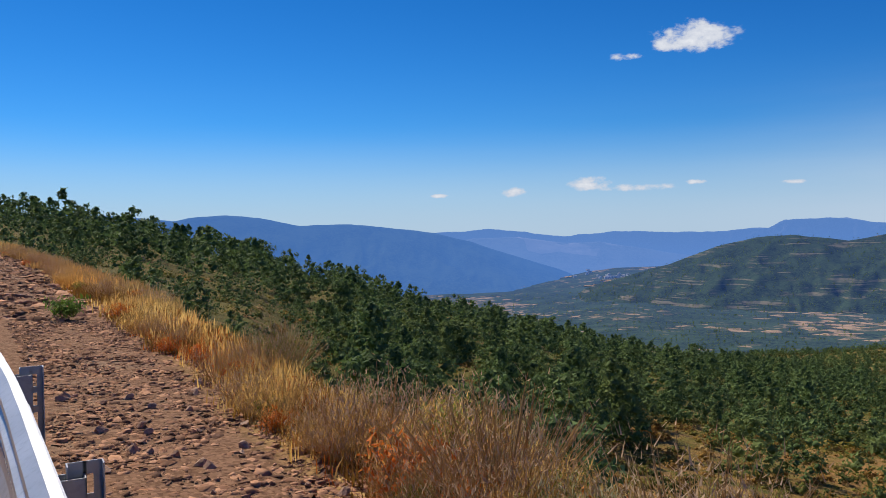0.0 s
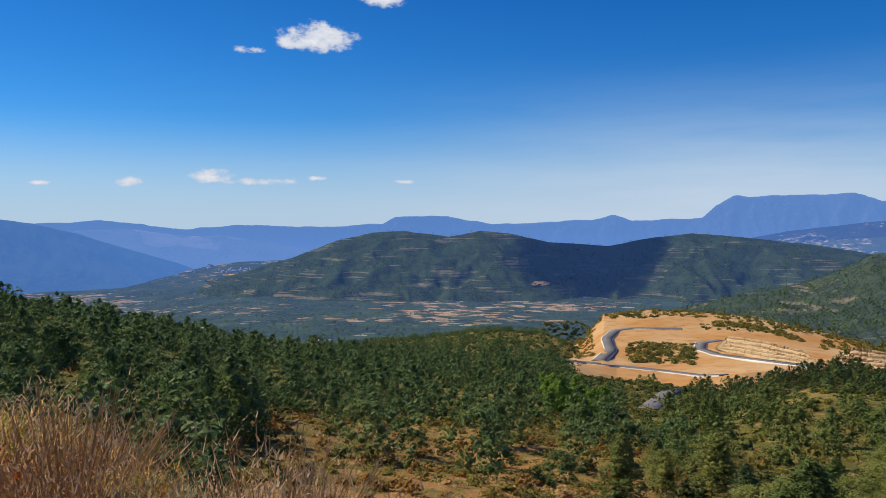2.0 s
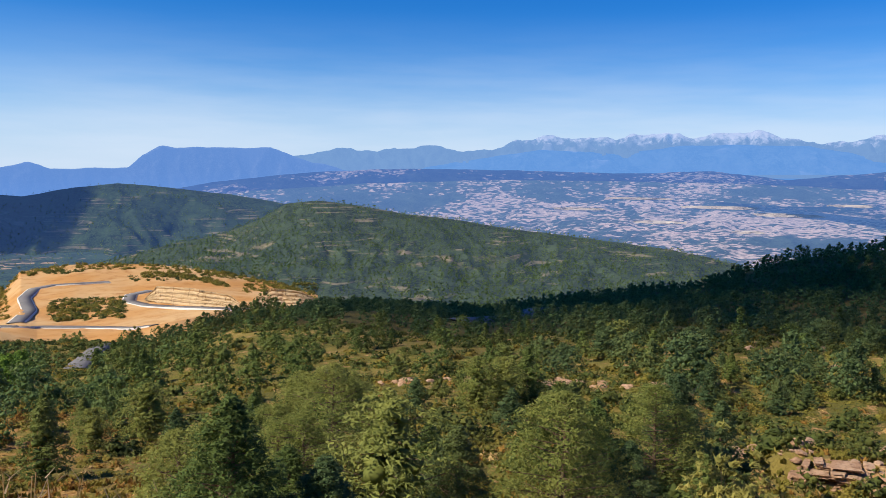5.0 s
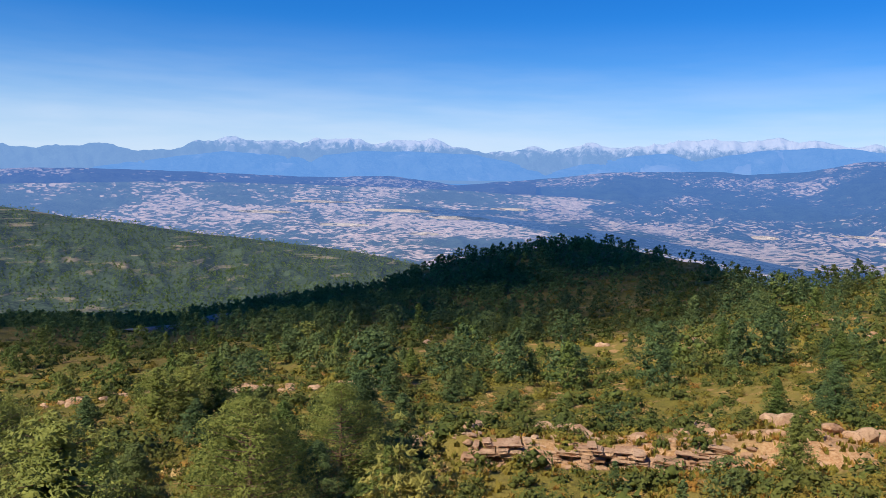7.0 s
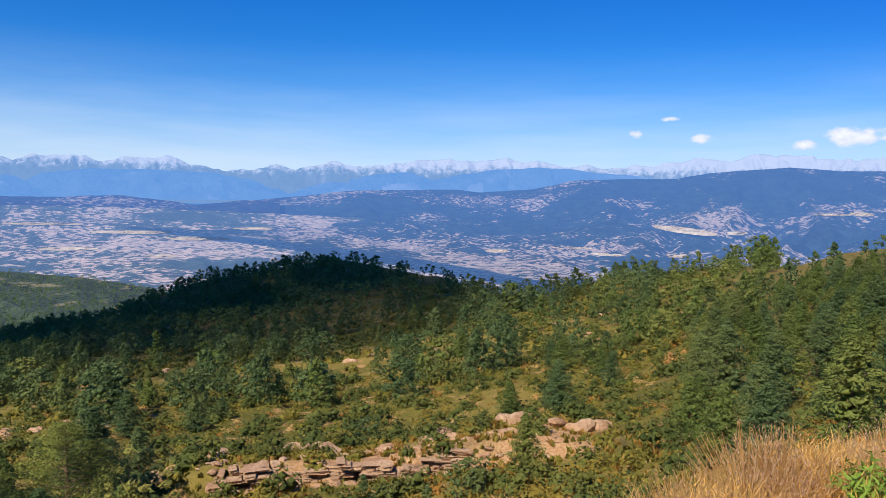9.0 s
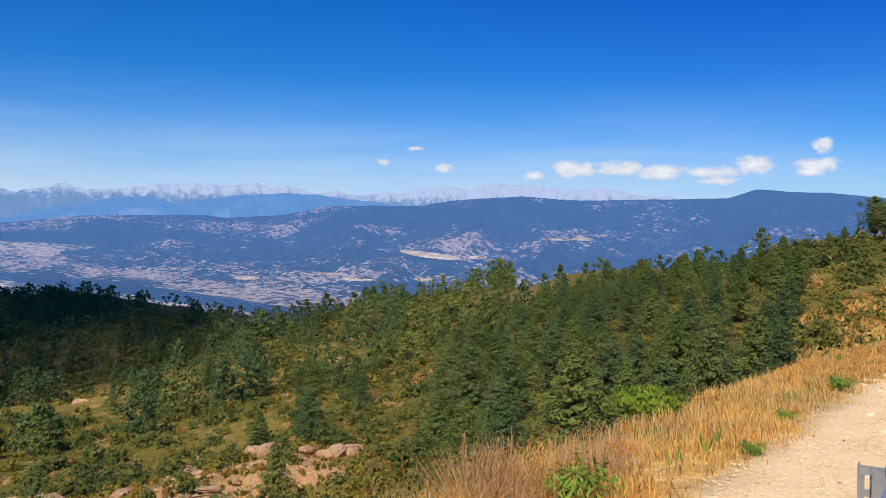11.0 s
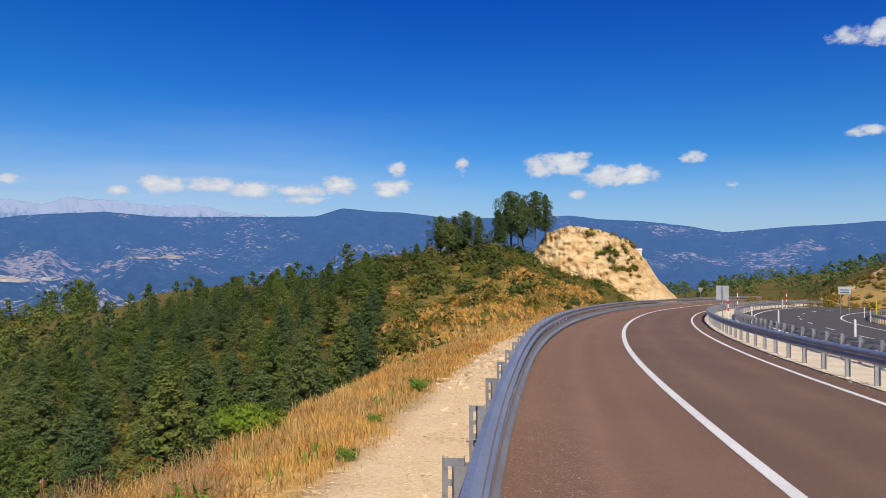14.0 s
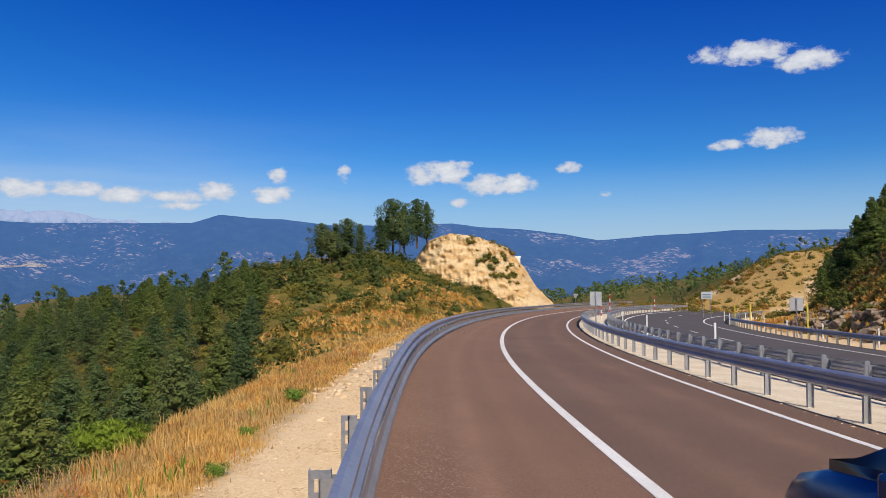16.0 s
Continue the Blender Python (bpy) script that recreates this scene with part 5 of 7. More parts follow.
x, y = scatter(40, 126, 24, 110, 3.3, 51, lambda x, y: (0.5 + 0.5 * fbm(x, y, 14, 2, 3.0)) * off_road(x, y) * off_road_low(x, y))
forest("scrub", "dark green shrubs on the slope", x, y, SHRUB, M_SHRUB, 0.9, 2.3, 18)
x, y = scatter(58, 123, 24, 112, 2.9, 81, lambda x, y: (0.55 + 0.5 * fbm(x, y, 16, 2, 61.0)) * off_road(x, y) * off_road_low(x, y))
forest("scrub", "rounded dark green bushes on the open slope", x, y, ROUND, M_SHRUB, 0.6, 1.35, 61)
x, y = scatter(58, 123, 24, 112, 5.2, 82, lambda x, y: 0.6 * off_road(x, y) * off_road_low(x, y))
forest("scrub", "rounded olive bushes on the open slope", x, y, ROUND, M_BOX, 0.5, 1.1, 62)
x, y = scatter(58, 123, 108, 260, 3.8, 83, lambda x, y: (0.55 + 0.6 * fbm(x, y, 30, 2, 62.0)) * off_road(x, y) * ~dark_belt(x, y))
forest("scrub", "rounded dark green bushes farther down the slope", x, y, ROUNDFAR, M_SHRUB, 0.6, 1.5, 63)
x, y = scatter(4, 48, 16, 95, 3.0, 84, lambda x, y: (0.5 + 0.6 * fbm(x, y, 10, 2, 63.0)) * off_road_low(x, y))
forest("scrub", "brown and olive bushes on the dry patch below the road", x, y, ROUND, M_HEATH, 0.35, 0.9, 64)
x, y = scatter(2, 48, 16, 95, 3.8, 85, lambda x, y: (0.45 + 0.6 * fbm(x, y, 12, 2, 64.0)) * off_road_low(x, y))
forest("scrub", "dark green bushes among the dry patches below the road", x, y, ROUND, M_SHRUB, 0.5, 1.2, 65)
x, y = scatter(-12, 126, 110, 330, 4.6, 52, lambda x, y: (0.5 + 0.5 * fbm(x, y, 20, 2, 4.0)) * off_road(x, y) * ~dark_belt(x, y))
forest("scrub", "dark green shrubs farther down the slope", x, y, LOW, M_SHRUB, 1.0, 2.4, 19)
x, y = scatter(-12, 128, 20, 110, 3.4, 53, lambda x, y: (0.35 + 0.7 * fbm(x, y, 9, 2, 5.0)) * off_road_low(x, y))
forest("scrub", "russet low scrub on the slope", x, y, LOWFINE, M_HEATH, 0.5, 1.4, 20)
x, y = scatter(18, 58, 200, 400, 4.9, 65, lambda x, y: (0.55 + 0.5 * fbm(x, y, 40, 2, 11.0)) * (wooded(x, y) > 0.001) * ((np.degrees(np.arctan2(x, y)) < 35.5) | (np.degrees(np.arctan2(x, y)) > 44) | (np.hypot(x, y) < 265)))
forest("pine_wood", "pines and shrubs on the rise before the works", x, y, FAR, M_WOODS, 0.5, 1.0, 34)
x, y = scatter(18, 58, 200, 410, 4.4, 66, lambda x, y: 0.6 + 0 * x)
forest("scrub", "olive scrub on the rise before the works", x, y, LOW, M_SHRUB, 1.0, 2.6, 35)
x, y = scatter(14, 36, 390, 700, 6.0, 70, lambda x, y: 0.7 + 0 * x)
forest("scrub", "olive scrub beyond the rise", x, y, LOW, M_SHRUB, 1.4, 3.2, 40)
x, y = scatter(14, 35, 390, 720, 8.5, 71, lambda x, y: 0.7 + 0 * x)
forest("pine_wood", "scattered pines beyond the rise", x, y, FAR, M_WOODS, 0.6, 1.1, 41)
x, y = scatter(50, 98, 335, 760, 7.4, 72, lambda x, y: np.clip(wooded(x, y), 0, 0.95) * ((np.degrees(np.arctan2(x, y)) > 57) | (np.hypot(x, y) < 400)))
forest("pine_wood", "dark pine wood filling the hollow", x, y, FAR, M_WOODS, 0.7, 1.2, 42)
x, y = scatter(98, 119, 24, 62, 7.5, 73, lambda x, y: 0.6 * off_road(x, y) * off_road_low(x, y))
forest("pine_wood", "small dark pines on the near slope", x, y, NEAR, M_PINE_BLUE, 0.35, 0.7, 43)
x, y = scatter(10, 48, 14, 56, 1.7, 74, lambda x, y: (0.45 + 0.5 * fbm(x, y, 9, 2, 13.0)) * off_road_low(x, y))
forest("scrub", "golden-brown low heath below the road", x, y, LOWHEATH, M_STRAW_BROWN, 0.4, 1.1, 44)
x, y = scatter(33, 57.5, 392, 426, 4.0, 54, lambda x, y: 0.9 * ((np.degrees(np.arctan2(x, y)) < 36) | (np.degrees(np.arctan2(x, y)) > 44)))
forest("pine_wood", "dark pines before the road works", x, y, FAR, M_WOODS, 0.6, 1.1, 21)
x, y = scatter(72, 121, 85, 240, 7.4, 55, lambda x, y: (0.55 + 0.6 * fbm(x, y, 30, 2, 8.0)) * off_road(x, y))
close = np.hypot(x, y) < 175
forest("pine_wood", "small green pines on the open slope", x[close], y[close], NEAR, M_PINE_BLUE, 0.75, 1.5, 22)
forest("pine_wood", "small green pines on the open slope, farther down", x[~close], y[~close], MID, M_PINE_BLUE, 0.75, 1.5, 122)
x, y = scatter(136, 160, 36, 122, 2.2, 56, lambda x, y: (0.3 + 0.5 * fbm(x, y, 9, 2, 6.0)) * off_road(x, y))
forest("scrub", "dark green and olive shrubs on the knoll", x, y, LOWFINE, M_SHRUB, 0.8, 2.2, 24)
x, y = scatter(136, 160, 36, 122, 2.4, 57, lambda x, y: 0.5 * off_road(x, y))
forest("scrub", "yellowish scrub on the knoll", x, y, LOWFINE, M_BOX, 0.5, 1.4, 25)
g = np.random.default_rng(58)
x, y = on_line(g.uniform(26, 110, 900), g.uniform(29, 62, 900))
forest("scrub", "olive scrub on the bank above the far road", x, y, LOWFINE, M_BOX, 0.6, 1.6, 26)
x, y = scatter(172, 190, 100, 220, 2.3, 59, lambda x, y: 1.0 * ((line_of(x, y)[1] > 26) | (line_of(x, y)[0] > 140)))
forest("scrub", "olive and golden scrub on the far bank", x, y, LOWFINE, M_BOX, 0.5, 1.5, 28)
x, y = scatter(170, 190, 100, 230, 4.6, 60, lambda x, y: 0.8 * ((line_of(x, y)[1] > 28) | (line_of(x, y)[0] > 140)))
forest("scrub", "russet scrub on the far bank", x, y, LOWFINE, M_HEATH, 0.6, 1.8, 30)
x, y = on_line(g.uniform(26, 110, 700), g.uniform(27.5, 62, 700))
forest("scrub", "rounded russet bushes on the bank above the far road", x, y, ROUND, M_HEATH, 0.35, 0.9, 71)
x, y = on_line(g.uniform(26, 110, 900), g.uniform(27.5, 64, 900))
forest("scrub", "rounded olive bushes on the bank above the far road", x, y, ROUND, M_SHRUB, 0.4, 1.1, 72)
x, y = on_line(g.uniform(26, 110, 420), g.uniform(33, 64, 420))
forest("scrub", "dark shrubs on the bank above the far road", x, y, LOWFINE, M_SHRUB, 0.9, 2.6, 27)
x, y = scatter(20, 126, 26, 100, 1.9, 63, lambda x, y: (0.62 + 0.3 * fbm(x, y, 8, 2, 9.0)) * off_road(x, y) * off_road_low(x, y))
forest("scrub", "yellow-green low heath on the slope", x, y, LOWHEATH, M_BOX, 0.5, 1.2, 32)
x, y = scatter(145, 158, 80, 124, 1.9, 64, lambda x, y: (0.3 + 0.5 * fbm(x, y, 8, 2, 10.0)) * off_road(x, y))
forest("scrub", "dark shrubs beside the earth cutting", x, y, SHRUB, M_SHRUB, 1.0, 2.6, 33)
x, y = scatter(94, 127, 16, 66, 2.0, 67, lambda x, y: (0.65 + 0.5 * fbm(x, y, 7, 2, 12.0)) * off_road(x, y) * off_road_low(x, y))
forest("scrub", "dense dark shrubs below the verge", x, y, SHRUB, M_SHRUB, 0.7, 1.6, 37)
foot = lambda x, y: (line_of(x, y)[1] < -3.2) * 1.0
x, y = scatter(153, 165, 70, 121, 2.3, 68, lambda x, y: 0.7 * foot(x, y))
forest("scrub", "golden and russet scrub at the cutting's foot", x, y, LOWFINE, M_BOX, 0.5, 1.3, 38)
x, y = scatter(153, 164, 80, 119, 2.8, 69, lambda x, y: 0.6 * foot(x, y))
forest("scrub", "dark shrubs at the cutting's foot", x, y, SHRUB, M_SHRUB, 0.6, 1.6, 39)
x, y = scatter(-34, -8, 30, 110, 4.0, 49, lambda x, y: 0.7 * off_road_low(x, y))
forest("pine_wood", "small pines behind the grassy verge", x, y, MID, M_WOODS, 0.3, 0.6, 17)
if grove_rest:
    g = np.array(grove_rest)
    forest("pine_wood", "dense green pine grove above the verge", g[:, 0], g[:, 1], MID, M_PINE_BLUE, 0.6, 0.95, 6)
TINY = [far_template(4.8, 2.1, 2, 4, k, 1.5, 0) for k in ("cone", "round", "spread")]
g = np.random.default_rng(5)
for key, n, mat, label in (("backdrop_spur", 9000, M_WOODS, "dots of pines on the facing hillside"), ("backdrop_hills", 5200, M_WOODS, "far pine woods on the hills"), ("backdrop_valley", 5200, M_WOODS, "woods and hedges on the valley floor")):
    P = (HILLS[key] if key != "backdrop_valley" else HILLS[key][:22, 330:]).reshape(-1, 3)
    P = P[g.permutation(len(P))[:n]]
    keep = fbm(P[:, 0], P[:, 1], 130, 3, 40.0) > g.uniform(-1.0, 0.2, len(P))
    P = P[keep]
    forest("far_woods", label, P[:, 0] + g.normal(0, 2, len(P)), P[:, 1] + g.normal(0, 2, len(P)), TINY, mat, 0.7, 1.3, 12, P[:, 2])

# ---- cumulus overhead, whose shade lies on the wooded hill and on the far hills ----
M_CLOUD = bpy.data.materials.new("thin_white_cloud")
M_CLOUD.use_nodes = True
M_CLOUD.node_tree.nodes.clear()
N = Nodes(M_CLOUD.node_tree)
wisp = N.noise(N.add("ShaderNodeNewGeometry").outputs["Position"], 0.012, 5.0, 0.6)
white = N.add("ShaderNodeBsdfDiffuse", {"Color": (0.88, 0.89, 0.90, 1)})
clear = N.add("ShaderNodeBsdfTransparent")
thin = N.add("ShaderNodeMixShader", {0: N.step(wisp, 0.3, 0.7, 0.84, 0.74), 1: white.outputs[0], 2: clear.outputs[0]})
N.t.links.new(thin.outputs[0], N.add("ShaderNodeOutputMaterial").inputs[0])


def cumulus(x, y, z, height, along, across, turn, seed, n):
    """A flat-based heap of billows; x, y and z are the middle of its shade on the ground."""
    g = np.random.default_rng(seed)
    k = (height - z) / math.tan(radians(SUN_EL))
    a, q = np.arange(n) * 2.399, np.sqrt((np.arange(n) + 0.5) / n)
    size = min(along, across) * g.uniform(0.20, 0.32, n) * (1.1 - 0.5 * q)
    c = np.column_stack([np.cos(a) * q * along * 0.9, np.sin(a) * q * across * 0.9, size * g.uniform(0.05, 0.5, n)])
    v, f = clumps(c, 1.0, 0.7)
    v = ((v.reshape(n, -1, 3) - c[:, None]) * size[:, None, None] + c[:, None]).reshape(-1, 3)
    v[:, 2] = np.maximum(v[:, 2], -8 + 6 * fbm(v[:, 0], v[:, 1], 60, 3, seed))
    ob = thing("backdrop_cloud", "white cumulus cloud drifting over the hills", "cloud", kind="structure", data=mesh_from("cloud", v, f, M_CLOUD, True))
    ob.matrix_world = pose(x + k * math.sin(radians(SUN_AZ)), y + k * math.cos(radians(SUN_AZ)), height, 0, 0, turn)
    return ob


cumulus(402, 52, -35, 800, 276, 290, -7, 3, 105)
cumulus(1455, 1905, -100, 1500, 390, 200, 17, 5, 300)

# ---- earth cutting beside the road ----
def patch(name, az, rows, mat, label, category, kind="", noise_amp=0.0, seed=0.0, scale=2.0, smooth=True):
    """A surface over bearings: rows of (distance by bearing, height by bearing)."""
    R = np.array([r for r, z in rows])
    Z = np.array([z for r, z in rows])
    A = np.radians(np.broadcast_to(az, R.shape))
    R = R + noise_amp * fbm(np.degrees(A) * 2.2, Z, scale, 5, seed)
    vs = np.column_stack([(np.sin(A) * R).ravel(), (np.cos(A) * R).ravel(), Z.ravel()])
    n = len(az)
    i, j = np.meshgrid(np.arange(n - 1), np.arange(len(rows) - 1))
    q = np.stack([j * n + i, j * n + i + 1, (j + 1) * n + i + 1, (j + 1) * n + i], -1).reshape(-1, 4)[:, ::-1]
    return thing(name, label, category, kind=kind, data=mesh_from(name, vs, q, mat, smooth))


az = np.linspace(156.2, 167.6, 150)
top_el = np.interp(az, [156.2, 157.3, 158.0, 158.8, 160.4, 162.4, 164.4, 165.6, 166.4, 167.6], [-1.4, -0.9, 0.9, 2.0, 2.5, 2.2, 1.45, 0.0, -1.3, -2.6])
base_el = np.interp(az, [156.2, 158.4, 160.4, 163.2, 167.6], [-1.7, -1.75, -1.7, -2.1, -2.9])
rb = np.interp(az, [156, 160, 168], [122, 116, 122])
rows = []
for v in np.linspace(-0.1, 1, 60):
    e = base_el + (top_el - base_el) * v
    r = rb + 7.5 * np.sign(v) * abs(v) ** 1.1 + 0.8 * np.floor(v * 5) / 5 + 1.3 * np.abs(fbm(az * 3.2, az * 0 + v * 1.4, 1.0, 4, 15.0)) * (1 - 0.5 * v)
    rows.append((r, EYE + r * np.tan(np.radians(e)) + 0.10 * fbm(az * 6, az * 0 + v * 9, 1.5, 3, 3.0)))
for k in range(1, 9):
    r = rb + 8.3 + k * 3.0
    rows.append((r, rows[59][1] - 0.004 * (k * 3.0) ** 2 + 0.15 * fbm(az * 3, az * 0 + k, 2.0, 2, 8.0)))
cutting = patch("earth_cutting", az, rows, M_CLIFF, "steep ochre earth cutting with scattered tufts", "cutting", "structure", 1.3, 5.0, 0.8)


def cutting_point(a, v):
    """A point on the cutting's face."""
    i = int(np.argmin(abs(az - a)))
    j = int(round((v + 0.1) / 1.1 * 59))
    r, z = rows[j][0][i], rows[j][1][i]
    return math.sin(radians(a)) * r, math.cos(radians(a)) * r, z


for k in range(64):
    a = min(166.0, max(158.2, rnd.choice((rnd.uniform(158.2, 165.5), rnd.gauss(163.6, 0.9), rnd.gauss(163.6, 0.9)))))
    v = rnd.uniform(0.35, 1.0) if a > 162 else rnd.uniform(0.88, 1.0)
    px, py, pz = cutting_point(a, v)
    i = rnd.choice((0, 2, 2, 1))
    sc = rnd.uniform(0.35, 0.8)
    planted("tuft_bush", "small olive tuft growing on the earth cutting", "bush", "tufts on the earth cutting", BUSHES[i][1], px, py, (sc, sc, sc), rnd.uniform(0, 360), 0.1, pz)
for k in range(14):
    a, r = rnd.uniform(157.0, 166), rnd.uniform(108, 117)
    sc = rnd.uniform(0.5, 1.1)
    px, py = math.sin(radians(a)) * r, math.cos(radians(a)) * r
    if off_road(px, py)[0]:
        planted("scrub_bush", BUSHES[0][0], "bush", "scrub on the slope", BUSHES[rnd.choice((0, 2, 3))][1], px, py, (sc, sc, sc), rnd.uniform(0, 360), 0.1)

# pines and scrub on the knoll beside the cutting
for a, r, i, sc in ((151.3, 112, 5, 1.0), (152.3, 114, 3, 1.05), (153.1, 113, 5, 1.05), (154.0, 116, 3, 0.9), (151.9, 110, 5, 0.8), (155.4, 118, 3, 1.15),
                    (156.3, 120, 5, 1.25), (157.1, 121, 3, 1.35), (158.0, 124, 5, 1.2), (158.7, 125, 3, 1.15), (156.8, 118, 5, 0.9), (155.7, 117, 3, 0.85),
                    (149.6, 108, 1, 0.6), (148.7, 106, 1, 0.5), (150.4, 109, 1, 0.55), (146.2, 112, 4, 0.45)):
    px, py = math.sin(radians(a)) * r, math.cos(radians(a)) * r
    zz = max(bare_z(px, py), EYE + r * math.tan(radians(float(np.interp(a, [145, 148.7, 151, 154.6, 157.1, 158.8, 160], [-0.5, 0.2, 0.6, 1.2, 1.7, 2.2, 2.4])))) - 0.3)
    planted("pine_tree", PINES[i][0], "pine tree", "pines on the knoll", PINES[i][1], px, py, (sc * rnd.uniform(0.95, 1.3), sc * rnd.uniform(0.95, 1.3), sc * rnd.uniform(0.8, 1.0)), rnd.uniform(0, 360), 0.2, zz)
x, y = scatter(140, 159, 45, 116, 3.0, 61, lambda x, y: 0.8 * off_road(x, y))
for a, b in list(zip(x, y))[:60]:
    i = rnd.choice((0, 0, 1, 3, 1))
    sc = rnd.uniform(0.7, 1.6)
    planted("scrub_bush", BUSHES[i][0], "bush", "scrub on the slope", BUSHES[i][1], float(a), float(b), (sc, sc, sc), rnd.uniform(0, 360), 0.05)

# rocky bank and its pines beyond the far carriageway
def boulder_mesh(seed, flat=0.7, fine=2, cut=0.62, faces=6):
    g = np.random.default_rng(seed)
    bm = bmesh.new()
    bmesh.ops.create_icosphere(bm, subdivisions=fine, radius=1.0)
    off = g.normal(0, 1, (faces, 3))
    off /= np.linalg.norm(off, axis=1)[:, None]
    for v in bm.verts:
        p = np.array(v.co)
        for o in off:
            d = p @ o
            if d > cut:
                p = p - o * (d - cut)
        v.co = Vector(p * np.array([1.0, 0.8, flat]))
    me = bpy.data.meshes.new("boulder")
    bm.to_mesh(me)
    bm.free()
    return me


def with_material(me, mat):
    me.materials.append(mat)
    return me


ROCKS = [with_material(boulder_mesh(k, 0.7, 2, 0.5, 9), M_GREYROCK) for k in range(6)]
PALE_ROCKS = [with_material(boulder_mesh(k + 20, 0.5), M_LEDGE) for k in range(5)]
STONES = [with_material(boulder_mesh(k + 40, 0.6, 2, 0.45, 9), M_STONE) for k in range(6)]


def boulder(name, label, group, me, x, y, size, turn, z=None, sink=0.3):
    zz = bare_z(x, y) if z is None else z
    ob = thing(name, label, "rock", group, data=me)
    ob.matrix_world = pose(x, y, zz + size * (0.4 - sink), rnd.uniform(-15, 15), rnd.uniform(-15, 15), turn) @ Matrix.Diagonal((size, size, size, 1))


for k in range(230):
    s, o = rnd.uniform(24, 84), 25.5 + 2.8 * rnd.random() ** 1.3
    px, py = on_line(s, o)
    boulder("boulder", "grey-brown boulder of the rocky bank", "boulders of the rocky bank", rnd.choice(ROCKS), float(px), float(py), rnd.uniform(0.22, 0.85), rnd.uniform(0, 360))
for k in range(30):
    s, o = rnd.uniform(40, 78), rnd.uniform(34, 48)
    px, py = on_line(s, o)
    i = rnd.choice((0, 4, 3, 1))
    sc = rnd.uniform(0.7, 1.1)
    planted("pine_tree", PINES[i][0], "pine tree", "pines above the rocky bank", PINES[i][1], float(px), float(py), (sc, sc, sc), rnd.uniform(0, 360), 0.2)
for k in range(70):
    s, o = rnd.uniform(28, 100), rnd.uniform(29, 55)
    px, py = on_line(s, o)
    i = rnd.choice((0, 2, 3))
    sc = rnd.uniform(0.5, 1.1)
    planted("scrub_bush", BUSHES[i][0], "bush", "scrub above the rocky bank", BUSHES[i][1], float(px), float(py), (sc, sc, sc), rnd.uniform(0, 360), 0.05)

for k in range(11):
    a, r = 184.9 + 0.42 * k, rnd.uniform(86, 100)
    i = rnd.choice((0, 4, 3))
    sc = 0.88 + 0.045 * k + rnd.uniform(-0.1, 0.1)
    planted("pine_tree", PINES[i][0], "pine tree", "pines above the rocky bank", PINES[i][1], math.sin(radians(a)) * r, math.cos(radians(a)) * r, (sc * 1.25, sc * 1.25, sc), rnd.uniform(0, 360), 0.2)

# weathered fence posts along the top of the bank
FENCE = made("fence_post", [tube((0, 0, -0.3), (0.02, 0.01, 1.15), 0.06, 0.05, 7)], M_BARK)
for k in range(9):
    px, py = on_line(60 + 3.2 * k, 31.5 + 0.25 * k)
    ob = thing("fence_post", "weathered wooden fence post on the bank", "fence post", "fence posts on the bank", data=FENCE)
    ob.matrix_world = pose(float(px), float(py), bare_z(float(px), float(py)), rnd.uniform(-4, 4), rnd.uniform(-4, 4), rnd.uniform(0, 360))

# ---- road works in the valley ----
M_SITE = material("bare_sandy_ground", two_tone((0.46, 0.235, 0.075), (0.52, 0.34, 0.16), (0.33, 0.145, 0.04), 0.014, 0.09, 0.3), 0.95, spec=0.1)
def cut_build(N, p):
    a = N.add("ShaderNodeAttribute")
    a.attribute_name = "bed"
    at = N.math("MULTIPLY_ADD", N.noise(p, 0.05, 3.0), 0.16, a.outputs["Fac"])
    bed = N.noise(N.add("ShaderNodeCombineXYZ", {0: N.math("MULTIPLY", at, 9.0), 1: 0.3, 2: 0.0}).outputs[0], 1.0, 3.0, 0.7)
    joint = N.noise(N.add("ShaderNodeVectorMath", {0: p, 1: (0.35, 0.35, 0.05)}, operation="MULTIPLY").outputs[0], 1.0, 3.0, 0.6)
    c = N.mix(N.noise(p, 0.12, 4.0), (0.46, 0.31, 0.15), (0.64, 0.49, 0.30))
    c = N.mix(N.step(bed, 0.50, 0.62), c, (0.34, 0.20, 0.085))
    c = N.mix(N.math("MULTIPLY", N.step(joint, 0.58, 0.66), 0.7), c, (0.18, 0.105, 0.05))
    return c, N.math("ADD", N.noise(p, 0.25, 6.0, 0.7), bed), 1.2


M_CUT = material("pale_rock_cutting", cut_build, 0.95, spec=0.1)
SITE_FRONT = ([33.3, 35.7, 38.5, 41.5, 44.2, 46.5, 48.6, 52.2, 56.8], [-9.4, -9.75, -10.6, -10.75, -10.5, -10.1, -9.7, -9.4, -8.9])
SITE_BACK = ([33.3, 36.2, 37.6, 40.8, 46.0, 50.2, 53.5, 56.8], [-9.3, -8.0, -6.2, -5.85, -6.0, -6.6, -7.3, -8.3])


def site_point(a, e):
    """A point of the works' floor at a bearing and a slope below the eye."""
    f, b = float(np.interp(a, *SITE_FRONT)), float(np.interp(a, *SITE_BACK))
    v = (e - f) / max(b - f, 0.02)
    r = 430 + 380 * min(max(v, -0.1), 1.2)
    return math.sin(radians(a)) * r, math.cos(radians(a)) * r, EYE + r * math.tan(radians(e))


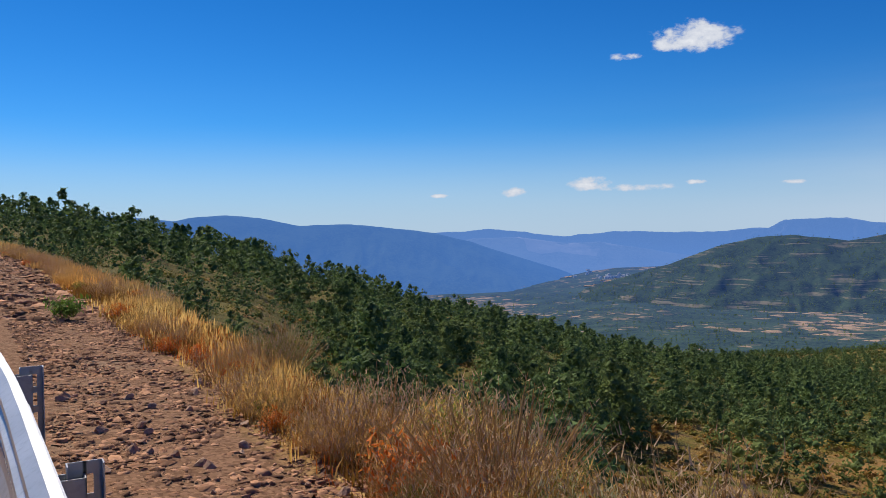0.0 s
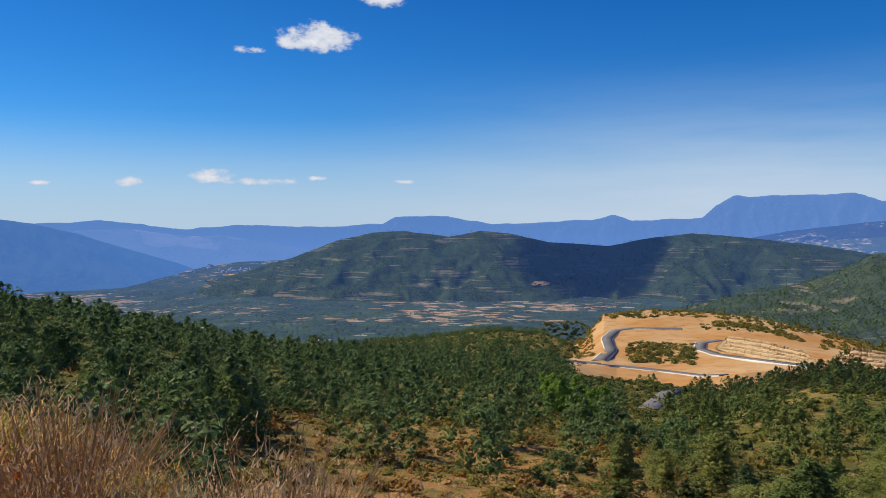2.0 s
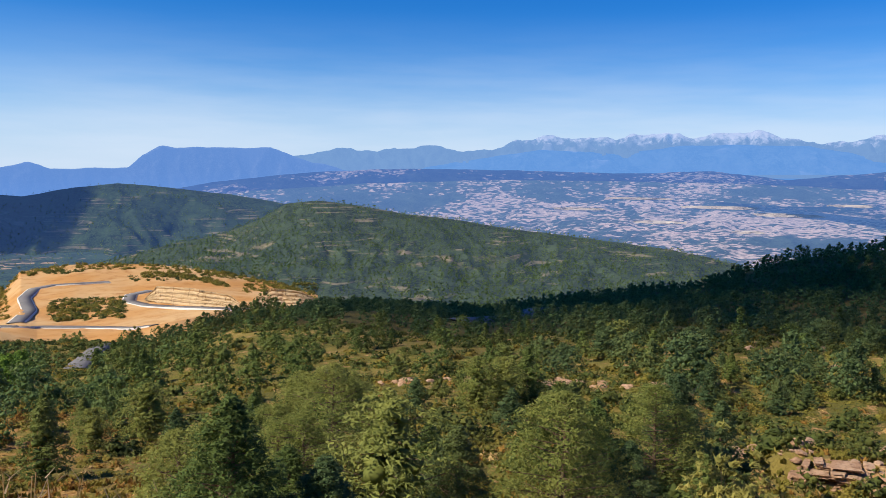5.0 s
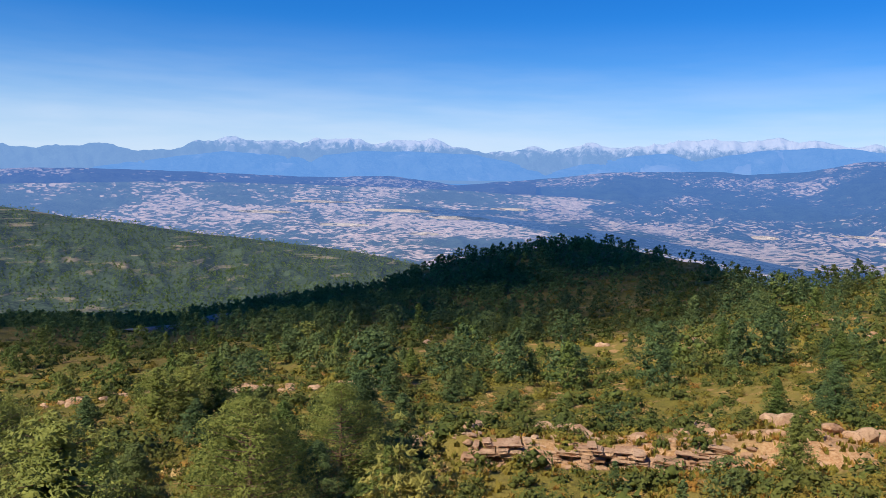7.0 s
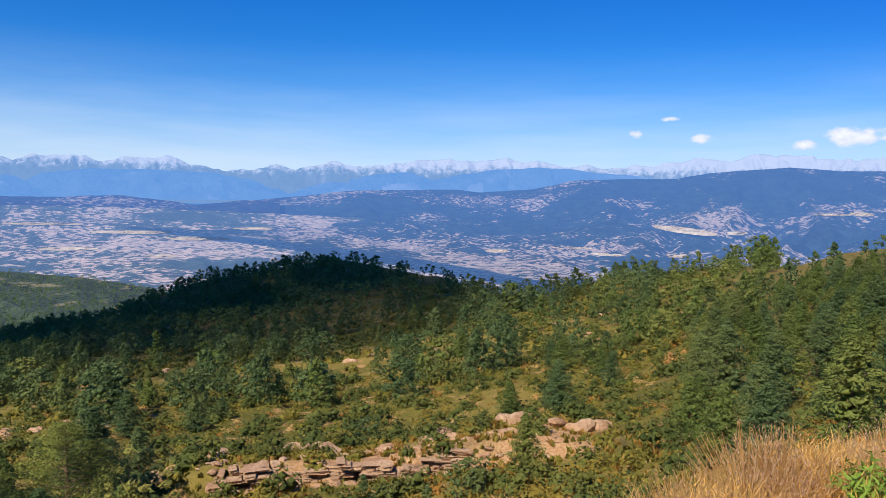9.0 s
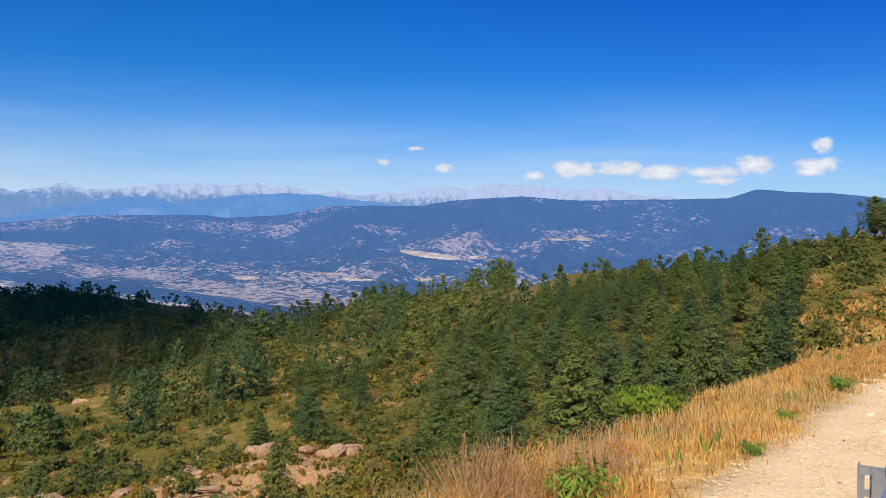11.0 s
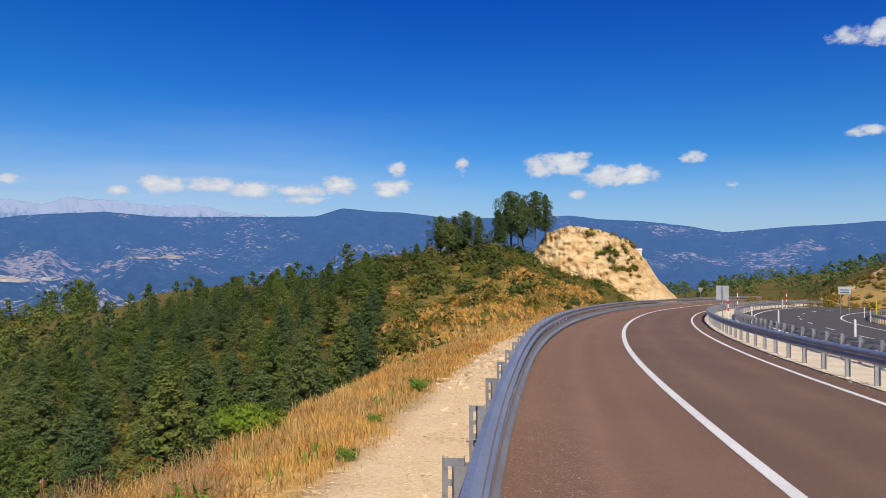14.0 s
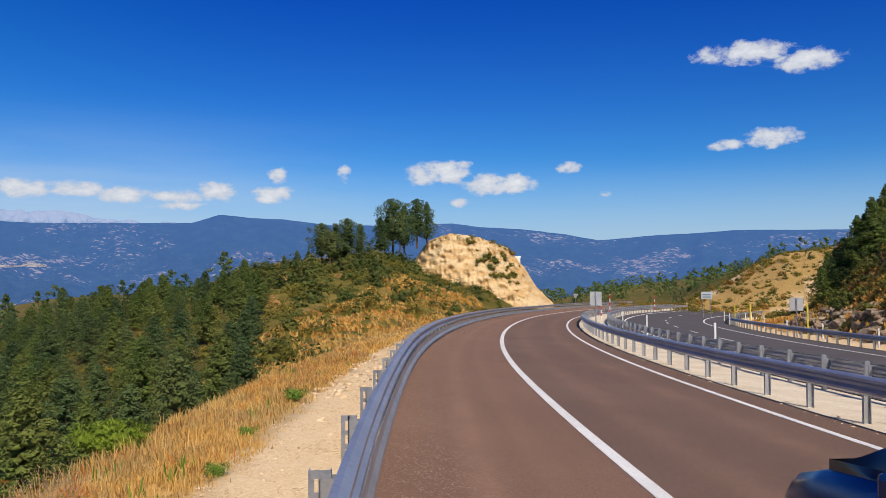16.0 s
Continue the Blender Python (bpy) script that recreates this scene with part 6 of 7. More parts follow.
az_s = np.linspace(33.3, 56.6, 240)
site_rows = []
for v in np.linspace(-0.25, 1.0, 60):
    f, b = np.interp(az_s, *SITE_FRONT), np.interp(az_s, *SITE_BACK)
    r = 430 + 380 * v * (1 if v > 0 else 0.5) + 0 * az_s
    z = EYE + r * np.tan(np.radians(f + (b - f) * v)) if v >= 0 else EYE + 430 * np.tan(np.radians(f)) + 60 * v
    site_rows.append((r, z + 0.9 * fbm(az_s * 9, r, 20, 3, 6.0)))
patch("ground_works", az_s, site_rows, M_SITE, "bare sandy ground of road works", "ground", "structure")


def valley_road(name, label, pts, width, mat, lift, z_land=False):
    P = []
    for k in range(len(pts) - 1):
        for f in np.linspace(0, 1, 12, endpoint=k == len(pts) - 2):
            a, e = pts[k][0] * (1 - f) + pts[k + 1][0] * f, pts[k][1] * (1 - f) + pts[k + 1][1] * f
            P.append(site_point(a, e))
    P = np.array(P)
    P[1:-1] = (P[:-2] + P[1:-1] + P[2:]) / 3
    d = np.gradient(P[:, :2], axis=0)
    d /= np.linalg.norm(d, axis=1)[:, None] + 1e-9
    side = np.column_stack([-d[:, 1], d[:, 0], 0 * d[:, 0]])
    vs, fs = [], []
    for p, w in zip(P, side):
        vs += [tuple(p + w * width / 2 + [0, 0, lift]), tuple(p - w * width / 2 + [0, 0, lift]), tuple(p - w * width / 2 - [0, 0, 0.8]), tuple(p + w * width / 2 - [0, 0, 0.8])]
    for k in range(len(P) - 1):
        b = 4 * k
        fs += [(b + 1, b, b + 4, b + 5), (b, b + 3, b + 7, b + 4), (b + 2, b + 1, b + 5, b + 6)]
    return thing(name, label, "road", kind="structure", data=mesh_from(name, vs, fs, mat, True))


M_NEWROAD = material("new_grey_asphalt", two_tone((0.13, 0.125, 0.125), (0.17, 0.165, 0.16), (0.20, 0.19, 0.18), 0.02, 0.4), 0.9)
M_KERB = material("white_concrete_kerb", two_tone((0.56, 0.53, 0.48), (0.64, 0.61, 0.56), (0.5, 0.45, 0.38), 0.05, 0.6), 0.8)
LOOP_A = [(37.3, -9.42), (38.1, -8.7), (37.8, -7.9), (38.4, -7.34), (39.6, -7.14), (42.85, -7.06)]
LOOP_B = [(51.5, -9.2), (50.05, -9.1), (46.7, -8.86), (45.1, -8.7), (44.0, -8.38), (44.15, -7.98), (45.4, -7.74)]
LOOP_C = [(34.2, -9.4), (35.7, -9.54), (37.6, -9.7), (40.9, -9.93), (44.15, -10.17), (45.6, -10.05)]
for pts, w in ((LOOP_A, 8), (LOOP_B, 8), (LOOP_C, 6)):
    valley_road("road_works", "new grey road loop with white kerbs", pts, w + 1.6, M_KERB, 0.45)
    valley_road("road_works", "new grey asphalt road loop", pts, w, M_NEWROAD, 0.6)
# stepped rock faces above the loops
def site_radius(a, e):
    f, b = np.interp(a, *SITE_FRONT), np.interp(a, *SITE_BACK)
    return 430 + 380 * np.clip((e - f) / np.maximum(b - f, 0.02), 0, 1)


def rock_face(label, az_c, base, hgt, seed):
    cut_rows = []
    r0 = np.minimum(site_radius(az_c, base), 700) - 8
    for v in np.linspace(-0.15, 1.3, 34):
        el = base + hgt * min(max(v, -0.15), 1.0) - max(v - 1.0, 0) * 0.5 * hgt
        r = r0 + 2.5 * np.floor(v * 4) + max(v - 1.0, 0) * 160
        cut_rows.append((r, EYE + r * np.tan(np.radians(el))))
    cut_rows = [(r + 2.2 * np.abs(fbm(az_c * 6, az_c * 0 + 0.25 * k, 1.2, 3, seed)), z) for k, (r, z) in enumerate(cut_rows)]
    ob = patch("rock_cutting", az_c, cut_rows, M_CUT, label, "cutting", "structure", 1.0, seed, 2.0, False)
    attribute(ob.data, "bed", np.repeat(np.linspace(-0.15, 1.3, 34), len(az_c)))


az_c = np.linspace(45.0, 51.6, 170)
rock_face("pale stepped rock cutting above the works", az_c, np.interp(az_c, [45.0, 48, 51.6], [-8.3, -8.75, -9.05]), np.interp(az_c, [45.0, 45.8, 48, 50.6, 51.6], [0.05, 1.0, 1.15, 0.8, 0.05]), 2.0)
az_c = np.linspace(51.8, 57.0, 130)
rock_face("pale rock cutting at the works' edge", az_c, np.interp(az_c, [51.8, 57.0], [-9.0, -8.85]), np.interp(az_c, [51.8, 53.4, 55.4, 57.0], [0.1, 1.25, 0.95, 0.05]), 7.0)
# scrub patches inside the works
V = [site_point(rnd.uniform(39.2, 43.8), rnd.uniform(-9.5, -8.1)) for k in range(170)] + [site_point(rnd.uniform(39, 41.2), -6.3 + rnd.uniform(-0.12, 0.12)) for k in range(40)] + \
    [site_point(rnd.uniform(44, 52), rnd.uniform(-7.1, -6.7)) for k in range(60)]
V = np.array(V)
forest("scrub", "dark scrub left standing inside the road works", V[:, 0], V[:, 1], LOW, M_SHRUB, 1.6, 3.4, 9, V[:, 2])
V = np.array([site_point(rnd.uniform(33.3, 36.9), rnd.uniform(-9.3, -6.8)) for k in range(260)] +
             [site_point(a, float(np.interp(a, *SITE_BACK)) + rnd.uniform(-0.35, 0.03)) for a in (rnd.uniform(33.6, 56.4) for k in range(420))] +
             [site_point(a, float(np.interp(a, [45, 47, 50.4], [-6.75, -6.75, -7.55])) + rnd.uniform(-0.1, 0.22)) for a in (rnd.uniform(44.8, 50.4) for k in range(150))] +
             [site_point(rnd.uniform(51.5, 56.6), rnd.uniform(-8.0, -7.4)) for k in range(120)] + [site_point(rnd.uniform(39.2, 43.6), rnd.uniform(-9.5, -8.2)) for k in range(140)])
forest("scrub", "olive scrub at the edges of the road works", V[:, 0], V[:, 1], LOW, M_BOX, 1.4, 4.0, 29, V[:, 2])

# a stand of fresh green broadleaf trees in the hollow
BROADLEAF = []
for h, rad in ((6.5, 2.3), (7.5, 2.2)):
    trunk, crown = pine_meshes(h, rad, 0.12, 30, 34, "round", M_POPLAR, 0.34, 0.11)
    BROADLEAF.append((("trunk", trunk), ("crown", crown)))
for k in range(20):
    a, r = rnd.uniform(33.2, 38.6), rnd.uniform(138, 172)
    px, py = math.sin(radians(a)) * r, math.cos(radians(a)) * r
    sc = rnd.uniform(0.75, 1.1)
    planted("broadleaf_tree", "fresh green broadleaf tree in the hollow", "tree", "broadleaf trees in the hollow", BROADLEAF[k % 2], px, py, (sc, sc, sc), rnd.uniform(0, 360), 0.1)

# lanes seen through the pines: an old track and a bend of the old road
def land_road(name, label, pts, width, mat):
    vs, fs = [], []
    A = np.array([(math.sin(radians(a)) * r, math.cos(radians(a)) * r) for a, r in pts])
    t = np.linspace(0, len(A) - 1, 40)
    x, y = np.interp(t, range(len(A)), A[:, 0]), np.interp(t, range(len(A)), A[:, 1])
    d = np.gradient(np.column_stack([x, y]), axis=0)
    d /= np.linalg.norm(d, axis=1)[:, None]
    L = land(x - d[:, 1] * width / 2, y + d[:, 0] * width / 2)
    R = land(x + d[:, 1] * width / 2, y - d[:, 0] * width / 2)
    z = np.maximum(L, R)
    z = np.convolve(np.pad(z, 4, mode="edge"), np.ones(9) / 9, mode="valid") + 0.7
    for k in range(40):
        w = np.array([-d[k, 1], d[k, 0]]) * width / 2
        vs += [(x[k] + w[0], y[k] + w[1], z[k]), (x[k] - w[0], y[k] - w[1], z[k]), (x[k] - w[0] * 1.5, y[k] - w[1] * 1.5, z[k] - 4), (x[k] + w[0] * 1.5, y[k] + w[1] * 1.5, z[k] - 4)]
    for k in range(39):
        b = 4 * k
        fs += [(b + 1, b, b + 4, b + 5), (b, b + 3, b + 7, b + 4), (b + 2, b + 1, b + 5, b + 6)]
    return thing(name, label, "road", kind="structure", data=mesh_from(name, vs, fs, mat, True))


land_road("road_bend", "bend of the old grey road among pines", [(66.5, 268), (68.7, 285), (70.4, 305), (72.4, 330), (74.5, 345)], 9, M_NEWROAD)
land_road("road_track", "grey lane climbing between banks", [(40.6, 205), (41.3, 235), (42.3, 280), (43.0, 340), (43.6, 400)], 5, M_NEWROAD)

# ---- rock ledges on the slope ----
ledge = thing("rock_ledge", "layered red sandstone ledge on the scrubby slope", "rock ledge")
SLABS = []
for k in range(5):
    me = made("slab", [box(-0.5, -0.5, -0.5, 0.5, 0.5, 0.5, 0.06)], M_LEDGE)
    g = np.random.default_rng(k)
    for v in me.vertices:
        v.co += Vector(g.normal(0, 0.085, 3))
    SLABS.append(me)
def ledge_base(a):
    """The slope's mean height under the ledge."""
    b = np.radians(a + np.linspace(-2.5, 2.5, 7))
    return float(land(np.sin(b) * 44.8, np.cos(b) * 44.8).mean())


for course in range(8):
    a = 88.6 + rnd.uniform(0, 0.8)
    while a < 107:
        wid = rnd.uniform(0.25, 0.6) if rnd.random() < 0.5 else rnd.uniform(0.6, 1.3)
        r = 45.5 + 0.06 * course + 0.5 * math.sin(a * 0.55) + 0.3 * math.sin(a * 1.9) + rnd.uniform(-0.38, 0.38)
        a += math.degrees((wid + rnd.uniform(0.0, 0.10)) / r)
        if course > 5.6 + 1.6 * math.sin(a * 0.9) + 1.0 * math.sin(a * 2.3) - 2.0 * max(0, a - 100) / 7 or rnd.random() < 0.06:
            continue
        ob = part("slab", rnd.choice(SLABS), ledge)
        ob.matrix_local = pose(math.sin(radians(a)) * r, math.cos(radians(a)) * r, ledge_base(a) - 0.15 + 0.185 * course, rnd.uniform(-2, 2), rnd.uniform(-1.5, 1.5), -a + rnd.uniform(-7, 7)) @ \
            Matrix.Diagonal((wid * 1.02, rnd.uniform(0.7, 1.5), rnd.uniform(0.11, 0.21), 1))
for k in range(120):
    a, r = rnd.uniform(88.5, 114), rnd.gauss(45.0, 0.7) + (3.5 if rnd.random() < 0.4 else 0)
    boulder("ledge_rock", "broken red sandstone block below the ledge", "blocks below the ledge", rnd.choice(PALE_ROCKS), math.sin(radians(a)) * r, math.cos(radians(a)) * r,
            rnd.uniform(0.12, 0.4), rnd.uniform(0, 360), sink=0.2)
for k in range(130):
    a = rnd.choice((rnd.uniform(60, 84), rnd.uniform(86, 118)))
    r = 87 + 0.45 * (84 - a) + rnd.gauss(0, 2.2) if a < 85 else rnd.choice((rnd.uniform(50, 56), rnd.uniform(120, 150)))
    px, py = math.sin(radians(a)) * r, math.cos(radians(a)) * r
    boulder("rock_slab", "pale weathered rock slab among the scrub", "rock slabs on the slope", rnd.choice(PALE_ROCKS), px, py, rnd.uniform(0.4, 1.15), rnd.uniform(0, 360), sink=0.22)

# ---- the verge: stones, dry grass and small plants ----
def pebbles(name, label, n, s0, s1, o0, o1, lo, hi, seed, mat):
    g = np.random.default_rng(seed)
    s = s0 + (s1 - s0) * g.uniform(0, 1, n)
    o = g.uniform(o0, o1, n)
    x, y = on_line(s, o)
    z = land(x, y)
    base = np.array([(-1, -1, -0.6), (1, -1, -0.6), (1, 1, -0.6), (-1, 1, -0.6), (-0.7, -0.7, 0.6), (0.7, -0.7, 0.6), (0.7, 0.7, 0.6), (-0.7, 0.7, 0.6)]) * 0.5
    quad = np.array([(0, 1, 5, 4), (1, 2, 6, 5), (2, 3, 7, 6), (3, 0, 4, 7), (4, 5, 6, 7)])
    size = lo * (hi / lo) ** (g.uniform(0, 1, n) ** 2.8)
    V = base[None] * size[:, None, None] * g.uniform(0.6, 1.4, (n, 1, 3)) + g.normal(0, 0.21, (n, 8, 3)) * size[:, None, None]
    t = g.uniform(0, 6.28, n)
    X = V[..., 0] * np.cos(t)[:, None] - V[..., 1] * np.sin(t)[:, None] + x[:, None]
    Y = V[..., 0] * np.sin(t)[:, None] + V[..., 1] * np.cos(t)[:, None] + y[:, None]
    Z = V[..., 2] * 0.42 + z[:, None] + size[:, None] * 0.10
    F = (quad[None] + 8 * np.arange(n)[:, None, None]).reshape(-1, 4)
    return thing(name, label, "gravel", kind="stuff", data=mesh_from(name, np.stack([X, Y, Z], -1).reshape(-1, 3), F, mat))


def chip_mat(name, a, b, c):
    def build(N, p):
        isl = N.add("ShaderNodeNewGeometry").outputs["Random Per Island"]
        col = N.mix(isl, a, b)
        col = N.mix(N.step(N.noise(p, 14.0, 4.0), 0.5, 0.8), col, c)
        return col, N.noise(p, 60.0, 4.0), 0.004
    return material(name, build, 0.92, spec=0.15)


M_CHIP_RED = chip_mat("reddish_stone_chips", (0.10, 0.05, 0.03), (0.50, 0.27, 0.155), (0.31, 0.15, 0.08))
M_CHIP_PALE = chip_mat("pale_stone_chips", (0.58, 0.40, 0.22), (0.84, 0.64, 0.42), (0.68, 0.49, 0.29))
pebbles("gravel", "reddish broken stone on the verge", 27000, -14, -1.2, -2.0, -0.16, 0.008, 0.07, 1, M_CHIP_RED)
pebbles("gravel", "reddish broken stone farther along the verge", 4500, -50, -14, -2.2, -0.16, 0.04, 0.2, 2, M_CHIP_RED)
pebbles("gravel", "pale stone chips on the verge", 17000, 0.5, 16, -1.7, -0.14, 0.006, 0.032, 3, M_CHIP_PALE)
pebbles("gravel", "pale stone chips farther along the verge", 2500, 14, 45, -1.7, -0.14, 0.03, 0.14, 4, M_CHIP_PALE)
pebbles("gravel", "stones along the ragged edge of the median", 1100, 4, 70, 7.0, 7.5, 0.015, 0.055, 5, M_CHIP_PALE)
for k in range(70):
    s, o = rnd.uniform(-9, -2.2), rnd.uniform(-1.8, -0.35)
    px, py = on_line(s, o)
    boulder("stone", "broken reddish-grey stone on the gravel verge", "stones on the verge", rnd.choice(STONES), float(px), float(py), rnd.uniform(0.035, 0.10), rnd.uniform(0, 360), sink=0.25)
PALE_STONES = [with_material(boulder_mesh(k + 60, 0.55, 2, 0.5, 9), M_CHIP_PALE) for k in range(4)]
for k in range(9):
    s, o = rnd.uniform(4, 22), rnd.uniform(-1.5, -0.3)
    px, py = on_line(s, o)
    boulder("stone", "pale stone on the gravel verge", "pale stones on the verge", rnd.choice(PALE_STONES), float(px), float(py), rnd.uniform(0.03, 0.10), rnd.uniform(0, 360), sink=0.25)


def grass(name, label, n, s0, s1, near, far, lo, hi, mat, seed, per=12, width=0.006, lean=0.35, thin=1.0):
    """Tufts of bent blades between two offsets from the rail."""
    g = np.random.default_rng(seed)
    s = s0 + (s1 - s0) * g.uniform(0, 1, n)
    o = near + (far - near) * g.uniform(0, 1, n) ** thin
    x, y = on_line(s, o)
    clump = fbm(x, y, 1.3, 2, 30.0 + seed)
    k = (clump > g.uniform(-0.45, 0.5, n)) & (abs(o - near) > g.uniform(0, 0.55, n) * (abs(far - near) < 8))
    x, y, o = x[k], y[k], o[k]
    z = land(x, y)
    X, Y, Zb = (np.repeat(v, per) for v in (x, y, z))
    m = len(X)
    X, Y = X + g.normal(0, 0.07, m), Y + g.normal(0, 0.07, m)
    H = g.uniform(lo, hi, m) * np.repeat(np.clip(0.4 + abs(o - near) / 0.8, 0.4, 1.0), per)
    a = g.uniform(0, 6.28, m)
    dx, dy = np.cos(a), np.sin(a)
    L = H * np.abs(g.normal(0, lean, m))
    w = width * g.uniform(0.7, 1.6, m) * (1 + np.hypot(X, Y) / 14)
    P = np.stack([np.column_stack([X - dy * w, Y + dx * w, Zb - 0.04]), np.column_stack([X + dy * w, Y - dx * w, Zb - 0.04]),
                  np.column_stack([X + dx * L * 0.4 + dy * w * 0.8, Y + dy * L * 0.4 - dx * w * 0.8, Zb + H * 0.6]),
                  np.column_stack([X + dx * L * 0.4 - dy * w * 0.8, Y + dy * L * 0.4 + dx * w * 0.8, Zb + H * 0.6]),
                  np.column_stack([X + dx * L, Y + dy * L, Zb + H])], 1).reshape(-1, 3)
    b = 5 * np.arange(m)[:, None]
    F = np.concatenate([b + np.array([[0, 1, 2]]), b + np.array([[0, 2, 3]]), b + np.array([[3, 2, 4]])])
    return thing(name, label, "heath" if "heath" in name else "dry grass", kind="stuff", data=mesh_from(name, P, F, mat))


grass("dry_grass", "golden dry grass along the verge", 5200, 4.0, 24, -1.35, -3.6, 0.03, 0.14, M_STRAW, 1, 14, 0.0026, 0.8)
grass("dry_grass", "tall golden tussocks along the verge", 260, 4.0, 24, -1.9, -3.6, 0.10, 0.28, M_STRAW, 21, 20, 0.0022, 0.6)
grass("dry_grass", "orange-brown dry stalks along the verge", 1900, 4.0, 26, -1.45, -3.6, 0.05, 0.20, M_STRAW_BROWN, 11, 11, 0.0028, 0.8)
grass("dry_grass", "orange dry weeds along the verge", 220, 4.0, 30, -1.5, -3.6, 0.05, 0.18, M_RUST, 22, 8, 0.0028, 0.8)
grass("dry_grass", "golden dry grass farther along the verge", 4200, 22, 95, -1.35, -5.5, 0.04, 0.20, M_STRAW, 2, 9, 0.006, 0.6)
grass("dry_grass", "brown dry grass farther along the verge", 3000, 22, 95, -1.8, -7.0, 0.06, 0.24, M_STRAW_BROWN, 12, 9, 0.006, 0.6)
grass("dry_grass", "pale dry grass at the slope's edge", 480, 2.4, 6.5, -2.0, -3.0, 0.10, 0.42, M_STRAW, 3, 14, 0.0025, 0.6)
grass("dry_grass", "brown dry stalks at the slope's edge", 180, 2.4, 6.5, -2.0, -3.0, 0.10, 0.40, M_STRAW_BROWN, 33, 12, 0.0025, 0.6)
grass("dry_grass", "brown and golden dry grass beside the stony verge", 4200, -20, -3.2, -1.55, -2.7, 0.05, 0.24, M_HEATH, 4, 12, 0.004, 0.5)
grass("dry_grass", "golden stalks beside the stony verge", 1500, -24, -3.0, -1.6, -2.7, 0.08, 0.34, M_STRAW, 5, 8, 0.0035, 0.4)
grass("dry_grass", "brown grass farther along the stony verge", 3600, -80, -18, -1.7, -4.0, 0.12, 0.42, M_STRAW_BROWN, 6, 8, 0.006)
grass("green_grass", "green weeds among the dry grass", 150, -18, 24, -1.5, -3.2, 0.06, 0.22, M_POPLAR, 7, 10, 0.006)
grass("dry_grass", "dry grass on the bank above the far road", 6500, 26, 110, 24.8, 46, 0.15, 0.45, M_STRAW, 8, 7, 0.014, 0.6)
grass("dry_grass", "low dry grass below the rim", 2600, -3.8, 3.0, -1.9, -3.2, 0.06, 0.26, M_STRAW, 9, 10, 0.0035, 0.5)
grass("dry_grass", "orange weeds beside the stony verge", 1100, -16, -1.5, -1.6, -2.8, 0.05, 0.22, M_RUST, 23, 8, 0.003, 0.7)
grass("low_heath", "low olive heath plants on the slope", 9000, -22, 34, -5.5, -46, 0.10, 0.34, M_BOX, 31, 8, 0.016, 0.7)
grass("low_heath", "low russet and golden tufts on the slope", 4500, -22, 34, -5.5, -46, 0.10, 0.36, M_HEATH, 32, 8, 0.014, 0.7)
grass("dry_grass", "dry golden grass on the knoll's slope", 4200, 28, 100, -5.0, -16, 0.12, 0.4, M_STRAW, 13, 7, 0.012, 0.6)


def weed(rad, h, leaf, n, per, size, width, stem_mat, upright=0.5):
    """Stems and foliage of a small plant."""
    tips = []
    for k in range(n):
        a, q = rng.uniform(0, 6.28), math.sqrt(rng.uniform(0.02, 1))
        tips.append((math.cos(a) * rad * q, math.sin(a) * rad * q, h * rng.uniform(0.55, 1.0) * (1.05 - 0.4 * q)))
    stems = [tube((t[0] * 0.12, t[1] * 0.12, -0.05), t, 0.0035, 0.0015, 4) for t in tips]
    pts = np.concatenate([np.array(tips) * f + np.array([0, 0, 0]) for f in (0.5, 0.68, 0.84, 1.0)])
    v, f = tufts(pts, per, size, width, upright, 0.05)
    return ("woody_base", made("woody_base", stems, stem_mat)), ("foliage", mesh_from("foliage", v, f, leaf))


M_GREYLEAF = leafy("grey_green_leaves", (0.26, 0.25, 0.12), (0.46, 0.42, 0.24), (0.5, 0.38, 0.22), 0.4)
M_PINKTWIG = leafy("pinkish_seed_heads", (0.38, 0.25, 0.15), (0.60, 0.44, 0.28), (0.62, 0.36, 0.18), 0.4)
M_LIME = leafy("yellow_green_leaves", (0.14, 0.17, 0.02), (0.30, 0.32, 0.05), (0.36, 0.32, 0.05), 0.35)
M_FRESH = leafy("bright_green_leaves", (0.13, 0.20, 0.02), (0.30, 0.40, 0.045), (0.36, 0.38, 0.05), 0.4)
RUST = weed(0.20, 0.34, M_RUST, 26, 6, 0.035, 0.009, M_TWIG)
GREEN = weed(0.28, 0.45, M_POPLAR, 26, 6, 0.06, 0.014, M_BARK)
LIME = weed(0.32, 0.70, M_LIME, 34, 8, 0.038, 0.008, M_BARK)
GREYBUSH = weed(0.5, 0.62, M_PINKTWIG, 110, 4, 0.028, 0.005, M_STRAW_BROWN, 0.9)
TWIGGY = weed(0.5, 0.7, M_PINKTWIG, 110, 2, 0.04, 0.003, M_STRAW_BROWN, 0.9)
GOLDBUSH = weed(0.4, 0.55, M_STRAW, 90, 4, 0.04, 0.004, M_STRAW_BROWN, 0.9)
ROUNDGREEN = weed(0.85, 0.95, M_FRESH, 170, 10, 0.08, 0.022, M_BARK)
MULLEIN = weed(0.26, 0.85, M_GREYLEAF, 12, 12, 0.030, 0.005, M_STRAW_BROWN, 1.2)


M_OLIVE = leafy("olive_leaves", (0.16, 0.17, 0.035), (0.38, 0.36, 0.10), (0.50, 0.38, 0.10), 0.38)
SAPLING = weed(0.8, 4.6, M_OLIVE, 46, 26, 0.13, 0.028, M_BARK)


def at_bearing(a, r):
    return math.sin(radians(a)) * r, math.cos(radians(a)) * r


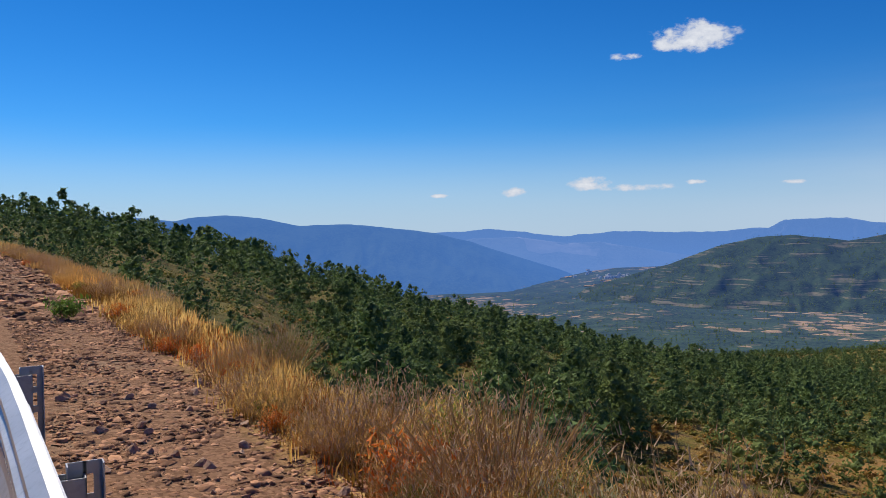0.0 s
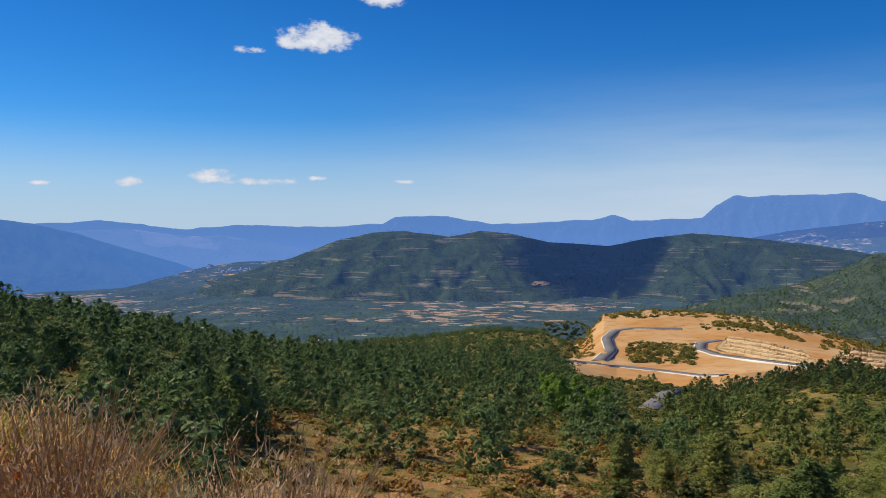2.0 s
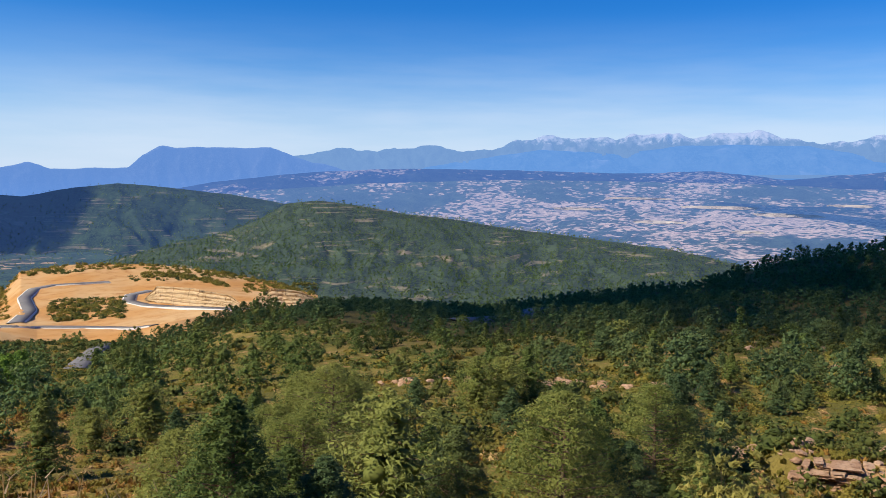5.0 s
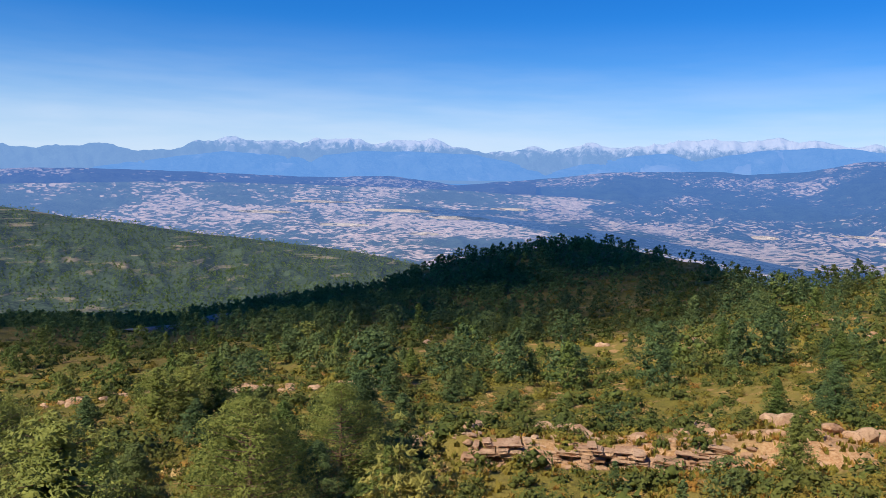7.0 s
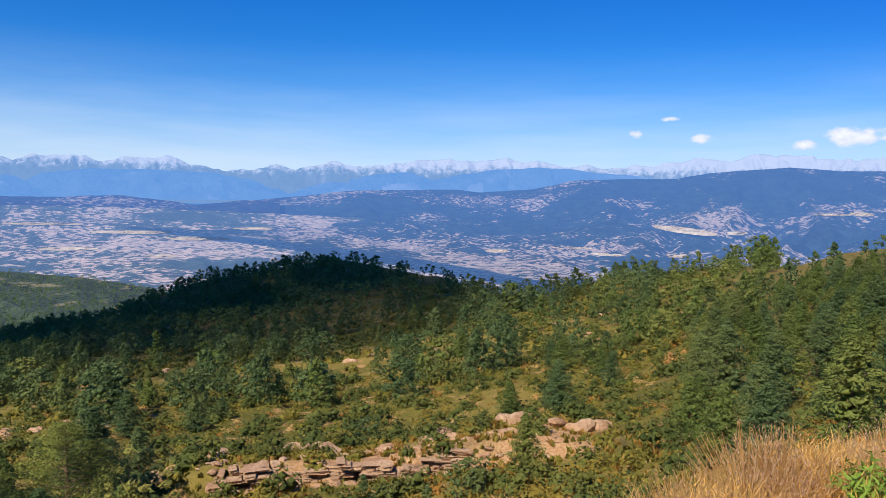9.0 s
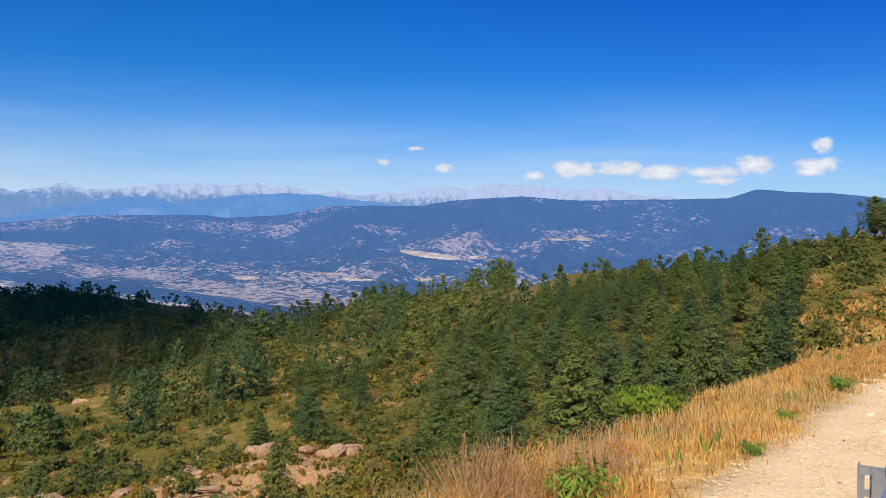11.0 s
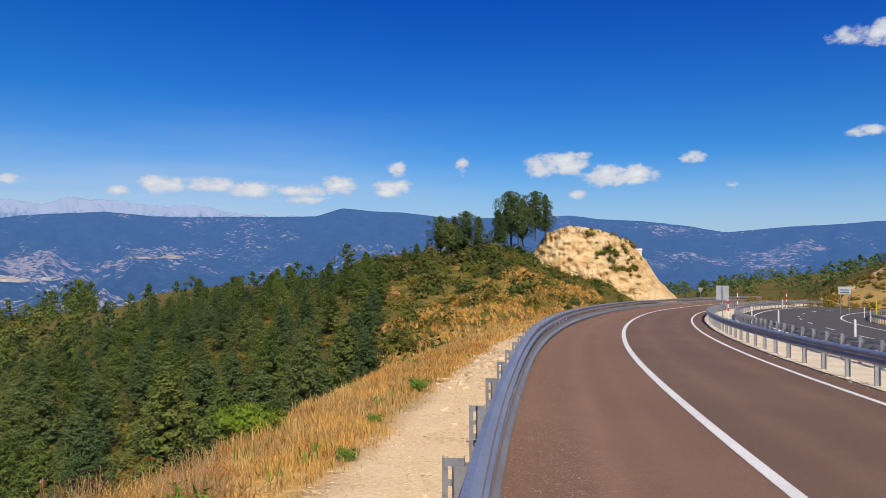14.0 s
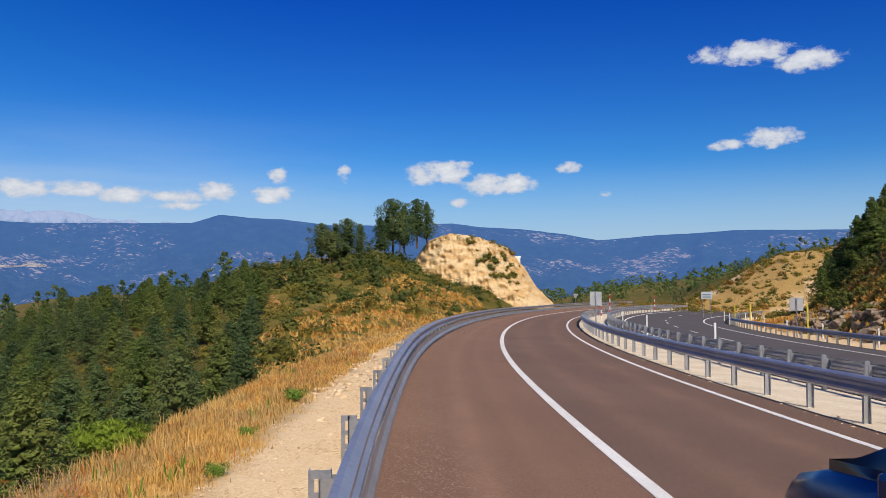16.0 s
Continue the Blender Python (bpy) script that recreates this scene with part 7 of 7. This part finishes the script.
for name, label, kind, a, r, sc, turn in (
        ("rust_plant", "rust-red leafy plant in the dry grass", RUST, -4.6, 5.2, 1.5, 0), ("rust_plant", "small rust-red plant in the dry grass", RUST, -11, 7.4, 0.7, 50),
        ("rust_plant", "small orange plant at the grass edge", RUST, 137.0, 8.2, 0.7, 20), ("rust_plant", "orange plant in the golden grass", RUST, -17.5, 10.0, 0.9, 80),
        ("green_plant", "fresh green plant in the dry grass", GREEN, 6.8, 5.6, 1.0, 10), ("green_plant", "fresh green plant beside the dry grass", GREEN, 119.6, 6.2, 1.1, 60),
        ("green_plant", "small green weed on the gravel", GREEN, 145.6, 8.6, 0.5, 0), ("green_plant", "small green weed at the gravel's edge", GREEN, 147.3, 11.0, 0.5, 0),
        ("green_plant", "low green weed in the grass", GREEN, 150.2, 14.5, 0.8, 0), ("green_plant", "green plant in brown grass", GREEN, -25.5, 14, 1.1, 0),
        ("lime_shrub", "yellow-green shrub at the slope's edge", LIME, -0.9, 8.2, 1.1, 0), ("lime_shrub", "yellow-green shrub among dry stalks", LIME, -12.5, 9.5, 0.9, 40),
        ("lime_shrub", "yellow-green shrub at the rim", LIME, 4.5, 6.6, 0.5, 80), ("lime_shrub", "small yellow-green shrub at the rim", LIME, 9.5, 6.2, 0.45, 10),
        ("dry_shrub", "grey twiggy dry shrub at the rim", TWIGGY, 10.5, 5.6, 0.85, 0), ("dry_shrub", "grey-brown dry shrub among grass", GREYBUSH, 4.2, 5.7, 0.9, 0),
        ("dry_shrub", "dark twiggy dry shrub at the slope's edge", TWIGGY, -12.2, 11.5, 1.1, 30), ("dry_shrub", "pale grey dry shrub", GREYBUSH, 12.8, 6.0, 0.75, 90),
        ("dry_shrub", "pale dry shrub at the rim", GREYBUSH, 1.0, 6.4, 0.8, 120), ("dry_shrub", "pinkish dry shrub at the rim", TWIGGY, 120.5, 6.6, 0.8, 200),
        ("tall_weed", "tall grey-green weed with long leaves", MULLEIN, 2.6, 7.4, 0.9, 0), ("tall_weed", "tall grey-green weed at the rim", MULLEIN, 5.6, 7.2, 0.85, 30),
        ("tall_weed", "tall grey-green weed beside dry stalks", MULLEIN, 8.4, 7.0, 0.9, 70), ("tall_weed", "grey-green weed with pale leaves", MULLEIN, 10.6, 6.9, 0.8, 110),
        ("round_bush", "rounded bright green bush on the slope's edge", ROUNDGREEN, 138.6, 11.4, 0.62, 0)):
    if a < 60:
        r = min(r, 2.62 / math.cos(radians(62 - a)) * rnd.uniform(0.86, 1.0))
    px, py = at_bearing(a, r)
    planted(name, label, name.split("_")[1], "", kind, px, py, (sc, sc, sc), turn, 0.02)
for a, r, sc, turn in ((85.2, 16.0, 1.06, 0), (86.8, 16.6, 0.95, 70), (83.6, 16.4, 0.85, 140), (88.3, 17.0, 0.7, 30)):
    px, py = at_bearing(a, r)
    planted("sapling", "tall olive-green sapling on the slope below the road", "sapling", "saplings below the road", SAPLING, px, py, (sc, sc, sc), turn, 0.05)
for k in range(16):
    s, o = rnd.uniform(2.2, 7.0), rnd.uniform(-2.9, -2.1)
    px, py = on_line(s, o)
    kind, name, label = ((TWIGGY, "dry_shrub", "pinkish-brown twiggy shrub at the slope's edge"), (GOLDBUSH, "dry_shrub", "golden dry shrub at the slope's edge"), (GREEN, "green_plant", "fresh green plant at the slope's edge"), (GREYBUSH, "dry_shrub", "pale twiggy shrub at the slope's edge"))[k % 4]
    sc = rnd.uniform(0.6, 1.05)
    planted(name, label, name.split("_")[1], "plants at the slope's edge", kind, float(px), float(py), (sc, sc, sc), rnd.uniform(0, 360), 0.02)
for k in range(210):
    s, o = rnd.choice((rnd.uniform(-40, -8), rnd.uniform(-9, -1.2), rnd.uniform(-6, -1.2))), rnd.uniform(-2.75, -1.75)
    px, py = on_line(s, o)
    kind, name, label = rnd.choice(((LIME, "lime_shrub", "yellow-green shrub among dry grass"), (RUST, "rust_plant", "orange-brown plant among grass"), (TWIGGY, "dry_shrub", "brown twiggy shrub among grass"), (GREYBUSH, "dry_shrub", "greyish dry shrub among grass"), (TWIGGY, "dry_shrub", "brown twiggy shrub among grass"), (GOLDBUSH, "dry_shrub", "golden dry shrub among grass"), (GOLDBUSH, "dry_shrub", "golden dry shrub among grass"), (RUST, "rust_plant", "orange-brown plant among grass")))
    sc = rnd.uniform(0.4, 0.95) * (1.45 if o < -2.15 and s > -6.5 else 1.0) * (0.6 if kind is LIME else 1.0)
    planted(name, label, name.split("_")[1], "plants along the stony verge", kind, float(px), float(py), (sc, sc, sc), rnd.uniform(0, 360), 0.02)

# bent dry stalks that lean out over the slope
for k, (a, r, length, lean, turn) in enumerate(((105.6, 4.3, 1.0, 0.62, -60), (86.4, 4.6, 0.9, 0.25, 40), (97.5, 4.4, 0.7, 0.4, 110))):
    px, py = at_bearing(a, r)
    t = np.linspace(0, 1, 9)
    pts = [(math.cos(radians(turn)) * lean * length * u ** 1.6, math.sin(radians(turn)) * lean * length * u ** 1.6, -0.1 + length * (u - 0.25 * u * u)) for u in t]
    stalk = thing("dry_stalk", "bent dry stalk leaning out at the slope's edge", "stalk", "dry stalks at the rim")
    stalk.matrix_world = pose(px, py, bare_z(px, py))
    part("stem", made("stem", [tube(pts[i], pts[i + 1], 0.005 - 0.0005 * i, 0.0045 - 0.0005 * i, 5) for i in range(8)], M_STRAW), stalk)
    part("seed_head", mesh_from("seed_head", *tufts(np.array(pts[6:]), 14, 0.05, 0.006, 0.5, 0.02), M_STRAW), stalk)

# ---- signs and posts ----
M_SIGNBACK = material("grey_sign_back", two_tone((0.42, 0.43, 0.45), (0.48, 0.49, 0.51), (0.36, 0.37, 0.39), 1, 9), 0.6, metal=0.3)
M_WHITE = material("white_plastic", two_tone((0.78, 0.78, 0.77), (0.82, 0.82, 0.81), (0.7, 0.69, 0.66), 3, 20), 0.55)
M_RED = material("red_band", two_tone((0.55, 0.03, 0.03), (0.6, 0.04, 0.04), (0.45, 0.03, 0.03), 3, 20), 0.5)
M_YELLOW = material("yellow_plastic", two_tone((0.75, 0.60, 0.05), (0.8, 0.66, 0.08), (0.65, 0.5, 0.05), 3, 20), 0.5)
M_BLUEFACE = material("pale_sign_face", two_tone((0.55, 0.62, 0.66), (0.6, 0.67, 0.7), (0.5, 0.56, 0.6), 2, 10), 0.5)
M_DARK = material("dark_marks", two_tone((0.05, 0.07, 0.10), (0.06, 0.08, 0.11), (0.04, 0.05, 0.07), 3, 20), 0.6)


def put(t, s, o, turn=0.0, h=0.0):
    x, y = on_line(s, o)
    t.matrix_world = pose(float(x), float(y), float(land([float(x)], [float(y)])[0]) + h, 0, 0, -math.degrees(float(np.interp(s, SS, HH))) + turn)
    return t


def road_sign(label, s, o, w, h, z, mat, poles=1, bars=0, side=-1):
    t = thing("road_sign", label, "road sign")
    part("panel", made("panel", [box(-w / 2, -0.015, z, w / 2, 0.015, z + h, 0.006)], mat), t)
    for k in range(poles):
        x = 0 if poles == 1 else (-0.35 + 0.7 * k) * w
        part("pole", made("pole", [tube((x, 0.06 * side, -0.3), (x, 0.06 * side, z + h * 0.96), 0.045, 0.045, 10)], M_ZINC), t)
        for q in (0.3, 0.7):
            part("clamp", made("clamp", [box(x - 0.06, min(0.012 * side, 0.12 * side), z + h * q, x + 0.06, max(0.012 * side, 0.12 * side), z + h * q + 0.05)], M_ZINC), t)
    for k in range(bars):
        part("bar", made("bar", [box(-w * 0.38, -0.024, z + h * (0.2 + 0.3 * k), w * 0.38, -0.016, z + h * (0.32 + 0.3 * k))], M_DARK), t)
    return put(t, s, o)


road_sign("grey back of a road sign on the gravel median", 72, 8.6, 1.0, 1.2, 1.5, M_SIGNBACK)
road_sign("grey back of a square road sign beside the far rail", 66, 23.6, 1.0, 1.0, 1.9, M_SIGNBACK)
road_sign("pale direction sign far along the main road", 118, 19.5, 1.4, 0.95, 2.6, M_BLUEFACE, 2, 2, 1)
warn = thing("road_sign", "grey back of a triangular yield sign by the rail", "road sign")
part("panel", mesh_from("panel", [(-0.45, 0, 2.2), (0.45, 0, 2.2), (0, 0, 1.42), (-0.45, 0.02, 2.2), (0.45, 0.02, 2.2), (0, 0.02, 1.42)],
                        [(0, 1, 2), (5, 4, 3), (0, 3, 4, 1), (1, 4, 5, 2), (2, 5, 3, 0)], M_SIGNBACK), warn)
part("pole", made("pole", [tube((0, 0.05, -0.3), (0, 0.05, 2.1), 0.04, 0.04, 8)], M_ZINC), warn)
put(warn, 127, -0.9)


def marker(label, s, o, height, bands, mats, width=0.06):
    t = thing("marker_post", label, "marker post", "marker posts along the road")
    for k in range(bands):
        z0, z1 = height * k / bands - (0.2 if k == 0 else 0), height * (k + 1) / bands
        part("band", made("band", [tube((0, 0, z0), (0, 0, z1), width, width, 8)], mats[k % len(mats)]), t)
    part("cap", made("cap", [tube((0, 0, height), (0, 0, height + 0.03), width, width * 0.5, 8)], mats[0]), t)
    return put(t, s, o)


marker("red and white banded snow pole in the median", 98, 9.2, 2.6, 6, (M_WHITE, M_RED))
marker("red and white banded snow pole by the gore", 86, 8.9, 2.0, 6, (M_WHITE, M_RED))
marker("red and white banded snow pole far along the road", 130, 10.5, 2.4, 6, (M_WHITE, M_RED))
for s, o in ((30, 10.3), (46, 10.4), (62, 10.4), (92, 22.0), (110, 22.0), (125, 11.0)):
    marker("white delineator post behind the median rail", s, o, 1.25, 2, (M_WHITE, M_WHITE), 0.045)
marker("yellow snow pole beside the far rail", 86, 23.4, 2.3, 3, (M_YELLOW, M_YELLOW))
marker("yellow snow pole below the rocky bank", 64, 23.9, 2.4, 3, (M_YELLOW, M_YELLOW))
marker("yellow snow pole far along the road", 104, 23.2, 2.2, 3, (M_YELLOW, M_YELLOW))
marker("short white stake in the median gravel", 12.9, 8.0, 0.38, 2, (M_WHITE, M_WHITE), 0.018)
for k in range(9):
    marker("white delineator behind the far rail", 40 + 11 * k, 24.4, 1.0, 2, (M_WHITE, M_WHITE), 0.05)

# white hut on the cutting's shoulder
M_PLASTER = material("white_plaster", two_tone((0.74, 0.73, 0.70), (0.8, 0.79, 0.77), (0.62, 0.6, 0.56), 1, 8), 0.85)
hut = thing("hut", "small white hut on the shoulder of the cutting", "hut")
part("wall", made("wall", [box(-0.85, -0.7, -0.6, 0.85, 0.7, 1.05)], M_PLASTER), hut)
part("roof", mesh_from("roof", [(-0.95, -0.8, 1.05), (0.95, -0.8, 1.05), (0.95, 0.8, 1.05), (-0.95, 0.8, 1.05), (-0.95, 0, 1.45), (0.95, 0, 1.45)],
                       [(0, 1, 5, 4), (2, 3, 4, 5), (1, 2, 5), (3, 0, 4), (3, 2, 1, 0)], M_PLASTER), hut)
part("door", made("door", [box(-0.3, -0.72, -0.4, 0.3, -0.695, 0.8)], M_DARK), hut)
hx, hy, hz = cutting_point(165.05, 0.96)
hut.matrix_world = pose(hx + 0.3, hy - 0.8, hz - 0.25, 0, 0, 15) @ Matrix.Diagonal((0.75, 0.75, 0.7, 1))

# ---- the parked car ----
M_PAINT = material("dark_blue_car_paint", two_tone((0.006, 0.024, 0.10), (0.007, 0.027, 0.11), (0.008, 0.03, 0.12), 0.6, 3), 0.22, metal=0.25, spec=0.6)
M_GLASS = material("dark_car_glass", two_tone((0.004, 0.005, 0.006), (0.005, 0.006, 0.007), (0.004, 0.005, 0.006), 1, 5), 0.28, spec=0.4)
M_TYRE = material("black_tyre", two_tone((0.02, 0.02, 0.02), (0.03, 0.03, 0.03), (0.015, 0.015, 0.015), 5, 40), 0.9)
M_RIM = material("silver_rim", two_tone((0.5, 0.5, 0.52), (0.55, 0.55, 0.57), (0.45, 0.45, 0.47), 5, 40), 0.35, metal=0.8)
M_LAMP = material("clear_lamp", two_tone((0.6, 0.62, 0.65), (0.65, 0.66, 0.68), (0.5, 0.5, 0.52), 5, 40), 0.1, spec=0.6)


def loft(sections, mat, name):
    """Skin over cross sections given as (y, half width, bottom, shoulder, top, top half width)."""
    vs, fs, n = [], [], 0
    for y, w, b, m, t, tw in sections:
        ring = [(-w * 0.92, b), (-w, b + 0.12), (-w, m - 0.1), (-w * 0.97, m), (-(w * 0.4 + tw * 0.6), m + (t - m) * 0.6), (-tw, t - 0.03), (-tw * 0.6, t), (0, t + 0.015),
                (tw * 0.6, t), (tw, t - 0.03), (w * 0.4 + tw * 0.6, m + (t - m) * 0.6), (w * 0.97, m), (w, m - 0.1), (w, b + 0.12), (w * 0.92, b)]
        n = len(ring)
        vs += [(x, y, z) for x, z in ring]
    for i in range(len(sections) - 1):
        for j in range(n):
            k = (j + 1) % n
            fs.append((i * n + j, i * n + k, (i + 1) * n + k, (i + 1) * n + j))
    fs += [tuple(range(n)), tuple(range((len(sections) - 1) * n, len(sections) * n))[::-1]]
    return mesh_from(name, vs, fs, mat, True)


car = thing("car", "dark blue car with black glass parked on the road", "car")
part("body", loft([(-2.1, 0.70, 0.42, 0.72, 0.86, 0.60), (-1.95, 0.84, 0.25, 0.82, 0.98, 0.70), (-1.2, 0.89, 0.22, 0.90, 1.00, 0.78), (0.0, 0.90, 0.22, 0.90, 0.97, 0.80),
                   (0.95, 0.89, 0.22, 0.88, 0.99, 0.78), (1.55, 0.88, 0.24, 0.80, 0.90, 0.76), (1.85, 0.86, 0.28, 0.72, 0.81, 0.72), (2.02, 0.80, 0.32, 0.62, 0.70, 0.66), (2.12, 0.66, 0.40, 0.52, 0.58, 0.54)], M_PAINT, "body"), car)
part("cabin_glass", loft([(-1.85, 0.70, 0.90, 0.93, 0.96, 0.62), (-1.4, 0.78, 0.90, 1.00, 1.28, 0.60), (-0.8, 0.80, 0.90, 1.02, 1.35, 0.60), (0.0, 0.80, 0.90, 1.02, 1.36, 0.60),
                          (0.6, 0.81, 0.90, 1.00, 1.29, 0.64), (1.1, 0.82, 0.86, 0.97, 1.12, 0.72), (1.55, 0.78, 0.80, 0.87, 0.925, 0.70)], M_GLASS, "cabin_glass"), car, "black glass and roof panel")
for sx in (-1, 1):
    part("mirror", made("mirror", [box(sx * 0.93 - 0.10, 0.62, 0.92, sx * 0.93 + 0.10, 0.76, 1.06, 0.03)], M_PAINT), car)
    part("headlight", made("headlight", [box(sx * 0.50 - 0.13, 1.98, 0.47, sx * 0.50 + 0.13, 2.12, 0.54, 0.02)], M_LAMP), car)
    for yy in (-1.3, 1.3):
        wh = part("wheel", made("tyre", [tube((sx * 0.70, yy, 0.31), (sx * 0.91, yy, 0.31), 0.31, 0.31, 24)], M_TYRE), car)
        part("rim", made("rim", [tube((sx * 0.90, yy, 0.31), (sx * 0.925, yy, 0.31), 0.20, 0.19, 18)], M_RIM), wh)
cx, cy = on_line(2.6, 3.35)
car.matrix_world = pose(float(cx), float(cy), float(road_level(3.6, 2.6)), 0, 0, -math.degrees(float(np.interp(2.6, SS, HH))))
